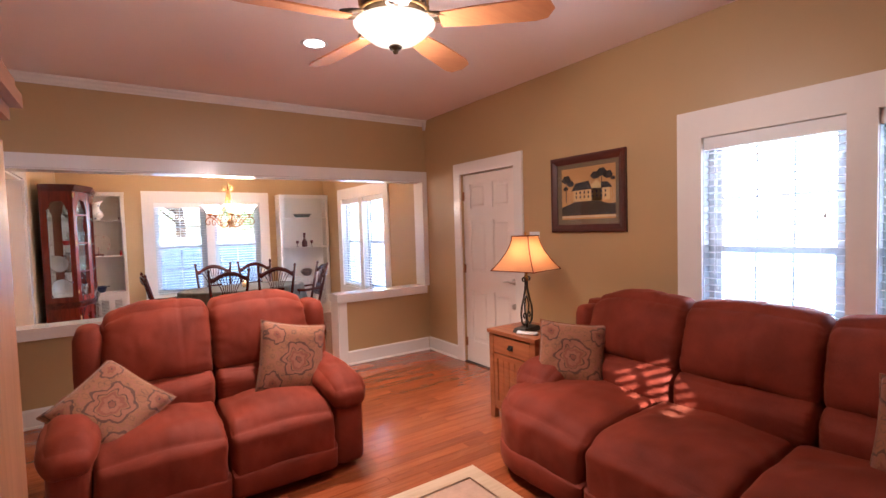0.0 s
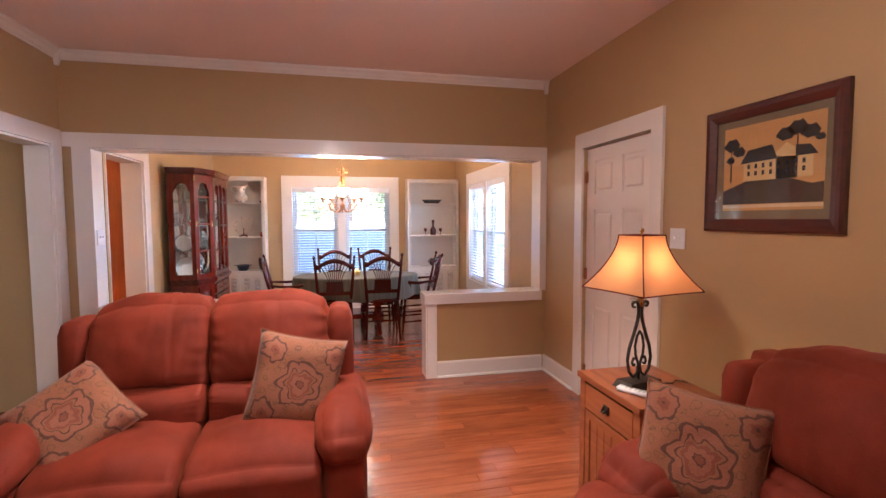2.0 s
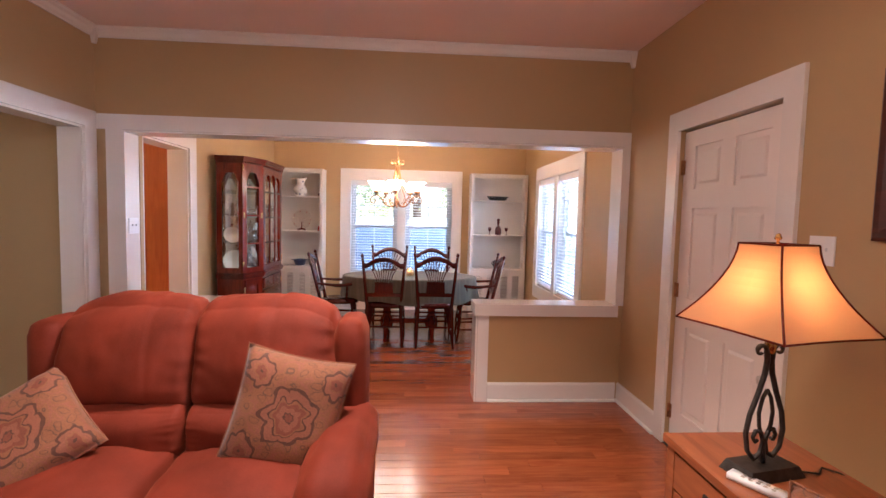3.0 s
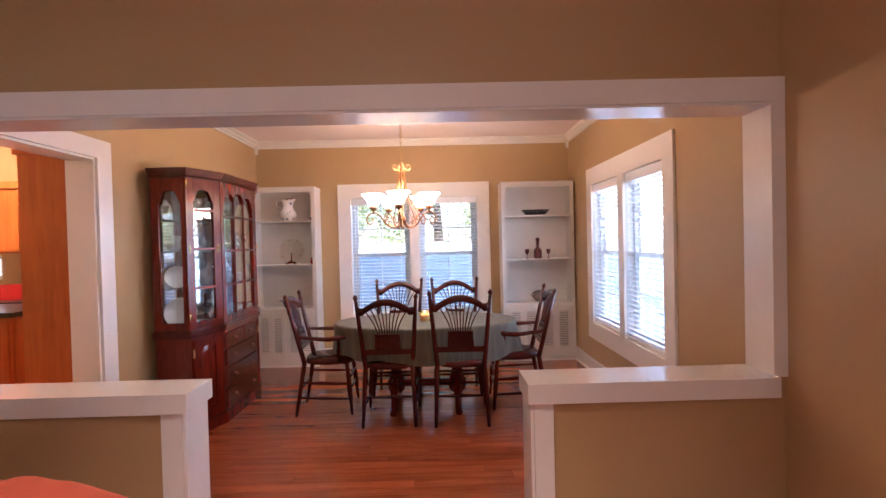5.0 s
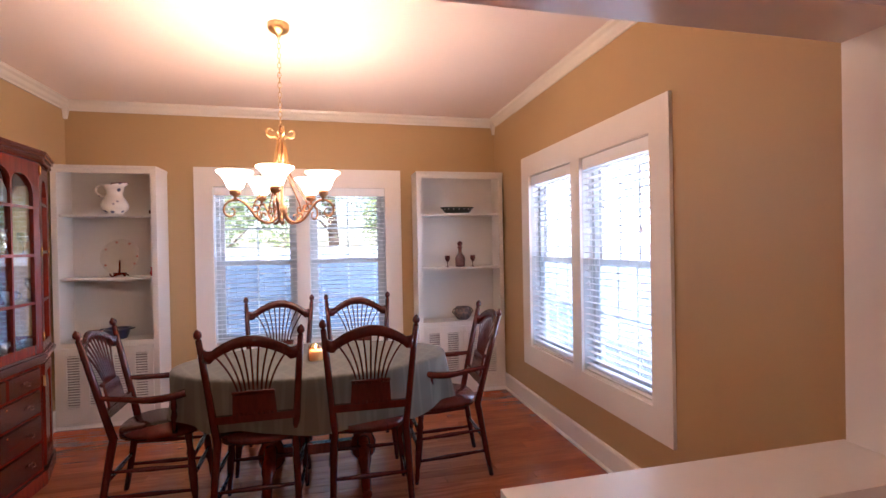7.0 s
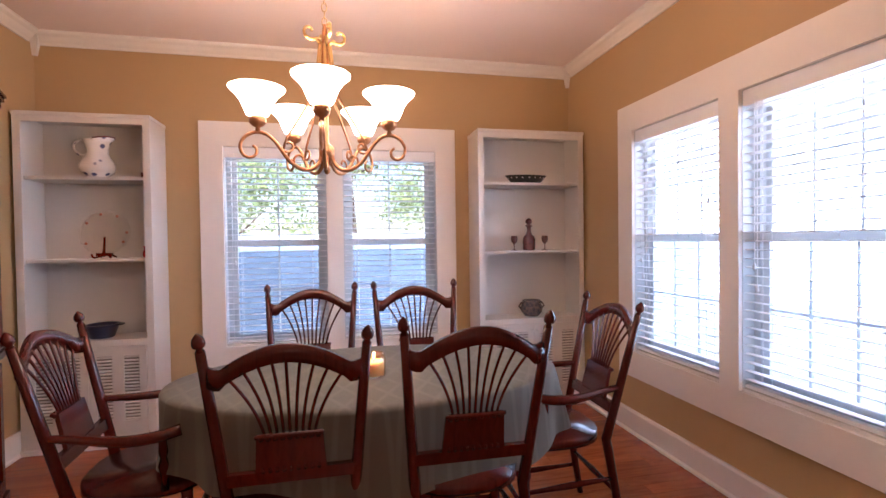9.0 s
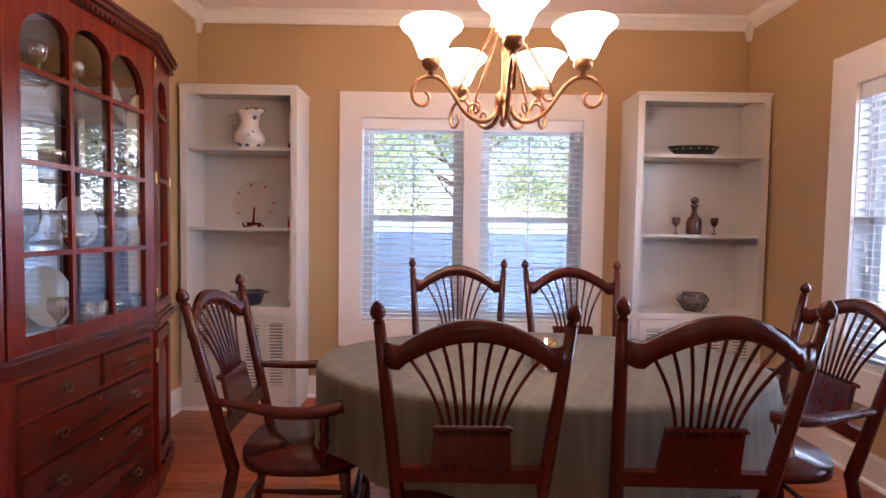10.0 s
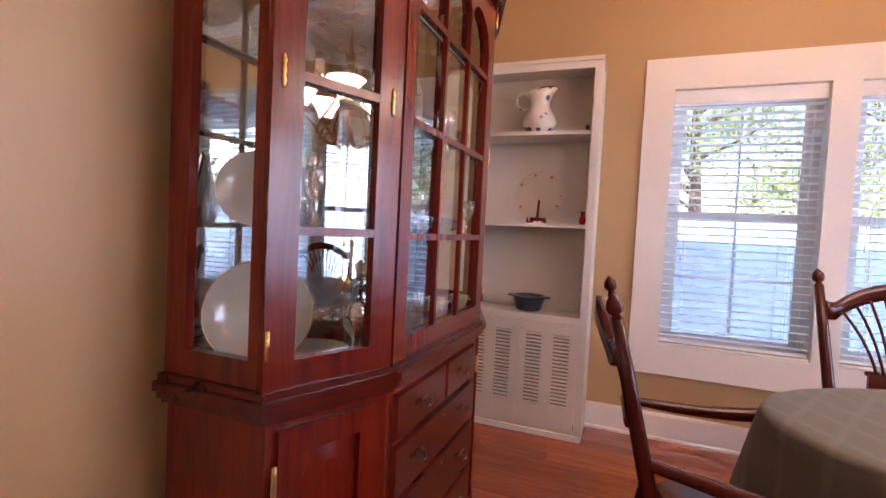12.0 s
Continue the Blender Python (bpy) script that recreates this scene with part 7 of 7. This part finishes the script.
# ---- kitchen seen through the doorway ----
def kitchen():
    t = thing("pantry_cabinet", "tall reddish-brown wooden kitchen cabinet side seen through the doorway", "cabinet")
    boxes("side_panel", [(-1.04, -0.47, 6.80, 6.82, 0.0, 2.12)], CABW, t)
    boxes("body", [(-1.03, -0.47, 6.8205, 7.45, 0.0, 2.10)], CABW, t)
    boxes("cornice", [(-1.06, -0.47, 6.78, 7.48, 2.1205, 2.17)], CABW, t, bev=0.008)
    u = thing("wall_cabinet", "reddish-brown wooden wall cabinet with a cornice, in the kitchen", "cabinet")
    boxes("body", [(-2.7, -2.02, 8.3, 8.62, 1.42, 2.08)], CABW, u)
    boxes("door", [(-2.68, -2.36, 8.28, 8.299, 1.44, 2.06)], CABW, u, bev=0.004)
    boxes("door", [(-2.35, -2.03, 8.28, 8.299, 1.44, 2.06)], CABW, u, bev=0.004)
    boxes("cornice", [(-2.74, -1.98, 8.25, 8.64, 2.081, 2.15)], CABW, u, bev=0.015)
    wk = structure("wall_kitchen_back", [(-4.06, -0.985, 8.6205, 8.72, 0, ZC)])
    b = thing("base_cabinet", "reddish-brown wooden kitchen base cabinet under a black worktop", "cabinet")
    boxes("body", [(-2.9, -1.62, 7.35, 7.95, 0.10, 0.895)], CABW, b)
    boxes("toe_kick", [(-2.86, -1.66, 7.40, 7.9, 0.0, 0.0995)], CHERRY, b)
    for i in range(3):
        boxes("door", [(-2.88 + i * 0.42, -2.48 + i * 0.42, 7.33, 7.349, 0.12, 0.87)], CABW, b, bev=0.004)
    boxes("door", [(-1.619, -1.60, 7.37, 7.93, 0.12, 0.87)], CABW, b, bev=0.004)
    w = thing("worktop", "black polished stone worktop on the kitchen base cabinet", "worktop")
    boxes("slab", [(-2.95, -1.57, 7.30, 8.0, 0.8955, 0.935)], BLACKC, w, bev=0.004)
    w2 = thing("back_counter", "cream back counter with a dark edge below the kitchen window", "counter")
    boxes("body", [(-4.05, -1.3, 8.1, 8.615, 0.0, 0.90)], CABW, w2)
    boxes("slab", [(-4.05, -1.28, 8.07, 8.618, 0.9005, 0.94)], BLACKC, w2, bev=0.004)
    r = thing("canister", "red canister on the kitchen counter", "canister")
    boxes("body", [(-2.65, -2.3, 8.3, 8.5, 0.9405, 1.10)], RUBY, r, bev=0.02)
    light("kitchen_light", "POINT", (-2.2, 7.4, 2.4), 50, (1.0, 0.72, 0.42), 0.15)
    k = thing("kitchen_window", "bright kitchen window with a white frame over the counter", "window")
    boxes("frame", [(-3.7, -2.85, 8.598, 8.6195, 1.13, 1.18), (-3.7, -2.85, 8.598, 8.6195, 1.36, 1.40)], WHITE, k)
    boxes("pane", [(-3.68, -2.87, 8.606, 8.6195, 1.1805, 1.3595)], glow("window daylight", (0.8, 0.92, 1.0), 1.6), k)


kitchen()


# ---- outside ----
boxes("ground", [(-80, 80, -80, 80, -0.75, -0.6)], material("pale concrete and dry grass", (0.34, 0.33, 0.28), 0.9, vary=0.15, scale=0.6, bump=0.1), kind="structure")
SIDING = material("white siding paint", (0.78, 0.79, 0.80), 0.6, vary=0.03, scale=1, bump=0.05)


# Added glowing wall: whitens the east windows and lights the rooms through them.
boxes("glow_backdrop", [(14.0, 14.1, -16.0, 30.0, -0.6, 6.5)], glow("added window glow", (0.86, 0.93, 1.0), 7.5, (0.8, 0.8, 0.8)), kind="structure")


def fence(y, x0, x1, top):
    f = thing("board_fence", "pale blue-grey vertical board fence behind the house", "fence")
    n = int((x1 - x0) / 0.15)
    me = None
    for i in range(n):
        if me is None:
            bm = bmesh.new()
            box(bm, 0, 0.148, 0, 0.02, -0.6, top)
            bevel(bm, 0.003, 1)
            o = part("board", bm, FENCEM, f)
            me = o.data
        else:
            o = new("board", me)
            o.parent = f
        o.location = (x0 + i * 0.15, y + 0.004 * math.sin(i * 2.1), 0.02 * math.sin(i * 1.7))
    boxes("rail", [(x0, x1, y + 0.03, y + 0.07, 0.0, 0.09), (x0, x1, y + 0.03, y + 0.07, top - 0.3, top - 0.21)], FENCEM, f)


FENCEM = material("pale blue-grey fence", (0.42, 0.48, 0.57), 0.7, vary=0.06, scale=3, bump=0.05, alpha_rand=0.02)
fence(13.2, -6.0, 8.4, 1.42)


def tree(x, y, h, crown, seed, label):
    rnd = random.Random(seed)
    t = thing("tree", label, "tree")
    bm = bmesh.new()
    tube(bm, [(x, y, -0.6), (x + 0.05, y, h * 0.25), (x - 0.05, y + 0.05, h * 0.6), (x, y, h * 0.9)], [0.17, 0.14, 0.09, 0.03], 10)
    for k in range(14):
        a, z = rnd.uniform(0, math.tau), h * rnd.uniform(0.22, 0.75)
        L = crown * rnd.uniform(0.6, 1.0)
        tube(bm, [(x, y, z), (x + 0.5 * L * math.cos(a), y + 0.5 * L * math.sin(a), z + 0.25 * L), (x + L * math.cos(a), y + L * math.sin(a), z + 0.6 * L)], [0.05, 0.03, 0.01], 6)
    part("trunk", bm, material("bark", (0.14, 0.10, 0.075), 0.9, vary=0.3, scale=14, bump=0.5), t)
    verts, faces = [], []
    for k in range(48):
        a, r, z = rnd.uniform(0, math.tau), crown * math.sqrt(rnd.random()), h * rnd.uniform(0.30, 1.05)
        cx, cy = x + r * math.cos(a), y + r * math.sin(a)
        for q in range(260):
            p = Vector((cx + rnd.gauss(0, 0.32), cy + rnd.gauss(0, 0.32), z + rnd.gauss(0, 0.28)))
            u = Vector((rnd.gauss(0, 1), rnd.gauss(0, 1), rnd.gauss(0, 1))).normalized()
            w = u.orthogonal().normalized()
            s = rnd.uniform(0.04, 0.09)
            b = len(verts)
            verts += [tuple(p), tuple(p + u * s + w * s * 0.4), tuple(p + u * s * 2), tuple(p + u * s - w * s * 0.4)]
            faces.append((b, b + 1, b + 2, b + 3))
    me = bpy.data.meshes.new("crown")
    me.from_pydata(verts, [], faces)
    me.materials.append(LEAF)
    o = new("crown", me)
    o.parent = t
    tagged(o, kind="stuff")


LEAF = material("yellow-green leaves", (0.27, 0.31, 0.12), 0.6, vary=0.5, scale=3, bump=0, second=(0.09, 0.15, 0.06))
tree(-0.6, 15.5, 5.2, 1.7, 1, "leafy yellow-green tree in sunlight behind the fence")
tree(1.9, 17.5, 6.2, 2.0, 2, "tall leafy tree with bright gaps behind the fence")
tree(5.2, 16.0, 4.8, 1.6, 3, "leafy green tree in sunlight behind the fence")
tree(-4.0, 18.0, 6.0, 2.2, 4, "tall leafy tree with a broad crown behind the fence")


# ---- floor boards: 57 mm oak strips along x ----
def floor_strips():
    w, k = 0.0835, 0
    rnd = random.Random(5)
    strips = {}
    fl = bpy.data.objects["floor"]
    near, far = [], []
    y = Y0
    while y < YF:
        x = XD - T if y > YB else (XL - T)
        x = -4.0 - rnd.uniform(0, 0.6)
        xe = XE if y > YB else XR
        while x < xe - 0.001:
            L = rnd.uniform(0.7, 1.6)
            a, b = max(x, -4.0), min(x + L, xe)
            y1 = min(y + w, YF)
            if b - a > 0.02:
                seen = 0.2 < (a + b) / 2 and 3.0 < y < 9.2
                (near if seen and y1 - y > 0.05 else far).append((a, b, y, y1))
            x += L
        y += w
    near.sort(key=lambda s: (s[0] + s[1] - 4.4) ** 2 / 4 + (s[2] - 5.3) ** 2)
    far += near[300:]
    for a, b, y0, y1 in near[:300]:
        key = round(b - a, 1)
        if key not in strips:
            bm = bmesh.new()
            vs = box(bm, -0.5, 0.5, 0.0002, w - 0.0002, -0.012, 0.0)
            me = bpy.data.meshes.new("floor_board")
            for e in vs:
                if e.co.z > -0.001:
                    e.co.y += 0.0006 if e.co.y < w / 2 else -0.0006
            bmesh.ops.recalc_face_normals(bm, faces=bm.faces)
            bm.to_mesh(me)
            bm.free()
            me.materials.append(FLOORW)
            strips[key] = me
        o = new("floor_board", strips[key])
        o.parent = fl
        o.location = ((a + b) / 2, y0, 0)
        o.scale = (b - a - 0.0012, 1, 1)
    bm = bmesh.new()
    for a, b, y0, y1 in far:
        box(bm, a + 0.0004, b - 0.0004, y0 + 0.0003, y1 - 0.0003, -0.012, 0.0)
    part("floor_boards_beyond", bm, FLOORW, fl, kind="stuff")


floor_strips()
